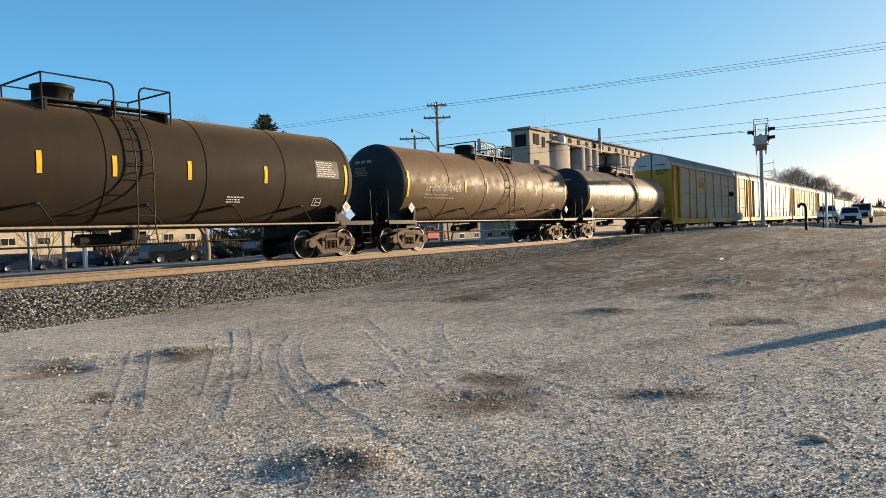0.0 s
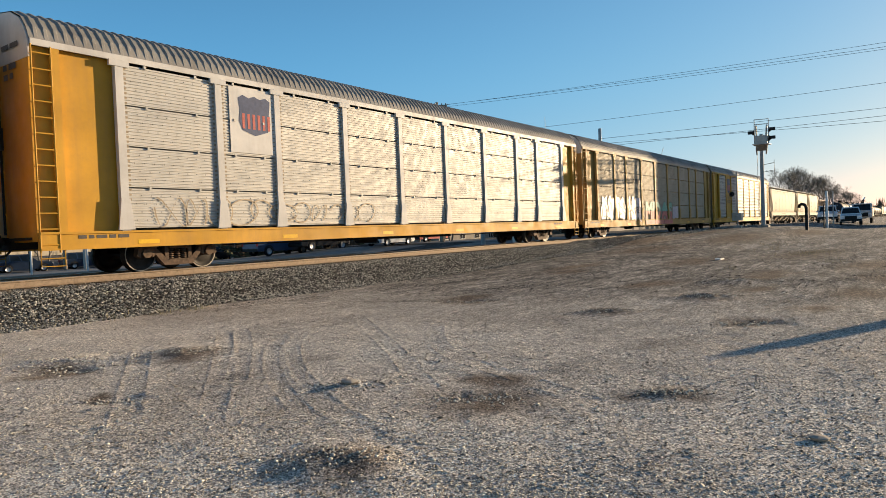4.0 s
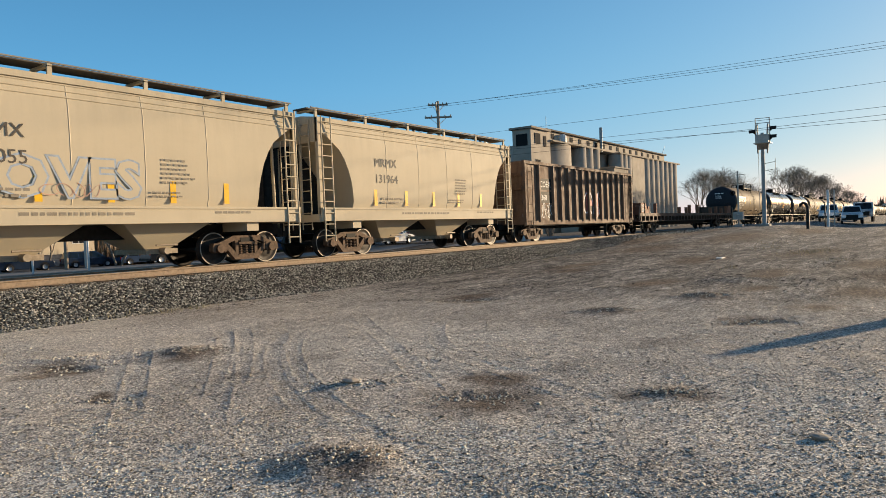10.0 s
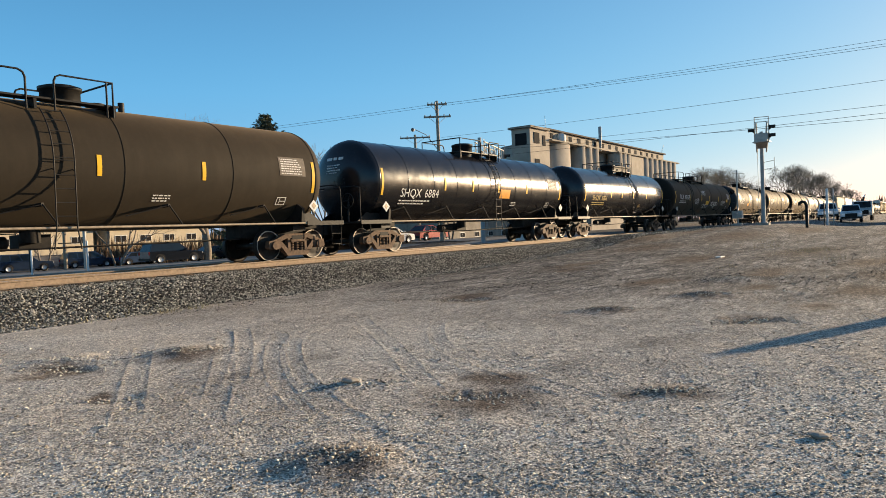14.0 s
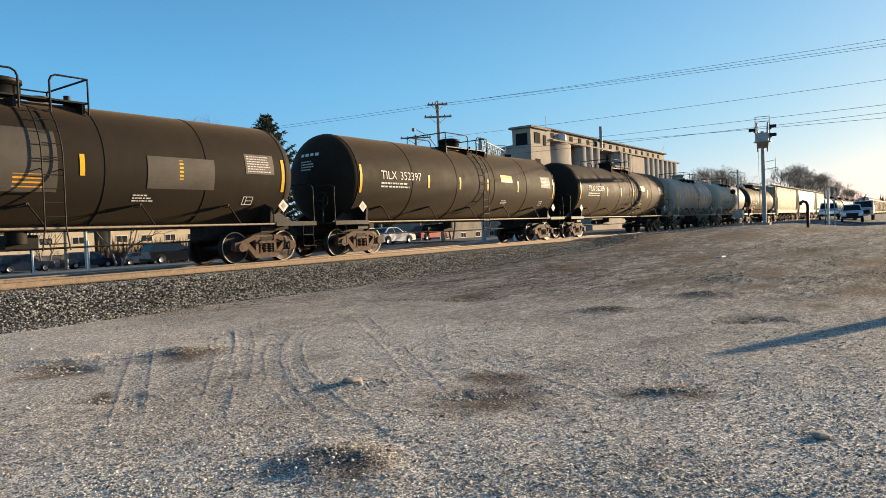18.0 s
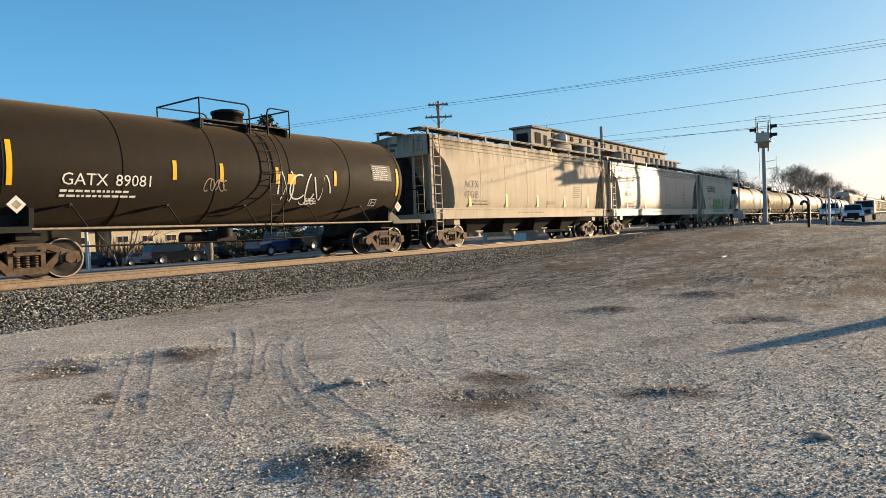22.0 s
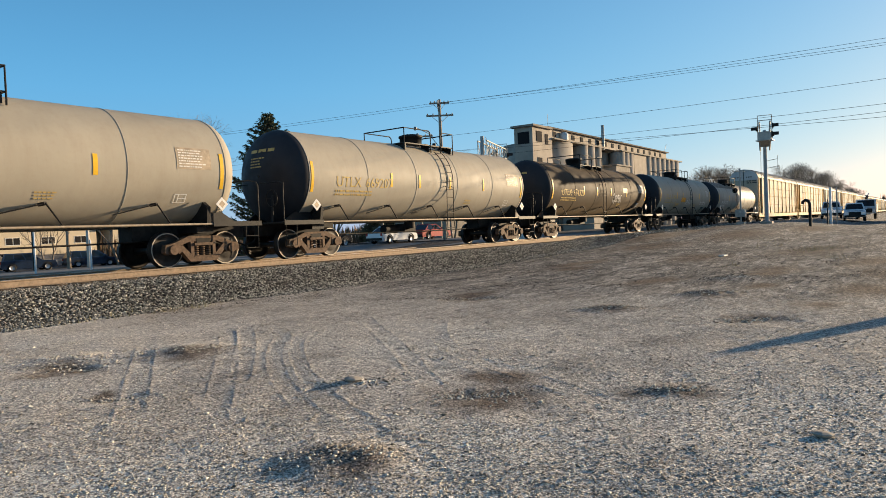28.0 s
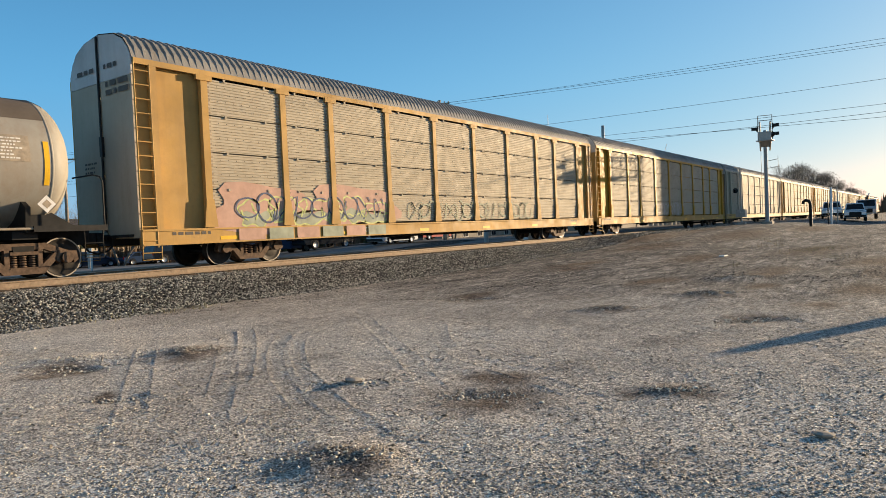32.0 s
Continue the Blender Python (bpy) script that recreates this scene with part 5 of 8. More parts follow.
    part("small_print", on_side(rects(small_print(-2, 1.36, 1, 3.0, 0.07, 0.05, rng) + small_print(b - 3, 1.4, 1, 1.5, 0.06, 0.05, rng)), -w - 0.02, 0, 0, 0.006), FADED_INK, car)
    for kind, m2, args in extras:
        if kind == "scrawl":
            part("graffiti", on_side(scrawl(*args), -w, 0, 0, 0.014), m2, body, "spray-painted scrawl")
        elif kind == "bars":
            part("emblem", on_side(rects(args), -w, 0, 0, 0.013), m2, body, "faded painted emblem")
    v, f = rects(small_print(-1.0, zt - 0.3, 2, 0.7, 0.12, 0.08, rng))
    part("end_lettering", Shape().add([(-b - 0.004, -a, z) for a, z in v], [q[::-1] for q in f]), INK, car)
    coupler(car, half)
    for e in (-1, 1):
        bogie(car, e * (half - 2.15))
    return car


def gondola(x0, x1):
    car, half = start_car("gondola_wagon", "rusty brown high-sided gondola wagon with upright ribs", "railway wagon", x0, x1)
    b, w, z0, z1 = half - 0.80, 1.42, 0.86, 3.86
    ribs = [-b + 0.06, -b + 1.5, -b + 3.05] + [-b + 3.05 + (2 * b - 4.55) * i / 11 for i in range(1, 12)] + [b - 0.06]
    for sgn in (-1, 1):
        s = Shape().box(-b, b, *sorted((sgn * w, sgn * (w - 0.03))), z0, z1)
        s.box(-b, b, *sorted((sgn * (w + 0.10), sgn * (w - 0.04))), z1 - 0.12, z1 + 0.02).box(-b, b, *sorted((sgn * (w + 0.08), sgn * (w - 0.04))), z0 - 0.04, z0 + 0.16)
        part("side_wall", s, GONDOLA_RUST, car)
        for x in ribs:
            part("rib", Shape().prism([(x - 0.10, w - 0.01), (x + 0.10, w - 0.01), (x + 0.06, w + 0.13), (x - 0.06, w + 0.13)] if sgn > 0 else [(x - 0.06, -w - 0.13), (x + 0.06, -w - 0.13), (x + 0.10, -w + 0.01), (x - 0.10, -w + 0.01)], z0 + 0.1, z1 - 0.1, "z"), GONDOLA_RUST, car)
        for e in (-1, 1):
            lad = Shape().ladder((e * (b - 0.45), sgn * (w + 0.14), 0.45), (e * (b - 0.45), sgn * (w + 0.14), z1 - 0.3), (0.45, 0, 0), 8, 0.02)
            part("ladder", lad, FRAME_RUST, car)
    for e in (-1, 1):
        s = Shape().box(e * b - 0.03, e * b + 0.03, -w, w, z0, z1)
        for z in (1.2, 1.85, 2.5, 3.15):
            s.box(*sorted((e * b, e * (b + 0.10))), -w + 0.02, w - 0.02, z, z + 0.16)
        part("end_wall", s, GONDOLA_RUST, car)
    part("floor", Shape().box(-b, b, -w, w, z0 - 0.08, z0), GRIME, car)
    part("scrap_load", Shape().prism([(-w + 0.05, z0), (w - 0.05, z0), (w - 0.05, 2.7), (0.4, 3.2), (-0.6, 3.05), (-w + 0.05, 2.6)], -b + 0.3, b - 0.3, "x"), GRIME, car, "dark load inside the wagon")
    part("centre_sill", Shape().box(-half + 0.3, half - 0.3, -0.3, 0.3, 0.62, 0.9), GRIME, car)
    for z_a, z_b in ((2.55, 3.10), (1.90, 2.45)):
        part("number_board", on_side(rects([(-b + 1.62, -b + 2.95, z_a, z_b)]), -w, 0, 0, 0.006), GRIME, car, "black painted number board")
    part("lettering", on_side(letters("COEX", 0.30), -w, -b + 1.70, 2.68, 0.012), WHITE, car)
    part("lettering", on_side(letters("368", 0.30), -w, -b + 1.80, 2.02, 0.012), WHITE, car)
    part("graffiti", on_side(scrawl(-b + 1.6, 1.15, 1.5, 0.75, 5, 5, 0.04), -w, 0, 0, 0.014), WHITE, car, "white spray-painted scrawl")
    part("graffiti", on_side(rects([(1.1, 1.6, 1.3, 2.6), (2.2, 2.8, 1.2, 2.5), (1.6, 2.2, 1.8, 2.1)]), -w, -1.0, 0, 0.012), RED, car, "faded red painted block letters")
    part("graffiti", on_side(scrawl(-0.1, 1.1, 2.2, 1.7, 4, 8, 0.09), -w, 0, 0, 0.016), LILAC, car, "pale spray-painted outline")
    part("grab_iron", Shape().cyl((-b - 0.12, -1.0, 2.3), (-b - 0.12, -0.3, 2.3), 0.02, 5).cyl((-b - 0.12, -1.0, 3.3), (-b - 0.12, -0.3, 3.3), 0.02, 5), FRAME_RUST, car)
    coupler(car, half)
    for e in (-1, 1):
        bogie(car, e * (half - 2.2))


def flatcar(x0, x1):
    car, half = start_car("flat_wagon", "long rusty brown flat wagon with stake pockets and loose stakes", "railway wagon", x0, x1)
    b, w = half - 0.45, 1.46
    part("deck", Shape().box(-b, b, -w + 0.02, w - 0.02, 1.27, 1.35), BROWN_CAR, car)
    for sgn in (-1, 1):
        part("side_sill", Shape().box(-b, b, *sorted((sgn * (w - 0.26), sgn * (w - 0.32))), 0.86, 1.27), BROWN_CAR, car)
        part("sill_flange", Shape().box(-b, b, *sorted((sgn * w, sgn * (w - 0.40))), 0.80, 0.86), BROWN_CAR, car)
        n = int((2 * b - 1.0) / 0.80)
        part("deck_fascia", Shape().box(-b, b, *sorted((sgn * (w + 0.02), sgn * (w - 0.02))), 1.17, 1.37), BROWN_CAR, car)
        for i in range(n + 1):
            x = -b + 0.5 + (2 * b - 1.0) * i / n
            pk = Shape().prism([(x - 0.13, 1.17), (x + 0.13, 1.17), (x + 0.07, 1.0), (x + 0.07, 0.92), (x + 0.12, 0.86), (x - 0.12, 0.86), (x - 0.07, 0.92), (x - 0.07, 1.0)][::-sgn], *sorted((sgn * (w + 0.01), sgn * (w - 0.03))), "y")
            pk.box(x - 0.03, x + 0.03, *sorted((sgn * (w - 0.03), sgn * (w - 0.27))), 0.86, 1.27)
            part("stake_pocket", pk, BROWN_CAR, car)
    for k in range(9):
        x = -b + 0.62 + k * 3.0
        part("reflective_strip", on_side(rects([(x, x + 0.52, 0.95, 1.07)]), -w + 0.26, 0, 0, 0.05), STRIPE, car, "yellow reflective strip")
    part("lettering", on_side(letters("SH  216", 0.2), -w + 0.26, -6.3, 0.98, 0.03), PALE_STEEL, car)
    part("centre_sill", Shape().prism([(-half + 0.3, 0.9), (-b + 5, 0.9), (-b + 7, 0.5), (b - 7, 0.5), (b - 5, 0.9), (half - 0.3, 0.9), (half - 0.3, 1.26), (-half + 0.3, 1.26)], -0.4, 0.4, "y"), GRIME, car)
    for x, h in ((-11.05, 0.49), (-9.35, 0.70), (-3.75, 0.49), (-1.85, 0.48), (-0.98, 0.68), (1.25, 0.69), (5.4, 0.48), (7.4, 0.6), (9.3, 0.5), (11.2, 0.66)):
        part("stake", Shape().box(x - 0.13, x + 0.13, -w + 0.03, -w + 0.23, 1.35, 1.35 + h).box(x - 0.15, x + 0.15, -w + 0.025, -w + 0.06, 1.35, 1.40), RUST_PLATE, car, "short upright steel stake")
    # bulkheads across both ends, each braced by tapered side plates
    for e in (-1, 1):
        xe = e * 12.6
        part("bulkhead", Shape().box(xe - 0.06, xe + 0.06, -w + 0.02, w - 0.02, 1.35, 2.06), BROWN_CAR, car, "low rusty end bulkhead")
        for sgn in (-1, 1):
            pl = [(xe - e * 0.06, 1.35), (xe - e * 1.50, 1.35), (xe - e * 0.90, 2.06), (xe - e * 0.06, 2.06)]
            part("brace_plate", Shape().prism(pl[::e * sgn], *sorted((sgn * (w - 0.02), sgn * (w - 0.07))), "y"), RUST_PLATE, car, "tapered rusty side plate")
        part("deck_step", Shape().box(*sorted((xe, xe + e * 0.5)), -w + 0.1, w - 0.1, 1.05, 1.30), GRIME, car)
    part("lettering", on_side(letters("BIG", 0.24), -w + 0.02, -12.52, 1.76, 0.006), WHITE, car)
    part("lettering", on_side(letters("BEN", 0.24), -w + 0.02, -12.48, 1.46, 0.006), WHITE, car)
    rungs = Shape()
    for z in (1.62, 1.80, 1.97):
        rungs.box(-11.86, -11.66, -w - 0.01, -w + 0.02, z, z + 0.015)
    part("weld_marks", rungs, PALE_STEEL, car)
    part("brace_rib", Shape().box(-11.93, -11.89, -w - 0.02, -w + 0.02, 1.36, 2.06), GRIME, car)
    for e in (-1, 1):
        lad = Shape().tube([(e * (b - 0.1), -w - 0.03, 0.9), (e * (b - 0.1), -w - 0.03, 1.85), (e * (b - 0.1), -w + 0.25, 1.85)], 0.025, 5)
        step_iron(lad, e * (b - 0.45), -w - 0.04, 0.32, 0.85)
        part("grab_iron", lad, PALE_STEEL, car)
    coupler(car, half)
    for e in (-1, 1):
        bogie(car, e * (half - 4.5))


# ---- the train, front to back; k: places along it at 0 s ----
SC = 1.03
K = [x * SC for x in (1.4, 17.4, 33.5, 49.5, 76.6, 104.1, 131.2, 157.9, 178.1, 190.2, 202.65, 218.0, 244.5, 262.4, 279.2, 295.4, 315.5, 331.6, 348.7, 366.0,
                      378.8, 391.7, 407.1, 424.6, 443.6, 455.6, 471.8, 489.2, 505.5, 521.4, 537.8, 553.65, 571.6, 598.4, 627.4, 655.8, 684.0, 712.2, 740.4, 768.6, 796.8, 825.0, 853.2)]

AMBER = plain("faded_amber_lettering", (0.52, 0.37, 0.13), 0.6, 0, 0.2)


PALE_BLUE = plain("pale_blue_spray_line", (0.33, 0.39, 0.47), 0.7, 0, 0.2)
FADED_BLUE = plain("faded_blue_lettering", (0.27, 0.36, 0.41), 0.7, 0, 0.25)
SILVERY = plain("silver_spray_paint", (0.50, 0.49, 0.47), 0.5, 0.1, 0.15)
PATCH = plain("grey_patch_paint", (0.085, 0.075, 0.062), 0.55, 0, 0.2, 2)
# dark paint for leading heads, with the shade of the sunless end worked in
END_SHADED = paint("shaded_blue_black_head_paint", (0.028, 0.030, 0.036), (0.05, 0.045, 0.04), 0.3, 0.55)
SKIN = -1.504   # just outside the louvres of an autorack


def art_yellow(car, y, b):
    part("sign_panel", on_side(rects([(-6.75, -4.3, 3.35, 4.15)]), SKIN, 0, 0, 0.004), YELLOW, car, "yellow sign panel with dark marks")
    part("emblem", on_side(rects([(-6.3, -5.9, 3.55, 3.95), (-5.75, -5.35, 3.55, 3.95), (-5.2, -4.8, 3.55, 3.95)]), SKIN, 0, 0, 0.010), NAVY, car)
    tag_word(car, SKIN, "inhuh", -3.3, 2.4, 1.08, 2.25, CHALK, PALE_STEEL, None, 0.07)
    part("graffiti", on_side(scrawl(-11, 1.1, 6.0, 1.0, 8, 4, 0.06), SKIN, 0, 0, 0.006), CHALK, car, "pale spray-painted scrawl")
    part("graffiti", on_side(scrawl(4.2, 1.2, 6.0, 1.1, 8, 14, 0.03), SKIN, 0, 0, 0.006), INK, car, "dark spray-painted scrawl")
    for k in range(5):
        part("graffiti_letter", on_side(rects([(-3.2 + 1.14 * k, -2.06 + 1.14 * k, 0.66, 0.98)]), -1.50, 0, 0, 0.036), CHALK, car, "pale spray paint over the sill")
    part("sign_panel", on_side(rects([(8.3, 10.0, 0.66, 0.98)]), -1.50, 0, 0, 0.006), WHITE, car, "white plate on the sill")
    part("emblem", on_side(rects([(8.5, 8.9, 0.74, 0.9), (9.0, 9.35, 0.74, 0.9), (9.45, 9.8, 0.74, 0.9)]), -1.50, 0, 0, 0.011), INK, car)


def art_shield(car, y, b):
    part("sign_panel", on_side(rects([(-8.75, -7.0, 3.1, 4.9)]), SKIN, 0, 0, 0.004), DOOR_WHITE, car, "pale panel with a shield emblem")
    shield(car, SKIN - 0.004, -7.9, 4.15, 1.1, 1.1)
    part("graffiti", on_side(scrawl(-11.0, 1.05, 8.0, 0.8, 11, 33, 0.04), SKIN, 0, 0, 0.006), PALE_STEEL, car, "faint tan spray-painted scrawl")


def art_pink(car, y, b):
    for k in range(8):
        xk = -6.7 + 0.36 * k
        part("emblem", on_side(rects([(xk, xk + 0.07, 3.35, 3.66), (xk + 0.18, xk + 0.25, 3.35, 3.66), (xk + 0.07, xk + 0.18, 3.59, 3.66), (xk + 0.07, xk + 0.18, 3.35 + 0.12 * (k % 2), 3.41 + 0.12 * (k % 2))]), SKIN, 0, 0, 0.006), INK, car, "dark grey block mark")
    throw_up(car, SKIN, -11.2, -5.3, 1.0, 2.5, 6, 41, SILVERY, None, INK)
    tag_word(car, SKIN, "MIDAS", -3.5, 2.4, 1.02, 2.2, PINK, INK, TEAL, 0.09, 0.06)
    for k in range(6):
        part("graffiti_letter", on_side(rects([(-3.55 + 1.0 * k, -2.60 + 1.0 * k, 0.68, 0.97)]), -1.50, 0, 0, 0.036), PINK, car, "pink spray paint over the sill")
    part("graffiti", on_side(rounded([blob_letter(-5.0, 1.7, 1.4, 1.4, 3), blob_letter(3.2, 1.5, 1.3, 0.9, 5)]), SKIN, 0, 0, 0.003), LILAC, car, "pale spray-painted cloud")
    part("graffiti", on_side(scrawl(-5.4, 1.4, 1.0, 0.5, 4, 7, 0.04), SKIN, 0, 0, 0.018), INK, car)


def art_slogan(car, y, b):
    shield(car, -1.508, -7.36, 4.05, 1.25, 1.45)
    part("lettering", on_side(letters("BUILDING", 0.27, "CENTER"), -1.508, -7.36, 2.85, 0.006), INK, car)
    part("lettering", on_side(letters("AMERICA", 0.27, "CENTER"), -1.508, -7.36, 2.45, 0.006), INK, car)
    part("lettering", on_side(letters("GLH18B", 0.12), -1.50, 5.9, 0.82, 0.006), INK, car)
    part("emblem", on_side(rects([(4.2, 4.32, 0.70, 0.94), (4.05, 4.47, 0.90, 0.96), (4.72, 4.84, 0.70, 0.94), (4.57, 4.99, 0.90, 0.96), (5.1, 5.5, 0.8, 0.86)]), -1.50, 0, 0, 0.008), RED, car, "red block marks on the sill")
    part("sign_panel", on_side(rects([(-4.2, -2.2, 0.70, 0.94)]), -1.50, 0, 0, 0.006), BLACK, car, "black number panel on the sill")
    part("lettering", on_side(letters("TTGX 699044", 0.15), -1.50, -4.1, 0.75, 0.010), WHITE, car)


def art_lime(car, y, b):
    part("graffiti", on_side(rounded([blob_letter(-9.6, 1.5, 3.6, 1.3, 9), blob_letter(-6.0, 1.6, 4.2, 1.2, 19)]), SKIN, 0, 0, 0.002), DUSTY_PINK, car, "pink spray-painted cloud")
    throw_up(car, SKIN, -10.5, -4.4, 1.02, 1.85, 6, 51, SAGE, DUSTY_PINK, LIME)
    part("graffiti", on_side(scrawl(-10.6, 1.1, 6.2, 0.9, 9, 57, 0.045), SKIN, 0, 0, 0.020), NAVY, car, "dark blue spray-painted curls")
    for k in range(6):
        part("graffiti_letter", on_side(rects([(-10.6 + 1.05 * k, -9.7 + 1.05 * k, 0.66, 0.98)]), -1.50, 0, 0, 0.036), SAGE if k % 2 else DUSTY_PINK, car, "spray paint over the sill")
    part("graffiti", on_side(scrawl(-3.0, 1.05, 9.2, 0.8, 16, 53, 0.06), SKIN, 0, 0, 0.006), SAGE, car, "faint pale green scrawl")
    part("lettering", on_side(letters("ETTX 702942", 0.16), -1.50, -6.2, 0.76, 0.008), WHITE, car)


def art_plain(car, y, b):
    part("graffiti", on_side(scrawl(-5, 1.1, 7.0, 0.9, 9, 77, 0.05), SKIN, 0, 0, 0.006), LILAC, car, "faint spray-painted scrawl")


def build_train():
    def span(i):
        return K[i], K[i + 1]
    amber_on = dict(word_mat=AMBER, size=0.34, drop=0.3)
    tank_car(*span(0), TANK_DARK, "dark brown dusty tank car with yellow strips", seed=1, crown=-2.07, climb=1.3)
    tank_car(*span(1), TANK_RUST, "rusty reddish-brown tank car", "SHPX 210468", PALE_STEEL, drop=0.25, seed=2, crown=-0.9, climb=1.4, end_mat=END_SHADED, extras=[("bars", PATCH, (-5.2, -3.0, -0.40, -0.06))])
    tank_car(*span(2), TANK_OLIVE, "olive-brown dusty tank car", "UTLX 571438", PALE_STEEL, drop=0.30, seed=3, crown=-0.9, climb=1.4, end_mat=END_SHADED, extras=[("scrawl", INK, (2.6, -0.55, 0.9, 0.25, 5, 3, 0.02))])
    autorack(*span(3), GALV, YELLOW, YELLOW, ROOF_ZINC, "yellow and galvanised autorack with white spray-painted letters", YELLOW, seed=4, art=art_yellow, eave=ROOF_ZINC)
    autorack(*span(4), GALV_BRIGHT, DOOR_WHITE, YELLOW, ROOF_ZINC, "bright galvanised autorack with yellow sill", YELLOW, seed=5, art=art_shield, corner=YELLOW)
    autorack(*span(5), GALV, OCHRE, OCHRE, ROOF_ZINC, "ochre-posted autorack covered in pink and mint graffiti", OCHRE, seed=6, art=art_pink, marks="TTGX 979091", eave=GALV)
    autorack(*span(6), GALV_BRIGHT, YELLOW, YELLOW, ROOF_ZINC, "yellow autorack with silver louvred panels", END_BROWN, True, seed=7, art=art_slogan)
    hopper(*span(7), BEIGE, "long beige covered hopper wagon", 4, [("711131", -6.9, 2.6, 0.3, INK)], seed=8)
    scribbled = hopper(*span(8), CREAM, "short cream covered hopper wagon with faint scribbles", 2, [("MRMX", -3.0, 3.0, 0.3, INK), ("132055", -3.0, 2.45, 0.3, INK)], seed=9,
           extras=[("scrawl", DUSTY_PINK, (-1.5, 1.75, 1.2, 0.35, 4, 8, 0.02))])
    tag_word(scribbled, -1.5, "OVES", -2.4, 0.75, 1.80, 2.65, CREAM, PALE_BLUE, None, 0.03)
    hopper(*span(9), CREAM, "short cream covered hopper wagon", 2, [("MRMX", -3.4, 3.0, 0.3, INK), ("131964", -3.4, 2.45, 0.3, INK)], seed=10)
    gondola(*span(10))
    flatcar(*span(11))
    tank_car(*span(12), TANK_DARK, "dark dusty tank car with large pale block marks", "PROX 51245", WHITE, drop=0.42, crown=0.55, climb=-0.75, rails=((-2.9, -1.2), (-0.6, 0.75)), seed=12, size=0.26, end_mat=END_SHADED,
             extras=[("bars", WHITE, q) for k in range(6) for q in ((-6.9 + 0.60 * k, -6.42 + 0.60 * k, 0.36, 0.48), (-6.9 + 0.60 * k, -6.76 + 0.60 * k, -0.08, 0.36), (-6.56 + 0.60 * k, -6.42 + 0.60 * k, -0.08 + 0.16 * (k % 2), 0.36), (-6.76 + 0.60 * k, -6.56 + 0.60 * k, 0.04 * (k % 3) - 0.08, 0.04 * (k % 3) + 0.02))])
    tank_car(*span(13), TANK_GLOSS, "glossy black tank car with raised bands", "SHQX 6884", WHITE, drop=0.55, seed=13, rings=9, bare=True, size=0.33, extras=[("bars", ORANGE, (1.0, 1.9, -0.55, -0.15))])
    tank_car(*span(14), TANK_GLOSS, "glossy black tank car in low sun", "SHQX 6801", AMBER, drop=0.45, seed=14, size=0.3)
    tank_car(*span(15), TANK_BLACK, "long black tank car with white spray scrawls", "TILX 302639", WHITE, drop=0.15, seed=15, size=0.36, crown=-0.3, climb=-4.4, rails=((-6.2, -4.8), (-4.2, 1.1)),
             extras=[("scrawl", WHITE, (-3.4, -0.62, 1.1, 0.6, 7, 2)), ("scrawl", WHITE, (-1.4, 0.15, 1.2, 0.5, 6, 3)), ("scrawl", WHITE, (-1.0, -0.95, 1.7, 0.5, 9, 4)), ("scrawl", WHITE, (1.7, -0.7, 2.1, 0.4, 6, 5, 0.06)),
                     ("scrawl", WHITE, (5.1, -0.62, 1.5, 0.45, 9, 6)), ("bars", STRIPE, (0.0, 0.9, -0.60, -0.25)), ("bars", STRIPE, (7.0, 7.6, -0.3, -0.05))])
    tank_car(*span(16), TANK_BLACK, "black tank car with patched grey panels", "TILX 264202", WHITE, seed=16, crown=-0.5, end_mat=END_SHADED,
             extras=[("bars", PATCH, (-5.9, -5.2, -0.7, 0.7)), ("bars", PATCH, (-0.9, 0.3, -0.7, 0.7)), ("bars", PATCH, (2.4, 4.3, -0.55, 0.25)), ("bars", ORANGE, (-2.0, -1.3, -0.6, -0.3)), ("bars", ORANGE, (-0.6, 0.0, -0.6, -0.3))])
    tank_car(*span(17), TANK_BLACK, "black tank car with white lettering", "TILX 352397", WHITE, seed=17, radius=1.55, extras=[("bars", STRIPE, (2.0, 3.0, 0.1, 0.42))])
    tank_car(*span(18), TANK_BLACK, "black tank car with a yellow sign panel", "TILX 352389", WHITE, seed=18, radius=1.56, extras=[("bars", STRIPE, (2.0, 3.0, 0.1, 0.42)), ("scrawl", WHITE, (1.6, -0.7, 0.9, 0.2, 4, 9, 0.02))])
    tank_car(*span(19), TANK_WORN, "rust-blotched tan tank car", "GATX 217", SILVERY, drop=0.30, seed=19, low=True, extras=[("word", FADED_BLUE, ("Thi", 1.9, 0.45, 0.75))])
    tank_car(*span(20), TANK_TAN, "faded tan tank car", "SHPX 202669", INK, drop=0.40, seed=20, crown=-0.7, climb=0.45, low=True, extras=[("scrawl", INK, (-0.6, -0.4, 1.5, 0.5, 7, 5)), ("scrawl", INK, (-0.7, -0.9, 1.3, 0.4, 7, 6))])
    tank_car(*span(21), TANK_BLACK, "black tank car with white outline graffiti", "GATX 89081", WHITE, drop=0.45, seed=21, size=0.28, end_mat=END_SHADED,
             extras=[("scrawl", WHITE, (0.9, -0.85, 2.0, 0.95, 4, 11, 0.05)), ("scrawl", WHITE, (1.8, -0.95, 0.6, 0.2, 3, 12, 0.03)), ("bars", STRIPE, (1.2, 1.5, -0.3, 0.0)), ("scrawl", PALE_STEEL, (-1.6, -0.6, 0.7, 0.4, 5, 14, 0.025))])
    hopper(*span(22), SOOTED, "soot-streaked beige covered hopper wagon", 4, [("ACFX", -6.35, 2.45, 0.30, INK), ("47618", -6.35, 2.02, 0.30, INK), ("C", -4.3, 2.75, 0.16, INK)], seed=22, center_flow=True)
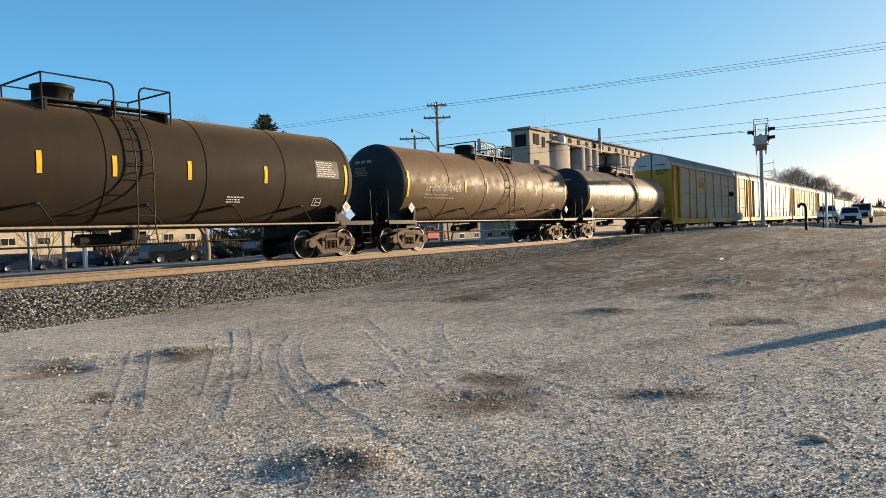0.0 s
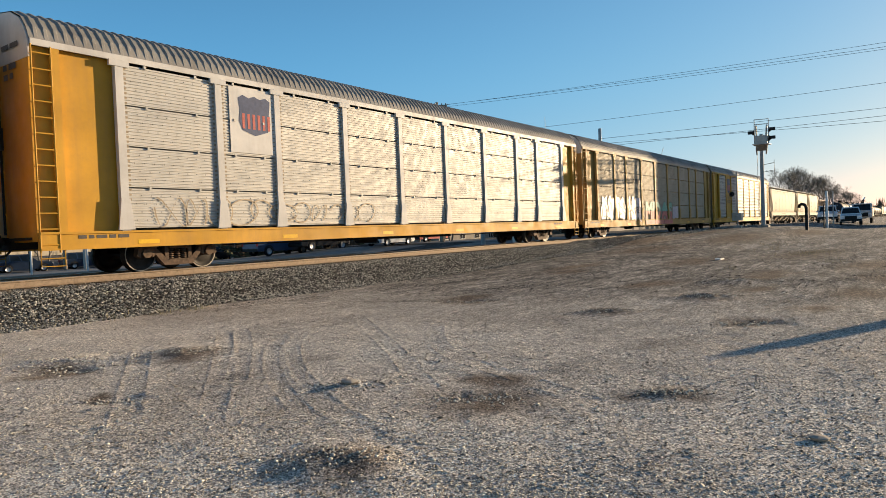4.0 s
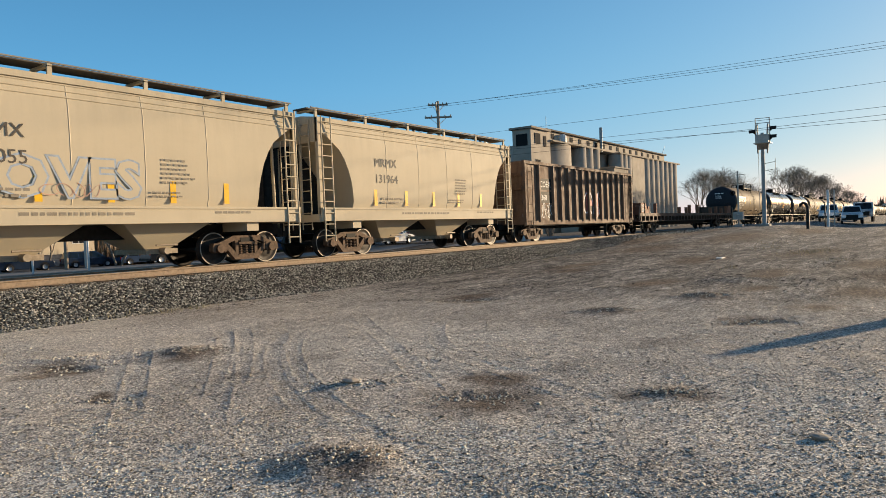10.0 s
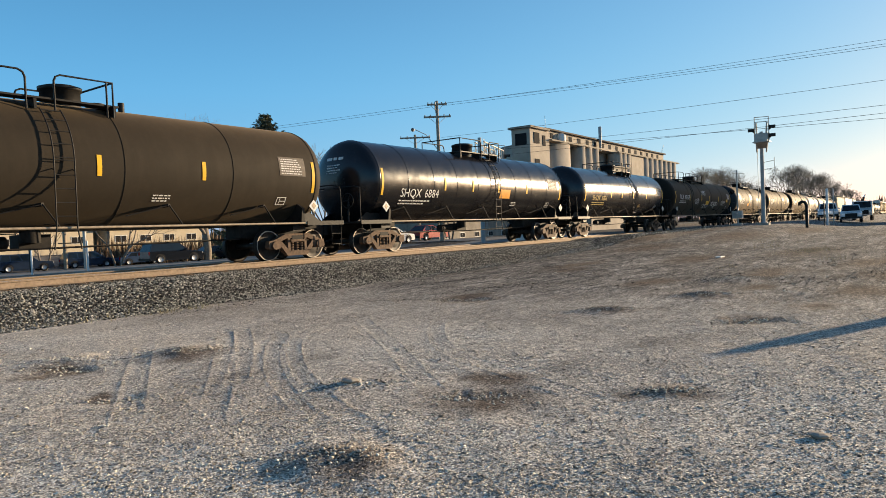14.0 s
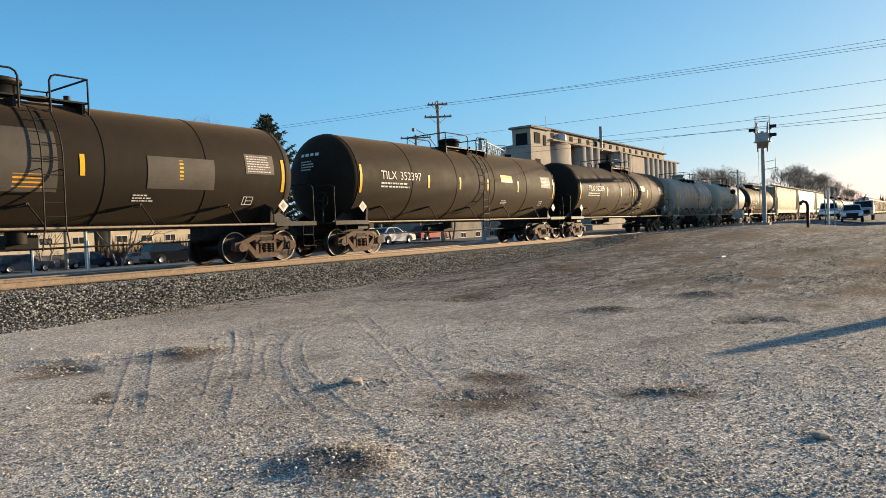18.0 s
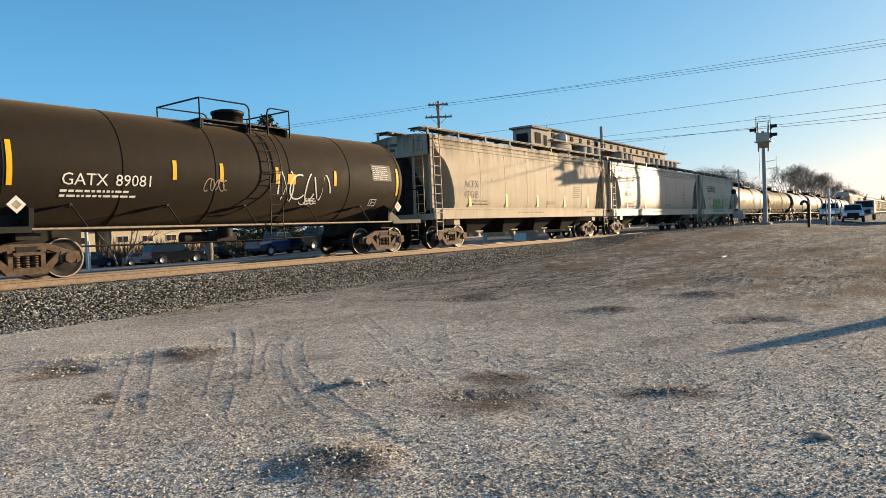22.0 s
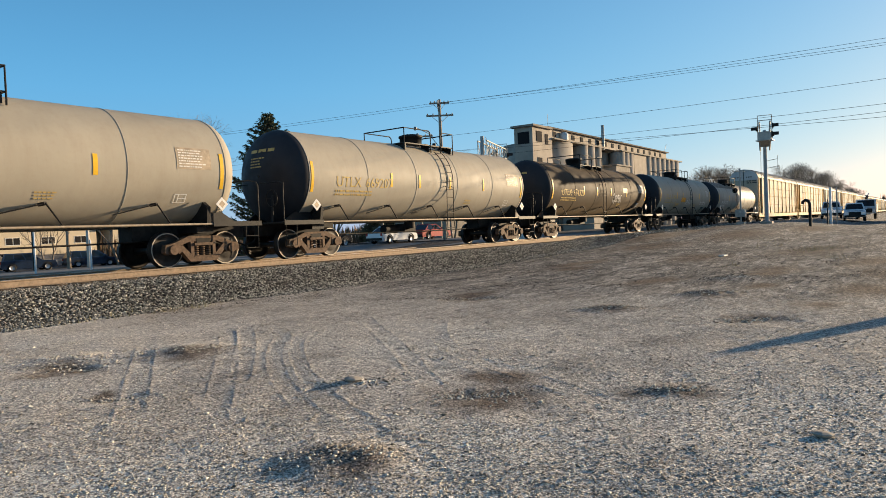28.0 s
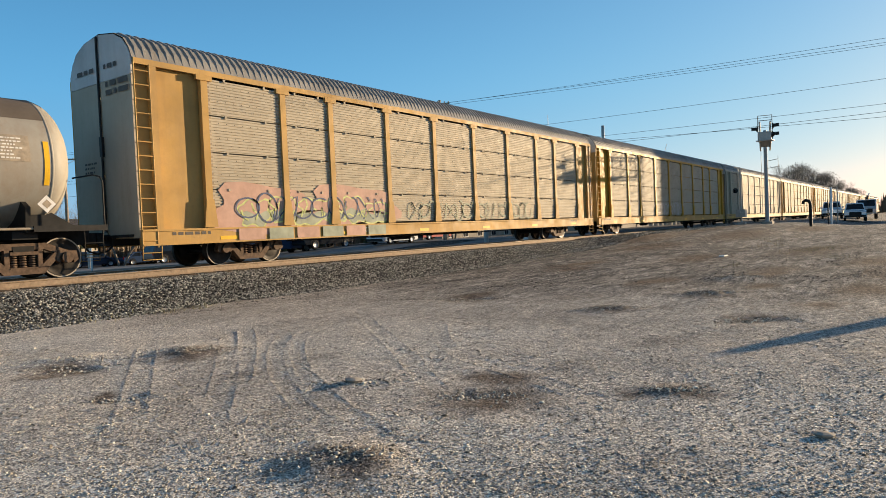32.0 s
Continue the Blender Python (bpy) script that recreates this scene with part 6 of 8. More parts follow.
    hopper(*span(23), SMOKE, "light grey covered hopper wagon", 4, [("CUBX", -7.2, 2.9, 0.32, INK), ("68515", -7.2, 2.4, 0.32, INK)], seed=23, center_flow=True)
    mora = hopper(*span(24), BEIGE, "short beige covered hopper wagon with green graffiti", 2, [("NS", -3.5, 2.75, 0.26, INK), ("294292", -3.5, 2.35, 0.26, INK)], seed=24, curved=False,
           extras=[("bars", INK, [(-3.7, -2.4, 3.05 + 0.14 * k, 3.13 + 0.14 * k) for k in range(4)] + [(-2.35, -2.2, 3.05, 3.55), (-1.90, -1.75, 3.05, 3.55), (-2.2, -2.1, 3.35, 3.55), (-2.1, -2.0, 3.22, 3.42), (-2.0, -1.9, 3.05, 3.28), (-1.65, -1.15, 3.05, 3.16), (-1.65, -1.15, 3.25, 3.35), (-1.65, -1.15, 3.44, 3.55), (-1.65, -1.5, 3.35, 3.44), (-1.3, -1.15, 3.16, 3.25)]),
                   ("scrawl", INK, (2.2, 1.85, 1.6, 0.8, 9, 31, 0.022)), ("scrawl", INK, (2.4, 1.7, 1.2, 0.4, 6, 33, 0.02))])
    tag_word(mora, -1.5, "MORA", -1.75, 2.1, 1.62, 2.45, GREEN, MOSS, None, 0.07)
    part("graffiti", on_side(rects([(-1.9 + 0.8 * k, -1.14 + 0.8 * k, 1.30, 1.56) for k in range(5)]), -1.52, 0, 0, 0.010), SEA, mora, "blue-green spray paint over the sill")
    tank_car(*span(25), TANK_GREY, "dusty grey tank car with amber lettering", "UTLX 672406", seed=25, **amber_on)
    tank_car(*span(26), TANK_DARK, "brown tank car with a worn silvery flank", "", AMBER, seed=26, end_mat=END_SHADED)
    tank_car(*span(27), TANK_GREY, "dusty grey tank car with amber lettering", "UTLX 670783", seed=27, end_mat=END_SHADED, **amber_on)
    tank_car(*span(28), TANK_GREY, "dusty grey tank car with amber lettering", "UTLX 669207", seed=28, end_mat=END_SHADED, **amber_on)
    tank_car(*span(29), TANK_BLACK, "dark brown-black tank car with amber lettering", "UTLX 674320", seed=29, crown=-1.3, climb=0.65, end_mat=END_SHADED, extras=[("scrawl", WHITE, (1.2, -0.75, 1.4, 0.6, 8, 4)), ("bars", PALE_STEEL, (2.8, 3.5, -0.1, 0.2)), ("word", AMBER, ("THE TANK CAR PEOPLE", -5.9, -0.22, 0.10))], **amber_on)
    tank_car(*span(30), TANK_GREY, "dusty grey tank car with amber lettering and scrawls", "UTLX 674811", seed=30, end_mat=END_SHADED,
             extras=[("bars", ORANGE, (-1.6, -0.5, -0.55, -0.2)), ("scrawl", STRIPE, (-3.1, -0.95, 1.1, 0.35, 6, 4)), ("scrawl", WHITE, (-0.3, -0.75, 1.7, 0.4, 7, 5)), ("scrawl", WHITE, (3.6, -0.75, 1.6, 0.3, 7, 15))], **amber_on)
    tank_car(*span(31), TANK_TAUPE, "taupe-brown tank car with raised bands", "SHQX 6783", WHITE, drop=0.60, crown=-0.2, climb=-1.1, rails=((-3.3, -1.4), (-0.8, 0.6)), seed=31, rings=9, bare=True, size=0.34, end_mat=END_SHADED, extras=[("crown_paint", TOP_BROWN, ()), ("bars", PANEL_GREY, (-0.2, 1.3, -1.0, -0.55)), ("bars", PALE_STEEL, (-0.05, 0.75, -0.9, -0.65))])
    for i in range(32, len(K) - 1):
        autorack(*span(i), GALV, (OCHRE, YELLOW, GALV)[(i - 32) % 3], OCHRE, ROOF_ZINC, "dusty galvanised autorack with ochre posts", END_BROWN if i % 2 == 0 and i > 32 else (GALV if i == 32 else OCHRE), seed=i + 40, art=art_lime if i == 32 else (art_plain if i % 2 else None))


END_BROWN = paint("dirty_brown_end_door", (0.23, 0.16, 0.105), (0.55, 0.52, 0.49), 0.75, 0.6)
TOP_BROWN = paint("sooty_taupe_top_paint", (0.15, 0.122, 0.096), (0.08, 0.06, 0.045), 0.4, 0.6, 0.0, 1.0, 0.15)
TANK_TAUPE = paint("dusty_taupe_tank_paint", (0.38, 0.35, 0.295), (0.22, 0.125, 0.07), 0.45, 0.55, 0.0, 1.0, 0.2, even=0.05)
build_train()


# ---- the crossing, the town behind, poles, wires, trees ----
CONCRETE = plain("weathered_concrete", (0.40, 0.35, 0.29), 0.9, 0, 0.18, 0.35)
CONCRETE_DARK = plain("stained_concrete", (0.30, 0.265, 0.22), 0.9, 0, 0.25, 0.5)
STEEL_GREY = plain("galvanised_mast_steel", (0.44, 0.42, 0.38), 0.55, 0.15, 0.15, 6)
POLE_WOOD = plain("grey_weathered_pole_wood", (0.33, 0.265, 0.20), 0.9, 0, 0.25, 4)
PALE_WOOD = plain("sun_bleached_pole_wood", (0.42, 0.34, 0.25), 0.9, 0, 0.2, 4)
WIRE = plain("black_cable", (0.03, 0.03, 0.032), 0.6, 0, 0.1)
BARK = plain("grey_brown_bark", (0.22, 0.185, 0.15), 0.9, 0, 0.3, 6)
TWIG = plain("pale_bare_twigs", (0.19, 0.172, 0.15), 0.9, 0, 0.3, 3)
NEEDLE = plain("dark_spruce_needles", (0.115, 0.12, 0.07), 0.85, 0, 0.45, 1.2)
BRUSH = plain("dry_brown_brush", (0.16, 0.105, 0.065), 0.95, 0, 0.4, 2)
DARK_GLASS = plain("dark_opening", (0.018, 0.018, 0.02), 0.95, 0, 0.1)
CREAM_WALL = plain("cream_stucco", (0.56, 0.48, 0.36), 0.9, 0, 0.08, 1)
ROOF_DARK = plain("dark_shingle_roof", (0.10, 0.085, 0.075), 0.9, 0, 0.25, 3)
WHITE_PAINT = plain("white_paint", (0.74, 0.73, 0.70), 0.5, 0, 0.06, 2)
ASPHALT = plain("worn_asphalt", (0.21, 0.20, 0.188), 0.9, 0, 0.25, 1.5)


def gz(x, y):
    return float(ground_z(x, y))


def crossing_cantilever(name, x, y, toward, reach, low, high, base):
    """A crossing signal: a mast with a braced arm over the road and flashing heads at the tip."""
    top = tagged(new(name), "grey steel crossing signal mast with a braced arm and flashers", "crossing signal")
    top.location = (x, y, base)
    tx, ty = toward
    z0, z1 = low - base, high - base
    part("footing", Shape().box(-0.4, 0.4, -0.4, 0.4, -0.5, 0.12), CONCRETE, top)
    part("mast", Shape().lathe([(0.12, 0.26), (0.16, 0.26), (0.16, 0.155), (z1 + 0.30, 0.12), (z1 + 0.30, 0)], 18, "z"), STEEL_GREY, top)
    nx, ny = -ty, tx
    for off in (-0.32, 0.32):
        for z in (z0, z1):
            part("arm_chord", Shape().cyl((off * nx, off * ny, z), (off * nx + tx * reach, off * ny + ty * reach, z), 0.055, 8), STEEL_GREY, top)
        n = 8
        for i in range(n + 1):
            a = reach * i / n
            px, py = off * nx + tx * a, off * ny + ty * a
            part("strut", Shape().cyl((px, py, z0), (px, py, z1), 0.03, 6), STEEL_GREY, top)
            if i < n:
                a2 = reach * (i + 1) / n
                part("brace", Shape().cyl((px, py, z0 if i % 2 else z1), (off * nx + tx * a2, off * ny + ty * a2, z1 if i % 2 else z0), 0.02, 6), STEEL_GREY, top)
    c = Shape()
    for i in range(14):
        a = reach * (0.35 + 0.65 * i / 13)
        c.tube([(-0.36 * nx + tx * a, -0.36 * ny + ty * a, z0 + 0.05), (0.36 * nx + tx * a, 0.36 * ny + ty * a, z0 + 0.05)], 0.05, 4)
    c.box(tx * reach - 0.4, tx * reach + 0.4, ty * reach - 0.5, ty * reach + 0.5, z0 - 0.05, z0 + 0.0)
    part("walkway", c, STEEL_GREY, top, "grated service walkway")
    tipx, tipy = tx * reach, ty * reach
    hoop = [(tipx + nx * a, tipy + ny * a, z) for a, z in ((-0.42, z0), (-0.42, z1 + 0.42), (0.42, z1 + 0.42), (0.42, z0))]
    part("hoop", Shape().tube(hoop, 0.035, 6).cyl((tipx - nx * 0.42, tipy - ny * 0.42, z1 + 0.1), (tipx + nx * 0.42, tipy + ny * 0.42, z1 + 0.1), 0.025, 5), STEEL_GREY, top, "square guard hoop at the tip")
    part("junction_box", Shape().box(tipx - 0.2, tipx + 0.2, tipy - 0.38, tipy + 0.38, z0, z0 + 0.55), STEEL_GREY, top)
    for s in (-1, 1):
        for zz in ((z1 - 0.30, z1 - 0.85) if s > 0 else (z1 - 0.45,)):
            out = math.degrees(math.atan2(s * ny, s * nx))
            at = pose(tx * reach + s * nx * 0.42, ty * reach + s * ny * 0.42, zz, 0, 0, out)
            head = part("flasher", Shape().lathe([(0, 0.0), (0, 0.20), (0.05, 0.20), (0.05, 0.13), (0.12, 0.13)], 14, "x"), BLACK, top, "black round flasher head", at=at)
            part("hood", Shape().lathe([(0.05, 0.15), (0.40, 0.15)], 12, "x", arc=(-20, 200)), BLACK, head)
    lad = Shape().ladder((-0.30 * nx, -0.30 * ny, 0.6), (-0.30 * nx, -0.30 * ny, z1 + 0.2), (0.38 * tx, 0.38 * ty, 0), 22, 0.016)
    part("ladder", lad, STEEL_GREY, top)
    return top


near = crossing_cantilever("crossing_signal", 55.9, 10.0, (-0.984, -0.179), 7.4, 6.35, 7.55, 0.86)
ant = Shape().cyl((-0.3, -0.9, 4.0), (-0.3, -0.9, 5.0), 0.015, 5).cyl((-0.3, -0.9, 4.2), (0, 0, 4.1), 0.02, 5).cyl((-0.3, -0.9, 4.75), (0, 0, 4.65), 0.02, 5)
part("antenna", ant, STEEL_GREY, near)
crossing_cantilever("crossing_signal", 39.9, 25.0, (0.95, 0.31), 6.2, 6.2, 7.4, gz(39.9, 25))


def flasher_post():
    t = tagged(new("crossing_flasher_post"), "grey crossing post with crossbuck arms and flashing lamps", "crossing signal")
    t.location = (56.7, 12.0, 0.84)
    part("pole", Shape().cyl((0, 0, 0), (0, 0, 4.35), 0.06, 10).box(-0.3, 0.3, -0.3, 0.3, -0.3, 0.18), STEEL_GREY, t)
    part("crossarm", Shape().cyl((-0.9, 0.3, 4.1), (0.9, -0.3, 4.1), 0.035, 6), STEEL_GREY, t)
    for s in (-1, 1):
        part("flasher", Shape().lathe([(-0.02, 0), (-0.02, 0.2), (0.05, 0.2), (0.05, 0.12), (0.38, 0.12)], 14, "x", (0, s * 0.38, 2.65)), BLACK, t, "black hooded flasher", at=pose(0, 0, 0, 0, 0, 180 if s < 0 else 0))
    part("gear_box", Shape().box(-0.3, 0.3, -0.35, 0.35, 0.55, 1.15).box(-0.7, 0.3, -0.06, 0.06, 0.9, 1.0), STEEL_GREY, t)


flasher_post()


def small_posts():
    for x, y, h, r, mat, label in ((67.0, 6.93, 3.15, 0.10, WHITE_PAINT, "white marker post"), (64.0, 6.85, 2.05, 0.05, BLACK, "thin dark steel post"), (71.0, 6.85, 3.3, 0.05, STEEL_GREY, "thin grey steel post")):
        tagged(part("marker_post", Shape().lathe([(-0.3, r), (h, r), (h + 0.03, r * 0.6), (h + 0.03, 0)], 10, "z"), mat, at=(x, y, gz(x, y))), label + " standing in gravel", "post")
    x, y = 55.15, 7.0
    v = Shape().tube([(0, 0, -0.3), (0, 0, 1.6), (0.02, 0.1, 1.83), (0.05, 0.3, 1.9), (0.08, 0.46, 1.8), (0.08, 0.48, 1.62)], 0.11, 10)
    tagged(part("vent_pipe", v, BLACK, at=(x, y, gz(x, y))), "dark bent steel vent pipe in the gravel", "pipe")
    for (px, py), h in (((15.2, 35.4), 2.1), ((17.3, 34.2), 1.6)):
        tagged(part("marker_post", Shape().lathe([(-0.3, 0.05), (h, 0.05), (h + 0.02, 0)], 10, "z"), WHITE_PAINT, at=(px, py, gz(px, py))), "white post beside the road", "post")
    # signal cabinet beyond the track
    c = tagged(new("relay_cabinet"), "white steel relay cabinet beside the track", "cabinet")
    c.location = (39.6, 21.6, gz(39.6, 21.6))
    part("body", Shape().box(-0.8, 0.8, -0.45, 0.45, 0.05, 1.25), WHITE_PAINT, c)
    part("roof", Shape().prism([(-0.52, 1.25), (0.52, 1.25), (0.5, 1.31), (0, 1.38), (-0.5, 1.31)], -0.88, 0.88, "x"), WHITE_PAINT, c)
    part("door", Shape().box(-0.7, -0.02, -0.475, -0.45, 0.12, 1.18), WHITE_PAINT, c)
    part("handle", Shape().box(-0.12, -0.08, -0.51, -0.475, 0.55, 0.72), BLACK, c)
    p = tagged(part("leaning_post", Shape().lathe([(-0.3, 0.20), (1.40, 0.17), (1.62, 0.10), (1.64, 0)], 9, "z"), POLE_WOOD, at=pose(16.6, -2.35, 0, 0, 2, 20)), "stout weathered wooden post", "post")
    s = Shape().prism([(-0.25, -0.1), (0.22, -0.12), (0.27, 0.03), (-0.05, 0.12), (-0.28, 0.06)], 0, 0.035, "z")
    tagged(part("flat_litter", s, WHITE_PAINT, at=(24.6, 5.84, gz(24.6, 5.84) + 0.02)), "crumpled pale litter on the gravel", "litter")
    for x, y, r in ((4.57, 4.38, 0.085), (4.77, 0.57, 0.07)):
        st = Shape().lathe([(0.0, r * 0.7), (0.02, r), (r * 0.35, r * 0.9), (r * 0.45, r * 0.5), (r * 0.5, 0)], 7, "z", smooth=False)
        tagged(part("pale_stone", st, CONCRETE, at=pose(x, y, float(relief(np.array([x]), np.array([y]))[0]), 4, 3, 30)), "smooth pale stone lying on gravel", "stone")


small_posts()


def utility_pole(x, y, h, arms, label, lean=(0, 0), turn=0.0, extra=""):
    base = gz(x, y)
    t = tagged(new("utility_pole"), label, "utility pole")
    t.matrix_basis = pose(x, y, base - 0.1, lean[0], lean[1], turn)
    part("pole", Shape().lathe([(-0.5, 0.19), (h * 0.5, 0.16), (h, 0.115), (h, 0)], 12, "z"), POLE_WOOD, t)
    for z, w, tilt in arms:
        a = part("crossarm", Shape().box(-0.06, 0.06, -w, w, z - 0.07, z + 0.07), POLE_WOOD, t)
        for s in (-1, -0.55, 0.55, 1):
            part("insulator", Shape().lathe([(z + 0.07, 0.03), (z + 0.12, 0.05), (z + 0.18, 0.045), (z + 0.21, 0)], 8, "z", (0, s * (w - 0.1), 0)), CONCRETE_DARK, a)
        part("brace", Shape().cyl((0.07, -w * 0.6, z - 0.05), (0.07, 0, z - 0.65), 0.02, 5).cyl((0.07, w * 0.6, z - 0.05), (0.07, 0, z - 0.65), 0.02, 5), STEEL_GREY, t)
    if "lamp" in extra:
        part("lamp_arm", Shape().tube([(0, 0.1, h * 0.66), (-0.4, 1.0, h * 0.76), (-0.8, 1.9, h * 0.795)], 0.03, 6), STEEL_GREY, t)
        part("lamp_head", Shape().lathe([(-0.35, 0.05), (-0.2, 0.13), (0.15, 0.16), (0.3, 0.05)], 10, "x", (-0.85, 2.1, h * 0.795)), STEEL_GREY, t)
    if "star" in extra:
        a = part("crossarm", Shape().box(-0.8, 0.8, 0.10, 0.20, h - 0.50, h - 0.38), PALE_WOOD, t)
        for x in (-0.72, -0.4, 0.4, 0.72):
            part("insulator", Shape().lathe([(h - 0.38, 0.04), (h - 0.30, 0.075), (h - 0.20, 0.06), (h - 0.17, 0)], 8, "z", (x, 0.15, 0)), WHITE_PAINT, a)
        part("brace", Shape().cyl((-0.6, 0.15, h - 0.4), (0, 0.12, h - 1.0), 0.03, 5).cyl((0.6, 0.15, h - 0.4), (0, 0.12, h - 1.0), 0.03, 5), PALE_WOOD, t)
    if "can" in extra:
        part("transformer", Shape().lathe([(0, 0.0), (0, 0.22), (0.75, 0.22), (0.8, 0)], 12, "z", (0, 0.4, h - 2.2)), STEEL_GREY, t)
    return t


utility_pole(47.2, 33.7, 12.05, [(10.7, 1.15, 0), (11.75, 0.85, 0)], "tall weathered wooden pole with two crossarms", (0, 0), 35, "lamp star")
utility_pole(53.2, 40.8, 10.6, [(10.3, 1.5, 0), (8.3, 1.4, 0)], "wooden utility pole with double crossarms", (0, 2), 35)
utility_pole(57.8, 49.8, 10.2, [(10.0, 1.5, 0), (7.6, 1.5, 0)], "wooden utility pole with double crossarms", (0, 0), 33)
utility_pole(33.4, 70.4, 11.8, [(11.3, 1.6, 0)], "wooden utility pole with a grey transformer", (0, 3), 62, "can")


def street_lamp(x, y, h):
    t = tagged(new("street_lamp"), "pale steel street lamp with a raised bent arm", "street lamp")
    t.matrix_basis = pose(x, y, gz(x, y), 0, 0, 0)
    part("mast", Shape().lathe([(0, 0.14), (h * 0.8, 0.09), (h * 0.8, 0)], 12, "z"), STEEL_GREY, t)
    part("arm", Shape().tube([(0.05, -0.05, h * 0.74), (0.35, -0.3, h * 0.84), (0.85, -0.7, h * 0.985), (1.2, -0.95, h)], 0.05, 8), STEEL_GREY, t)
    part("lamp_head", Shape().lathe([(-0.42, 0.04), (-0.25, 0.12), (0.1, 0.15), (0.36, 0.10), (0.42, 0)], 10, "x", (1.45, -1.15, h)), WHITE_PAINT, t)


street_lamp(26.4, 52.5, 10.2)


def wire(a, b, sag, r=0.011):
    a, b = Vector(a), Vector(b)
    pts = []
    for i in range(15):
        k = i / 14
        p = a.lerp(b, k)
        p.z -= sag * 4 * k * (1 - k)
        pts.append(p)
    tagged(part("overhead_wire", Shape().tube(pts, r, 5), WIRE), "black overhead cable strung between poles", "cable", "overhead cables")


WIRES = [((47.9, 33.3, 12.27), (49.2, -6.6, 11.69)),
         ((47.2, 33.3, 12.15), (49.2, -6.6, 11.36)),
         ((47.6, 33.6, 12.05), (49.2, -6.6, 11.23)),
         ((47.2, 34.2, 12.22), (33.4, 70.8, 10.75)),
         ((47.2, 34.3, 12.02), (33.8, 70.3, 10.61)),
         ((33.4, 70.8, 10.75), (22.2, 98.5, 9.61)),
         ((58.2, 49.7, 9.72), (40.9, -5.4, 6.75)),
         ((58.2, 49.7, 8.83), (40.9, -5.4, 6.40)),
         ((53.6, 40.7, 9.03), (40.8, -5.4, 5.93)),
         ((47.5, 33.6, 9.35), (46.4, -6.2, 8.96)),
         ((58.2, 49.7, 9.72), (17.7, 78.9, 6.36)),
         ((58.2, 49.7, 8.51), (17.6, 78.9, 5.12)),
         ((53.6, 40.7, 9.64), (24.0, 87.2, 7.38)),
         ((33.3, 70.9, 8.66), (20.6, 74.8, 6.47))]
for a, b in WIRES:
    wire(a, b, 0.15)


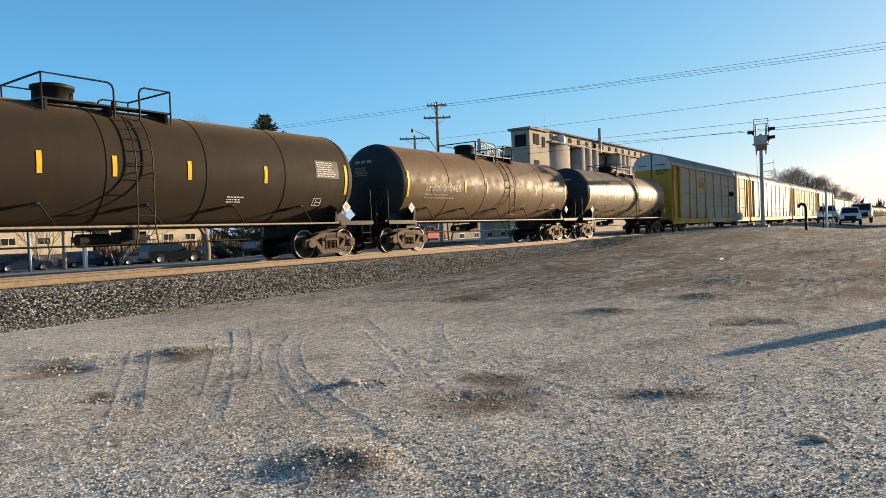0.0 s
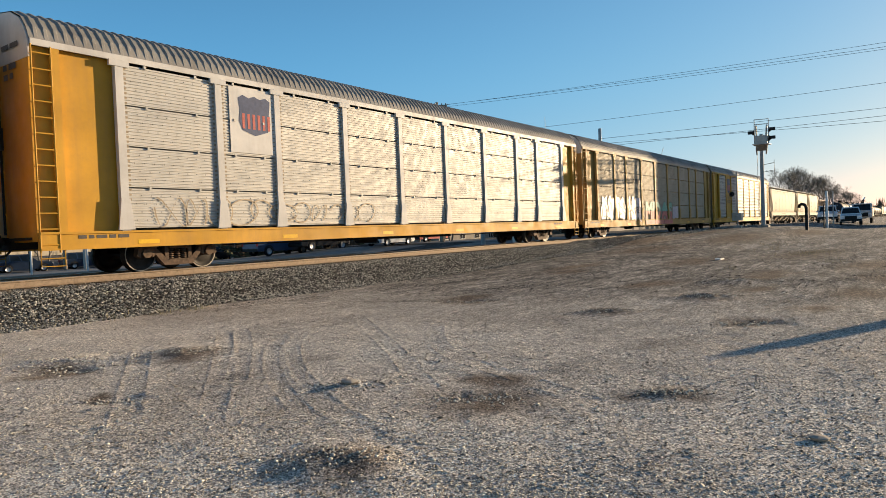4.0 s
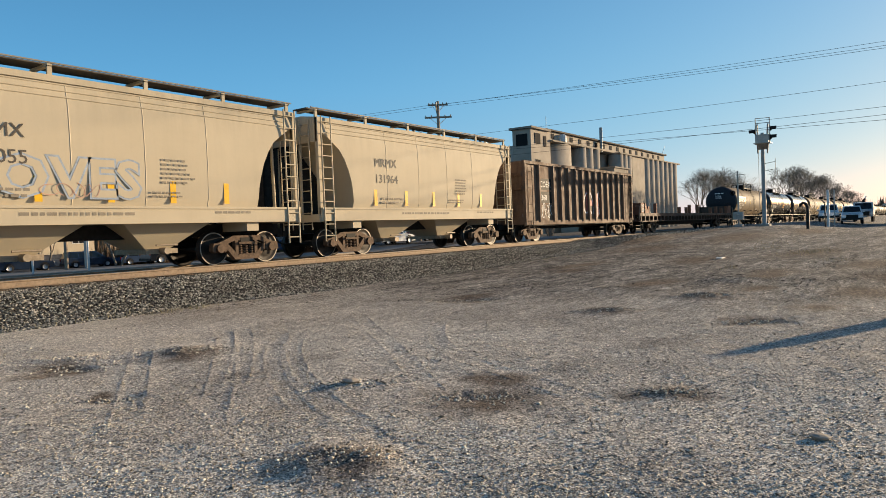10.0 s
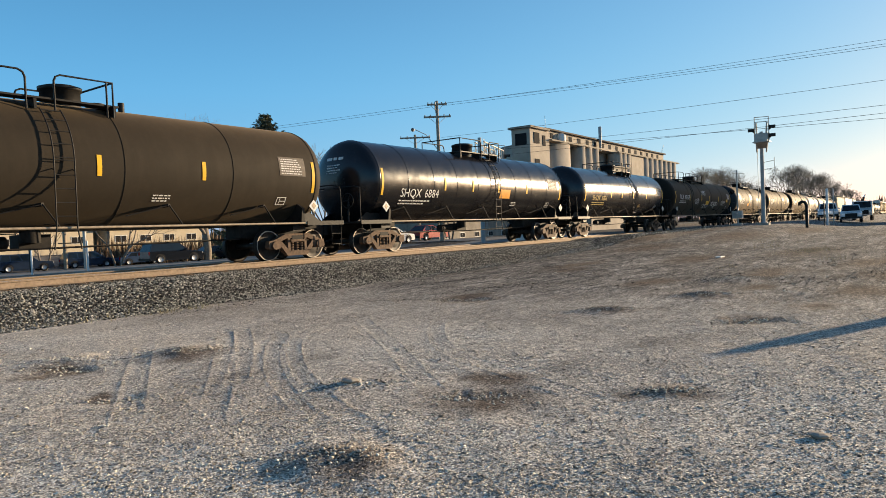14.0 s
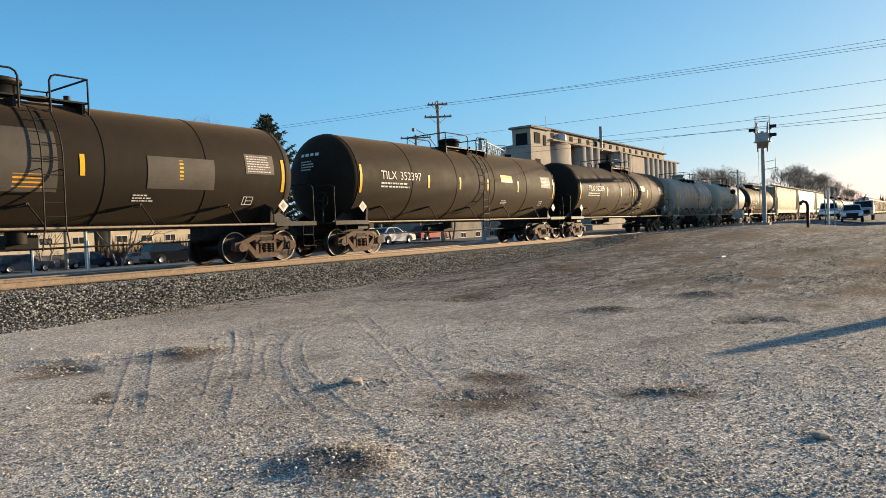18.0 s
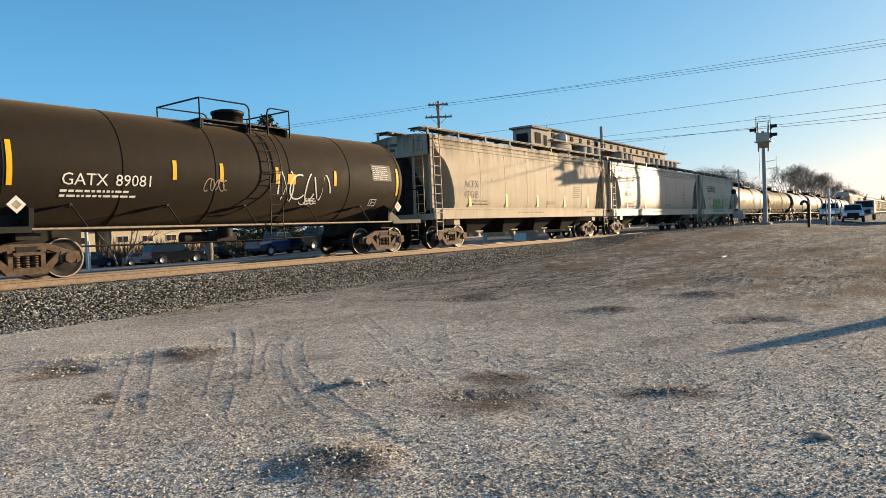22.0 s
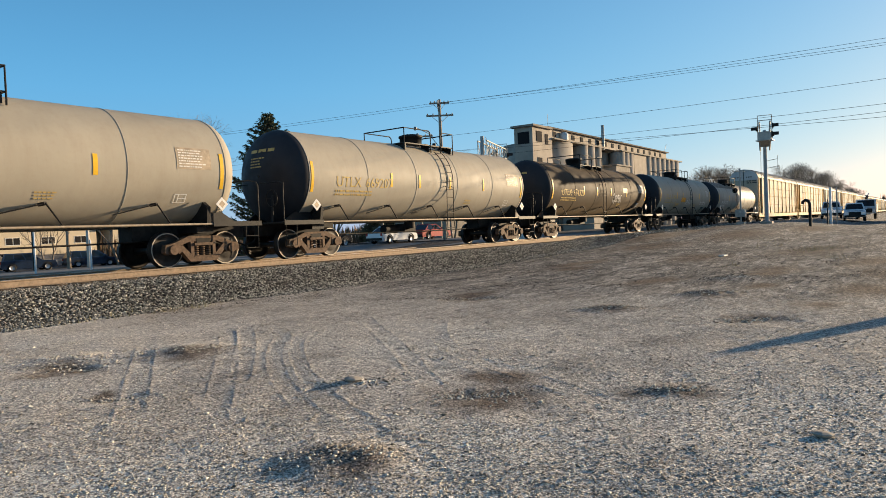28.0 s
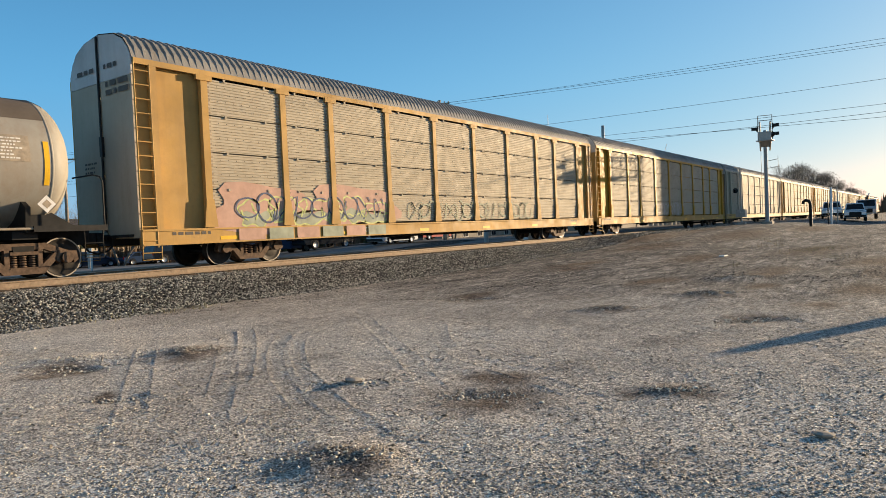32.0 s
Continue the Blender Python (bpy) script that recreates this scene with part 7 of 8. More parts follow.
def elevator():
    """The grain elevator: head house, bins in a row, gallery along the top."""
    t = tagged(new("grain_elevator"), "old beige concrete grain elevator with round bins", "grain elevator")
    t.location = (0, 0, -1.0)
    h = part("head_house", Shape().box(113.5, 121.5, 60.0, 63.9, 0, 21.0), CONCRETE, t)
    part("roof_slab", Shape().box(113.0, 121.0, 59.5, 64.4, 21.0, 21.4), CONCRETE_DARK, t)
    for x0, x1, z0, z1 in ((115.0, 117.2, 18.3, 20.3), (118.6, 119.7, 18.0, 20.0), (115.2, 117.0, 14.2, 15.3)):
        part("window", Shape().box(x0, x1, 59.9, 60.05, z0, z1), DARK_GLASS, t)
    part("window", Shape().box(113.4, 113.55, 60.7, 63.1, 17.9, 20.1), DARK_GLASS, t)
    part("window", Shape().box(113.4, 113.55, 61.6, 62.8, 9.0, 10.4), DARK_GLASS, t)
    part("bin", Shape().lathe([(0, 7.3), (19.2, 7.3), (19.2, 0)], 40, "z", (128.4, 66.8, 0)), CONCRETE, t)
    part("bin_cap", Shape().box(121.5, 147, 59.4, 66.2, 19.2, 19.5), CONCRETE_DARK, t)
    bins = [135.0 + 1.9 + 3.75 * i for i in range(3)] + [157.2 + 1.6 + 2.9 * i for i in range(3)]
    for x in bins:
        part("bin", Shape().lathe([(0, 1.85), (19.2, 1.85), (19.2, 0)], 24, "z", (x, 61.2, 0)), CONCRETE, t)
    part("tower", Shape().box(147.6, 156.4, 57.2, 64, 0, 15.2).box(147.2, 156.8, 56.9, 64.2, 15.2, 15.5), CONCRETE_DARK, t)
    part("bin_block", Shape().box(166.5, 175.5, 59.8, 66, 0, 19.3), CONCRETE, t)
    for i in range(7):
        part("bin", Shape().lathe([(0, 2.1), (19.3, 2.1), (19.3, 0)], 24, "z", (177.6 + 4.0 * i, 61.4, 0)), CONCRETE, t)
    part("bin_cap", Shape().box(157, 205.5, 59.3, 66.2, 19.3, 19.6), CONCRETE_DARK, t)
    part("gallery", Shape().box(121.5, 196, 61.0, 65.0, 19.6, 21.5), CONCRETE, t)
    part("gallery_roof", Shape().box(121.0, 196.5, 60.4, 65.6, 21.5, 21.8), ROOF_DARK, t)
    for i in range(16):
        x = 124 + i * 4.4
        part("window", Shape().box(x, x + 1.3, 60.9, 61.05, 20.1, 21.1), DARK_GLASS, t)
    part("back_wall", Shape().box(122, 205, 63.2, 66.1, 0, 19.3), CONCRETE_DARK, t)
    part("vent_drum", Shape().lathe([(19.5, 0.9), (20.9, 0.9), (21.2, 0.5), (21.2, 0)], 16, "z", (128.0, 60.5, 0)), WHITE_PAINT, t)
    part("stack", Shape().lathe([(19, 0.35), (24.6, 0.35), (24.6, 0)], 12, "z", (147.8, 60.2, 0)), STEEL_GREY, t)
    part("aerial", Shape().cyl((194, 61, 21.5), (196.5, 61, 24.2), 0.06, 5).cyl((126, 63, 22), (126, 63, 25), 0.04, 5), STEEL_GREY, t)
    m = tagged(new("elevator_annex"), "grey concrete machinery house at the elevator's foot", "building")
    m.location = (0, 0, -1.0)
    part("wall", Shape().box(122, 144, 52, 58.5, 0, 8.2), CONCRETE, m)
    part("roof", Shape().box(121.5, 144.5, 51.5, 59, 8.2, 8.5), CONCRETE_DARK, m)
    for x in (124.5, 130.5, 136.5, 140.5):
        part("window", Shape().box(x, x + 1.4, 51.93, 52.05, 4.8, 6.6), DARK_GLASS, m)


elevator()


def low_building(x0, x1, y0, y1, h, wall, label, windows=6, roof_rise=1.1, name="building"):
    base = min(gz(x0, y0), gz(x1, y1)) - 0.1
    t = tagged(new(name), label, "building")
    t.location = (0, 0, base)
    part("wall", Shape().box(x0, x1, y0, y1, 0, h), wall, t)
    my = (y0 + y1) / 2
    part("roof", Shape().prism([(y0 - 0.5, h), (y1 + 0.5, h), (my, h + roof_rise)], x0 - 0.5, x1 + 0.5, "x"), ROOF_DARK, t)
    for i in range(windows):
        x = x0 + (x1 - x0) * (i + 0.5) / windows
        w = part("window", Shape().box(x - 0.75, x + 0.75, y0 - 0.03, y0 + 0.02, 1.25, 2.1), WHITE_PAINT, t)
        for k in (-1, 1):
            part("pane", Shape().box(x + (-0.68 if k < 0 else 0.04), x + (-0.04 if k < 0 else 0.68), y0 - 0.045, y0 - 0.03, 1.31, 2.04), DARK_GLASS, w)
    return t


low_building(27, 41.5, 80.5, 90, 3.3, CREAM_WALL, "long low cream building with a dark roof", 4)
low_building(43, 56, 80, 89, 2.9, CREAM_WALL, "low cream building with dark shingle roof", 4)
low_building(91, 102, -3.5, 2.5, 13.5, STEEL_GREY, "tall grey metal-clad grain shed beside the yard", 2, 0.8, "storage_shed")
low_building(86, 108, 62, 72, 4.5, CONCRETE_DARK, "low brown warehouse beside the elevator", 5, 0.5)


def lot():
    """Street and parking lot beyond the track."""
    def sheet(name, x0, x1, y0, y1, lift, mat, label, cat):
        xs = np.linspace(x0, x1, 24)
        ys = np.linspace(y0, y1, 40)
        v = [(x, y, gz(x, y) + lift) for x in xs for y in ys]
        n = len(ys)
        tagged(part(name, Shape().add(v, [(i * n + j, (i + 1) * n + j, (i + 1) * n + j + 1, i * n + j + 1) for i in range(23) for j in range(n - 1)], True), mat), label, cat, kind="structure")
    sheet("road", -40, 46, 21.2, 29.5, 0.03, ASPHALT, "grey worn asphalt street beside the railway", "road")
    sheet("road", 46, 56, 20.2, 90, 0.05, ASPHALT, "grey asphalt road leading to the crossing", "road")
    sheet("parking_lot", -30, 44, 33, 86, 0.03, ASPHALT, "grey asphalt parking lot", "parking lot")
    k = Shape()
    for y0, y1 in ((29.5, 29.75), (32.7, 32.95)):
        k.box(-40, 36, y0, y1, -0.4, gz(0, y0) + 0.15)
    tagged(part("kerb", k, CONCRETE), "pale concrete kerb", "kerb", kind="structure")


lot()


def oval_sign():
    t = tagged(new("oval_sign"), "white oval roadside sign on a post", "sign")
    t.location = (23.1, 53.9, gz(23.1, 53.9))
    out = [(1.35 * math.cos(a), 0.68 * math.sin(a)) for a in [k * 6.2832 / 28 for k in range(28)]]
    rot = pose(0, 0, 4.6, 0, 0, -23)
    part("post", Shape().cyl((0, 0, -0.2), (0, 0, 4.6), 0.12, 10), BLACK, t)
    part("board", Shape().prism(out, -0.14, 0.14, "y"), WHITE_PAINT, t, "white oval board", at=rot)
    part("rim", Shape().tube([(1.37 * math.cos(a), 0.0, 0.70 * math.sin(a)) for a in [k * 6.2832 / 28 for k in range(28)]], 0.03, 6, True), STEEL_GREY, t, at=rot)
    part("writing", Shape().add([(a, -0.15, b) for a, b in rects([(-0.8, 0.75, 0.12, 0.34), (-0.5, 0.5, -0.2, -0.06), (-0.6, 0.6, -0.42, -0.32)])[0]], rects([(-0.8, 0.75, 0.12, 0.34), (-0.5, 0.5, -0.2, -0.06), (-0.6, 0.6, -0.42, -0.32)])[1]), PALE_STEEL, t, "faded writing", at=rot)


oval_sign()


# ---- trees ----
def bare_tree_mesh(seed, h, spread, levels=6, stems=1, lean_out=0.55, thick=1.0):
    rng = random.Random(seed)
    trunk, twigs = Shape(), Shape()

    def grow(p, d, ln, r, lv):
        n = 3 if lv < 3 else 2
        pts = [p]
        q = p
        for _ in range(n):
            d = (d + Vector((rng.uniform(-1, 1), rng.uniform(-1, 1), rng.uniform(-0.3, 0.9))) * 0.13).normalized()
            q = q + d * (ln / n)
            pts.append(q)
        (trunk if lv < 3 else twigs).tube(pts, r if lv < levels else r * 0.8, 6 if lv < 2 else (4 if lv < 4 else 3))
        if lv >= levels:
            return
        kids = rng.choice((2, 3, 3)) if lv < 4 else rng.choice((2, 3, 4, 4))
        for k in range(kids):
            a = rng.uniform(0, 6.283)
            side = d.cross(Vector((math.cos(a), math.sin(a), 0.3))).normalized()
            nd = (d + side * rng.uniform(0.35, 0.95) * lean_out * 1.6 + Vector((0, 0, 0.12))).normalized()
            at = pts[-1] if k < 2 else pts[-2].lerp(pts[-1], rng.random())
            grow(at, nd, ln * rng.uniform(0.62, 0.86), max(r * rng.uniform(0.5, 0.68), 0.007 * thick), lv + 1)
    for s in range(stems):
        a = 6.283 * s / max(1, stems)
        d = Vector((math.cos(a), math.sin(a), 0)) * (0.4 if stems > 1 else 0.05) + Vector((0, 0, 1))
        grow(Vector((0.15 * math.cos(a) * (stems > 1), 0.15 * math.sin(a) * (stems > 1), -0.2)), d.normalized(), h * 0.27, h * (0.022 if stems == 1 else 0.011), 0)
    top = sorted(v[2] for v in twigs.v)[int(len(twigs.v) * 0.985)]
    wide = sorted(math.hypot(v[0], v[1]) for v in twigs.v)[int(len(twigs.v) * 0.94)]
    k, kw = h / top, spread / wide
    for sh in (trunk, twigs):
        sh.v = [(x * kw, y * kw, z * k) for x, y, z in sh.v]
    return trunk.mesh("trunk"), twigs.mesh("crown")


def bare_tree(meshes, x, y, scale=1.0, turn=0, label="leafless deciduous tree with fine grey-brown twigs", group=""):
    t = tagged(new("bare_tree"), label, "tree", group)
    t.matrix_basis = pose(x, y, gz(x, y), 0, 0, turn) @ Matrix.Scale(scale, 4)
    part("trunk", meshes[0], BARK, t)
    part("crown", meshes[1], TWIG, t, "crown of bare branches")
    return t


BIG_TREE = bare_tree_mesh(7, 12.6, 7.4, 7, 1, 0.66, 0.75)
FAR_TREE = bare_tree_mesh(6, 13.4, 5.8, 6, 2, 0.5, 1.7)
MID_TREE = bare_tree_mesh(9, 8.6, 4.6, 6, 2, 0.55, 0.9)
SHRUB = bare_tree_mesh(12, 6.8, 3.4, 5, 6, 0.4, 1.4)
bare_tree(BIG_TREE, 38.0, 53.6)
bare_tree(MID_TREE, 37.5, 68.1, 1.05)
bare_tree(MID_TREE, 33.0, 74.0, 0.85, 110)
bare_tree(MID_TREE, 20.0, 66.0, 1.2, 200)
bare_tree(SHRUB, 55.4, 55.9, 1.65, 0, "many-stemmed leafless tree with upright branches")
bare_tree(MID_TREE, 52.5, 36.5, 0.9, 60)
for x, y, s, a in ((52, 29.5, 0.8, 0), (55.5, 30, 0.9, 60), (58, 29, 0.75, 130), (62, 31, 0.95, 210)):
    bare_tree(SHRUB, x, y, s, a, "bare brown shrub of many thin stems", "bare shrubs beyond the track")
rt = random.Random(5)
for i in range(15):
    q, y = 240 - 8.6 * i, 30 + rt.uniform(-1, 9)
    bare_tree(FAR_TREE, y * (1811 / q - 0.7117), y, 1.3 * rt.uniform(0.8, 1.0) * (1 - 0.04 * max(0, i - 7)) * y / 34, rt.uniform(0, 360), "leafless tree in a distant clump", "distant bare trees")
for i in range(8):
    q, y = 400 - 13 * i, 46 + rt.uniform(-2, 5)
    bare_tree(FAR_TREE, y * (1811 / q - 0.7117), y, rt.uniform(0.85, 1.1), rt.uniform(0, 360), "leafless tree in a distant clump", "distant bare trees")


def spruce(x, y, h, w):
    t = tagged(new("spruce_tree"), "dense dark green spruce tree", "tree")
    t.matrix_basis = pose(x, y, gz(x, y))
    part("trunk", Shape().lathe([(-0.3, 0.28), (h * 0.5, 0.16), (h * 0.98, 0.03), (h, 0)], 9, "z"), BARK, t)
    rng = random.Random(3)
    limbs, crown = Shape(), Shape()
    for i in range(210):
        k = (i + rng.random()) / 210
        z = 0.6 + (h - 0.7) * k
        reach = w * (1 - k) ** 0.7 * rng.uniform(0.55, 1.12) + 0.25
        a = i * 2.39996 + rng.uniform(-0.3, 0.3)
        pts = []
        for j in range(5):
            f = j / 4
            pts.append(Vector((math.cos(a) * reach * f, math.sin(a) * reach * f, z - reach * 0.32 * math.sin(f * 2.2) + reach * 0.22 * f * f)))
        limbs.tube(pts, 0.035, 3)
        for j in range(int(20 + reach * 34)):
            f = rng.uniform(0.12, 1.02)
            s = min(3, int(f * 4))
            c = pts[s].lerp(pts[s + 1], f * 4 - s) + Vector((rng.gauss(0, 0.13), rng.gauss(0, 0.13), rng.gauss(-0.06, 0.08)))
            b = a + rng.uniform(-1.1, 1.1)
            d = Vector((math.cos(b), math.sin(b), rng.uniform(-0.7, 0.15))) * rng.uniform(0.16, 0.34)
            n = Vector((-math.sin(b), math.cos(b), rng.uniform(-0.4, 0.4))) * rng.uniform(0.05, 0.10)
            crown.add([c - n, c + n, c + d], [(0, 1, 2)])
            crown.add([c + Vector((0, 0, 0.07)), c - Vector((0, 0, 0.07)), c + d], [(0, 1, 2)])
    part("branchwork", limbs, BARK, t)
    part("crown", crown, NEEDLE, t, "drooping tiers of dark needles")


spruce(49.5, 58.4, 15.6, 7.0)
spruce(60.5, 52.5, 4.8, 2.3)


def brush_line():
    """The dry brush and far woods that close the horizon."""
    rng = random.Random(8)
    s = Shape()
    for i in range(5200):
        x = rng.uniform(40, 120)
        y = 74 + rng.uniform(-2.5, 4) - 0.10 * (x - 40)
        h = rng.uniform(1.2, 3.4)
        a = rng.uniform(0, 6.28)
        z = gz(x, y)
        dx, dy = 0.12 * math.cos(a), 0.12 * math.sin(a)
        tip = (x + rng.uniform(-0.5, 0.5), y + rng.uniform(-0.5, 0.5), z + h)
        s.add([(x - dx, y - dy, z - 0.2), (x + dx, y + dy, z - 0.2), tip], [(0, 1, 2)])
    tagged(part("dry_brush", s, BRUSH), "band of dry brown brush", "brush", kind="stuff")
    w = Shape()
    for i in range(9000):
        a = rng.uniform(radians(-30), radians(110))
        d = rng.uniform(420, 520)
        x, y = d * math.cos(a), d * math.sin(a)
        h = rng.uniform(3, 9) + 2.5 * math.sin(a * 23) + 2 * math.sin(a * 61)
        b = rng.uniform(0, 6.28)
        dx, dy = 0.9 * math.cos(b), 0.9 * math.sin(b)
        w.add([(x - dx, y - dy, -2), (x + dx, y + dy, -2), (x + rng.uniform(-1.5, 1.5), y + rng.uniform(-1.5, 1.5), max(2, h))], [(0, 1, 2)])
    tagged(part("far_woods", w, BRUSH), "distant leafless woods along the horizon", "woods", kind="stuff")


brush_line()


def dry_tufts():
    """A few tufts of pale dry grass at the edge of the yard."""
    rng = random.Random(17)
    s = Shape()
    for cx, cy, n, r in ((27.5, 3.6, 130, 0.9), (29.0, 3.3, 120, 0.8), (23.5, 2.3, 40, 0.4), (31.5, 5.5, 60, 0.8), (20.3, 4.6, 30, 0.3), (35.5, 6.2, 90, 1.4), (24.0, 12.3, 40, 0.7), (6.5, 12.5, 50, 0.6), (8.4, 12.4, 30, 0.4)):
        for _ in range(n):
            x, y = cx + rng.gauss(0, r), cy + rng.gauss(0, r * 0.4)
            z = gz(x, y)
            a = rng.uniform(0, 6.28)
            h = rng.uniform(0.04, 0.13)
            dx, dy = 0.008 * math.cos(a), 0.008 * math.sin(a)
            s.add([(x - dx, y - dy, z - 0.02), (x + dx, y + dy, z - 0.02), (x + rng.uniform(-0.06, 0.06), y + rng.uniform(-0.06, 0.06), z + h)], [(0, 1, 2)])
    tagged(part("dry_grass", s, STRAW), "sparse tufts of pale dry grass in gravel", "grass", kind="stuff")


STRAW = plain("pale_dry_grass", (0.42, 0.36, 0.20), 0.9, 0, 0.25, 5)
dry_tufts()


# ---- vehicles; origin on the ground at the middle, nose towards +x ----
CAR_DARK = plain("dark_blue_car_paint", (0.026, 0.042, 0.075), 0.16, 0.2, 0.1, 2)
CAR_BLACK = plain("black_car_paint", (0.014, 0.017, 0.023), 0.14, 0.2, 0.1, 2)
CAR_BLUE = plain("slate_blue_car_paint", (0.045, 0.075, 0.14), 0.18, 0.2, 0.1, 2)
CAR_WHITE = plain("white_car_paint", (0.70, 0.71, 0.72), 0.25, 0, 0.04, 2)
CAR_RED = plain("red_car_paint", (0.30, 0.025, 0.025), 0.25, 0.1, 0.1, 2)
CAR_GLASS, _nt, _p = material("tinted_car_glass", 0.06)
_p.inputs["Base Color"].default_value = (0.012, 0.015, 0.018, 1)
LAMP_GLASS = plain("clear_lamp_glass", (0.75, 0.76, 0.78), 0.12, 0.3, 0.03)
TAIL_RED = plain("red_tail_lamp", (0.40, 0.02, 0.015), 0.2, 0, 0.05)
CHROME = plain("chrome_trim", (0.70, 0.70, 0.72), 0.15, 0.95, 0.03)
TYRE = plain("black_tyre_rubber", (0.018, 0.018, 0.019), 0.85, 0, 0.2)
ALLOY = plain("alloy_wheel", (0.45, 0.46, 0.48), 0.35, 0.7, 0.08)


def frustum(x0, x1, w0, z0, x2, x3, w1, z1):
    v = [(x0, -w0, z0), (x1, -w0, z0), (x1, w0, z0), (x0, w0, z0), (x2, -w1, z1), (x3, -w1, z1), (x3, w1, z1), (x2, w1, z1)]
    return Shape().add(v, [(3, 2, 1, 0), (4, 5, 6, 7), (0, 1, 5, 4), (1, 2, 6, 5), (2, 3, 7, 6), (3, 0, 4, 7)])


def hull(outline, w, round_=0.10):
    """A body from its side outline, with softly drawn-in flanks."""
    s = Shape()
    n = len(outline)
    cx = sum(p for p, _ in outline) / n
    cz = sum(q for _, q in outline) / n
    rows = []
    for y, k in ((-w, 0.965), (-w + round_ * 0.4, 0.99), (-w + round_, 1.0), (w - round_, 1.0), (w - round_ * 0.4, 0.99), (w, 0.965)):
        rows.append([(cx + (p - cx) * (0.99 + 0.01 * (k - 0.965) / 0.035), y, cz + (q - cz) * k) for p, q in outline])
    v = [p for r in rows for p in r]
    f = [(i * n + j, i * n + (j + 1) % n, (i + 1) * n + (j + 1) % n, (i + 1) * n + j) for i in range(5) for j in range(n)]
    s.add(v, f)
    return s.add(rows[0] + rows[-1], [tuple(range(n))[::-1], tuple(range(n, 2 * n))])


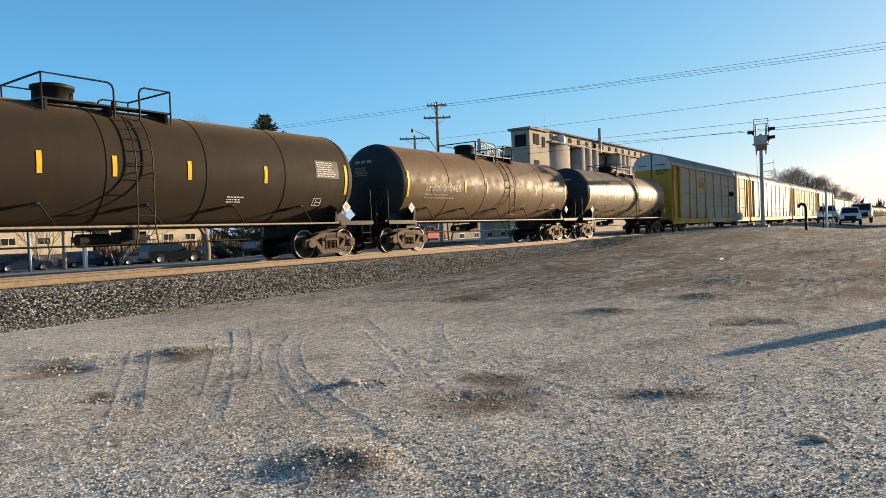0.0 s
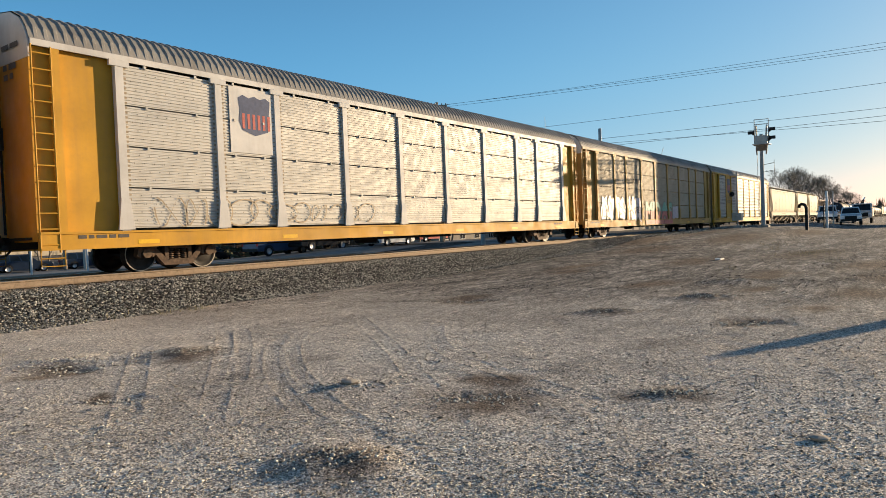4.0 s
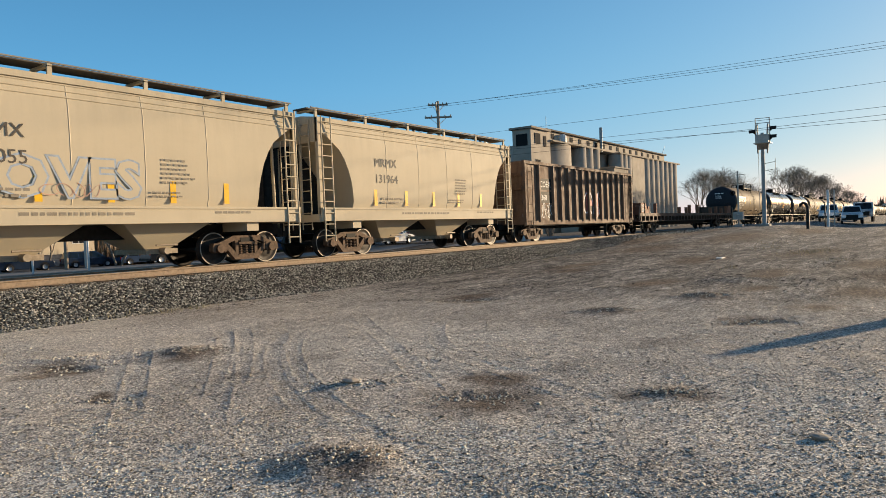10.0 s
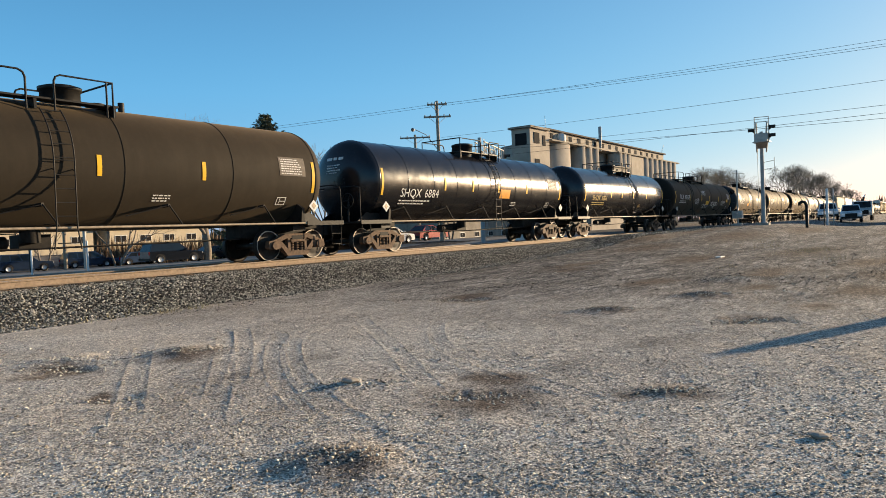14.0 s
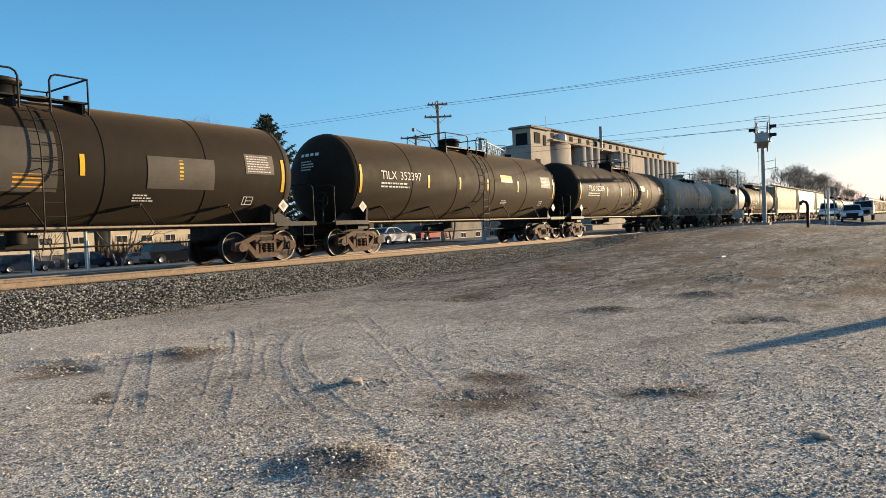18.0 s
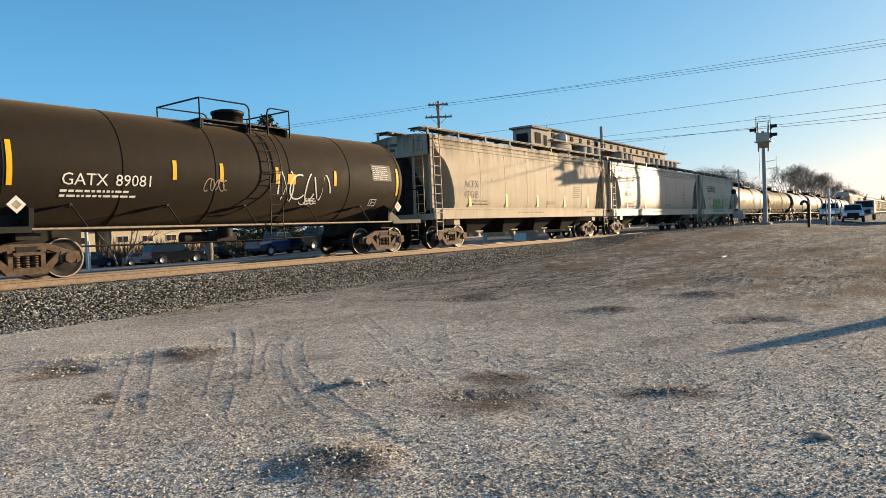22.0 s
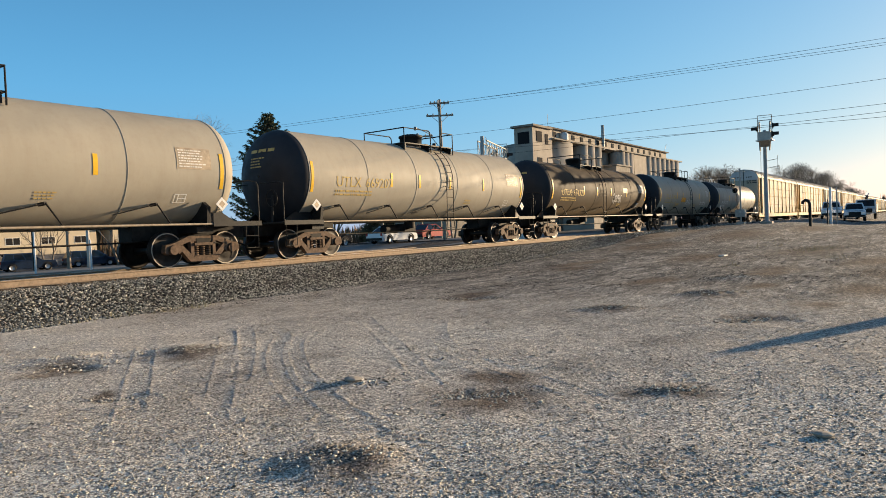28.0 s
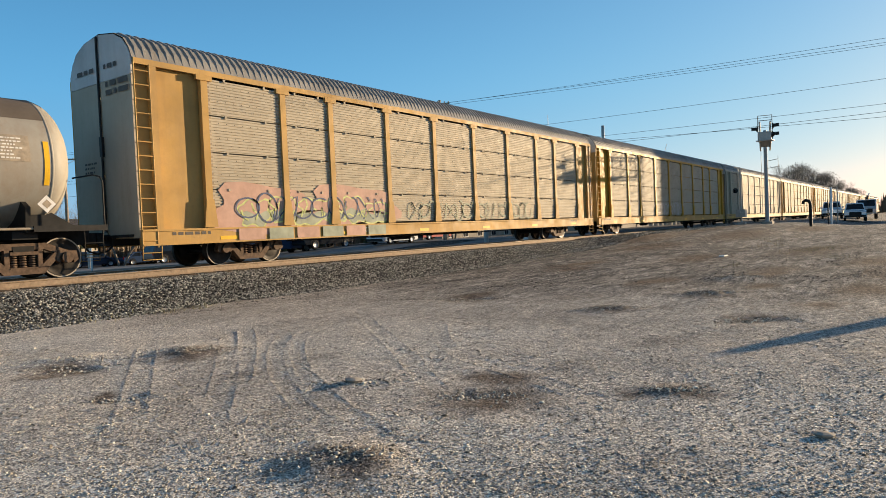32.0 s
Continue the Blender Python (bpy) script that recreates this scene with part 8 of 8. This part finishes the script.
def vehicle(kind, x, y, turn, paint_, label, bars=False):
    t = tagged(new({"suv": "parked_suv", "van": "parked_minivan", "sedan": "parked_car", "pickup": "pickup_truck"}[kind]), label, {"suv": "car", "van": "car", "sedan": "car", "pickup": "truck"}[kind])
    t.matrix_basis = pose(x, y, gz(x, y) + 0.035, 0, 0, turn)
    L, W, H, belt, hood, r = {"suv": (5.0, 0.98, 1.80, 1.08, 1.05, 0.38), "van": (5.1, 0.98, 1.75, 1.02, 0.98, 0.35), "sedan": (4.7, 0.91, 1.45, 0.92, 0.88, 0.33), "pickup": (5.8, 1.0, 1.95, 1.20, 1.16, 0.42)}[kind]
    h = L / 2
    low = 0.26 if kind != "pickup" else 0.42
    fx = {"suv": 0.95, "van": 1.45, "sedan": 0.95, "pickup": 0.95}[kind]      # where the windscreen meets the bonnet
    rear = {"suv": -h + 0.05, "van": -h + 0.05, "sedan": -h + 0.75, "pickup": -0.95}[kind]
    out = [(-h, low + 0.12), (-h + 0.06, low), (h - 0.12, low), (h, low + 0.12), (h - 0.02, hood * 0.70), (h - 0.14, hood * 0.92), (fx, belt), (-h + 0.03, belt - (0 if kind != "sedan" else 0.03))]
    ax = (-h + 0.95 if kind != "pickup" else -h + 1.15, h - 0.92)
    body = part("body", hull(out, W), paint_, t)
    if kind == "sedan":
        cab = (rear - 0.2, fx + 0.1, W - 0.06, belt - 0.02, rear + 0.65, fx - 0.75, W - 0.28, H)
    elif kind == "pickup":
        cab = (rear - 0.1, fx + 0.12, W - 0.05, belt - 0.02, rear + 0.12, fx - 0.55, W - 0.22, H)
    else:
        cab = (rear, fx + 0.15, W - 0.05, belt - 0.02, rear + 0.35, fx - (0.65 if kind == "suv" else 0.9), W - 0.2, H)
    part("cabin", frustum(*cab), paint_, t)
    x0, x1, w0, z0, x2, x3, w1, z1 = cab

    def pane(a, b, sgn):
        """A side window between two fractions of the cabin's length."""
        pts = []
        for k, up in ((a, 0.10), (b, 0.10), (b, 0.84), (a, 0.84)):
            lo, hi = x0 + (x1 - x0) * k, x2 + (x3 - x2) * k
            pts.append((lo + (hi - lo) * up, sgn * (w0 + (w1 - w0) * up + 0.006), z0 + (z1 - z0) * up))
        return Shape().add(pts, [(0, 1, 2, 3)[::-1 if sgn > 0 else 1]])
    cuts = {"suv": ((0.06, 0.30), (0.33, 0.60), (0.63, 0.94)), "van": ((0.05, 0.30), (0.33, 0.60), (0.63, 0.93)), "sedan": ((0.08, 0.48), (0.52, 0.92)), "pickup": ((0.08, 0.45), (0.49, 0.92))}[kind]
    for sgn in (-1, 1):
        for a, b in cuts:
            part("side_window", pane(a, b, sgn), CAR_GLASS, t)
    for xa, xb, name, sg in ((x1, x3, "windscreen", 1), (x0, x2, "rear_window", -1)):
        pts = [(xa + (xb - xa) * k + sg * 0.008, s * (w0 + (w1 - w0) * k - 0.10), z0 + (z1 - z0) * k) for k, s in ((0.12, -1), (0.12, 1), (0.86, 1), (0.86, -1))]
        part(name, Shape().add(pts, [(0, 1, 2, 3)[::sg]]), CAR_GLASS, t)
    for k, axx in enumerate(ax):
        for sgn in (-1, 1):
            wh = part("wheel", Shape().lathe([(-0.11, r * 0.62), (-0.11, r * 0.94), (-0.08, r), (0.08, r), (0.11, r * 0.94), (0.11, r * 0.62)], 20, "y"), TYRE, t, "black tyre", at=(axx, sgn * (W - 0.07), r))
            rm = Shape().lathe([(-0.112, r * 0.62), (-0.09, r * 0.60), (-0.07, r * 0.2), (-0.09, 0.0)], 14, "y")
            part("rim", rm, ALLOY, wh, at=pose(0, 0, 0, 0, 0, 0 if sgn < 0 else 180))
            part("wheel_arch", Shape().lathe([(-0.012, r + 0.02), (-0.012, r + 0.10)], 16, "y", arc=(0, 180)), TYRE, t, at=pose(axx, sgn * (W + 0.002), r, 0, 0, 0 if sgn < 0 else 180))
    for sgn in (-1, 1):
        part("headlamp", Shape().box(h - 0.22, h - 0.01, *sorted((sgn * (W - 0.03), sgn * (W - 0.42))), hood * 0.66, hood * 0.84), LAMP_GLASS, t, "clear headlamp")
        part("tail_lamp", Shape().box(-h - 0.01, -h + 0.12, *sorted((sgn * (W - 0.02), sgn * (W - 0.2))), belt * 0.72, belt * 0.97), TAIL_RED, t, "red tail lamp")
        part("mirror", Shape().box(fx - 0.25, fx - 0.1, *sorted((sgn * (W - 0.02), sgn * (W + 0.17))), belt + 0.02, belt + 0.17), paint_, t)
    part("grille", Shape().box(h - 0.02, h + 0.03, -W + 0.45, W - 0.45, hood * 0.52, hood * 0.86), BLACK if bars == "dark" or kind != "pickup" else CHROME, t)
    part("bumper", Shape().box(h - 0.1, h + 0.06, -W + 0.05, W - 0.05, low + 0.03, low + 0.24), CHROME if bars is True else BLACK, t)
    part("bumper", Shape().box(-h - 0.06, -h + 0.1, -W + 0.05, W - 0.05, low + 0.03, low + 0.24), BLACK, t)
    if bars is True:
        g = Shape()
        for sgn in (-0.7, -0.25, 0.25, 0.7):
            g.cyl((h + 0.16, sgn * W, low), (h + 0.14, sgn * W, hood + 0.08), 0.035, 6)
        g.cyl((h + 0.16, -W * 0.9, hood * 0.6), (h + 0.16, W * 0.9, hood * 0.6), 0.035, 6).cyl((h + 0.15, -W * 0.9, hood), (h + 0.15, W * 0.9, hood), 0.035, 6)
        part("brush_guard", g, CHROME, t, "chrome tube brush guard")
    return t


for kind, x, y, turn, mat, label, bars in (
        ("suv", 30.9, 73.8, -8, CAR_DARK, "dark blue SUV parked on asphalt", False),
        ("van", 37.7, 74.6, -8, CAR_DARK, "dark blue minivan parked on asphalt", False),
        ("sedan", 42.0, 72.0, -6, CAR_BLUE, "slate-blue car parked on asphalt", False),
        ("suv", 34.9, 54.4, -4, CAR_BLACK, "black SUV with a chrome grille in the lot", False),
        ("sedan", 43.2, 59.7, -4, CAR_BLACK, "black sedan parked in the lot", False),
        ("pickup", 39.0, 45.2, 0, CAR_BLUE, "dark blue pickup parked on asphalt", "dark"),
        ("pickup", 42.3, 43.6, 0, CAR_BLACK, "dark pickup with a chrome brush guard", True),
        ("sedan", 44.4, 37.2, 0, CAR_WHITE, "white car waiting on the street", False),
        ("sedan", 52.0, 38.9, 0, CAR_RED, "red car waiting on the street", False),
        ("pickup", 89.0, 9.15, 186, CAR_WHITE, "white pickup waiting beside the track", False),
        ("pickup", 85.8, 6.65, 185, CAR_WHITE, "white pickup with a dark front in the queue", "dark")):
    vehicle(kind, x, y, turn, mat, label, bars)


def service_truck():
    t = tagged(new("service_truck"), "pale service truck with a folded crane boom", "truck")
    t.matrix_basis = pose(104.0, 6.7, gz(104, 6.7) + 0.03, 0, 0, 182)
    part("chassis", Shape().box(-4.0, 3.2, -0.45, 0.45, 0.6, 0.85), GRIME, t)
    cab = part("cab", hull([(1.1, 0.7), (3.3, 0.7), (3.4, 1.4), (2.6, 1.6), (2.2, 2.5), (1.1, 2.55)], 1.1), CAR_WHITE, t)
    part("windscreen", Shape().add([(2.60, -0.95, 1.66), (2.60, 0.95, 1.66), (2.26, 0.9, 2.42), (2.26, -0.9, 2.42)], [(0, 1, 2, 3)]), CAR_GLASS, cab)
    part("body_box", Shape().box(-4.0, 1.0, -1.15, 1.15, 0.9, 1.9), CAR_WHITE, t)
    part("boom", Shape().cyl((-0.5, 0, 1.9), (-0.5, 0, 2.9), 0.2, 10).cyl((-0.5, 0, 2.9), (3.1, 0.2, 2.9), 0.14, 8).cyl((3.1, 0.2, 2.9), (0.5, 0.3, 3.3), 0.1, 8), CAR_BLACK, t)
    for x in (2.4, -2.2, -3.3):
        for s in (-1, 1):
            part("wheel", Shape().lathe([(-0.14, 0.25), (-0.14, 0.45), (-0.1, 0.5), (0.1, 0.5), (0.14, 0.45), (0.14, 0.25)], 18, "y", (x, s * 0.98, 0.5)), TYRE, t)
    part("grille", Shape().box(3.36, 3.44, -0.7, 0.7, 0.85, 1.35), BLACK, t)
    for s in (-1, 1):
        part("headlamp", Shape().box(3.36, 3.45, s * 0.9 - 0.15, s * 0.9 + 0.15, 0.95, 1.2), LAMP_GLASS, t)


service_truck()


def motions():
    """The train rolls past at an even speed and its wheels turn."""
    for car, x in TRAIN:
        walk(car, [(t, pose(x - SPEED * t, TRACK_Y, RAIL)) for t in (0, 8, 16, 24, 32)])
    turn = SPEED / 0.457 / FPS
    walk(WHEELSETS[0], [(i / FPS, Matrix.Rotation(-turn * i, 4, "Y")) for i in range(32 * FPS + 1)])
    drive = WHEELSETS[0].animation_data
    for ws in WHEELSETS[1:]:
        ws.rotation_mode = "QUATERNION"
        keys = ws.animation_data_create()
        keys.action = drive.action
        keys.action_slot = drive.action_slot


motions()
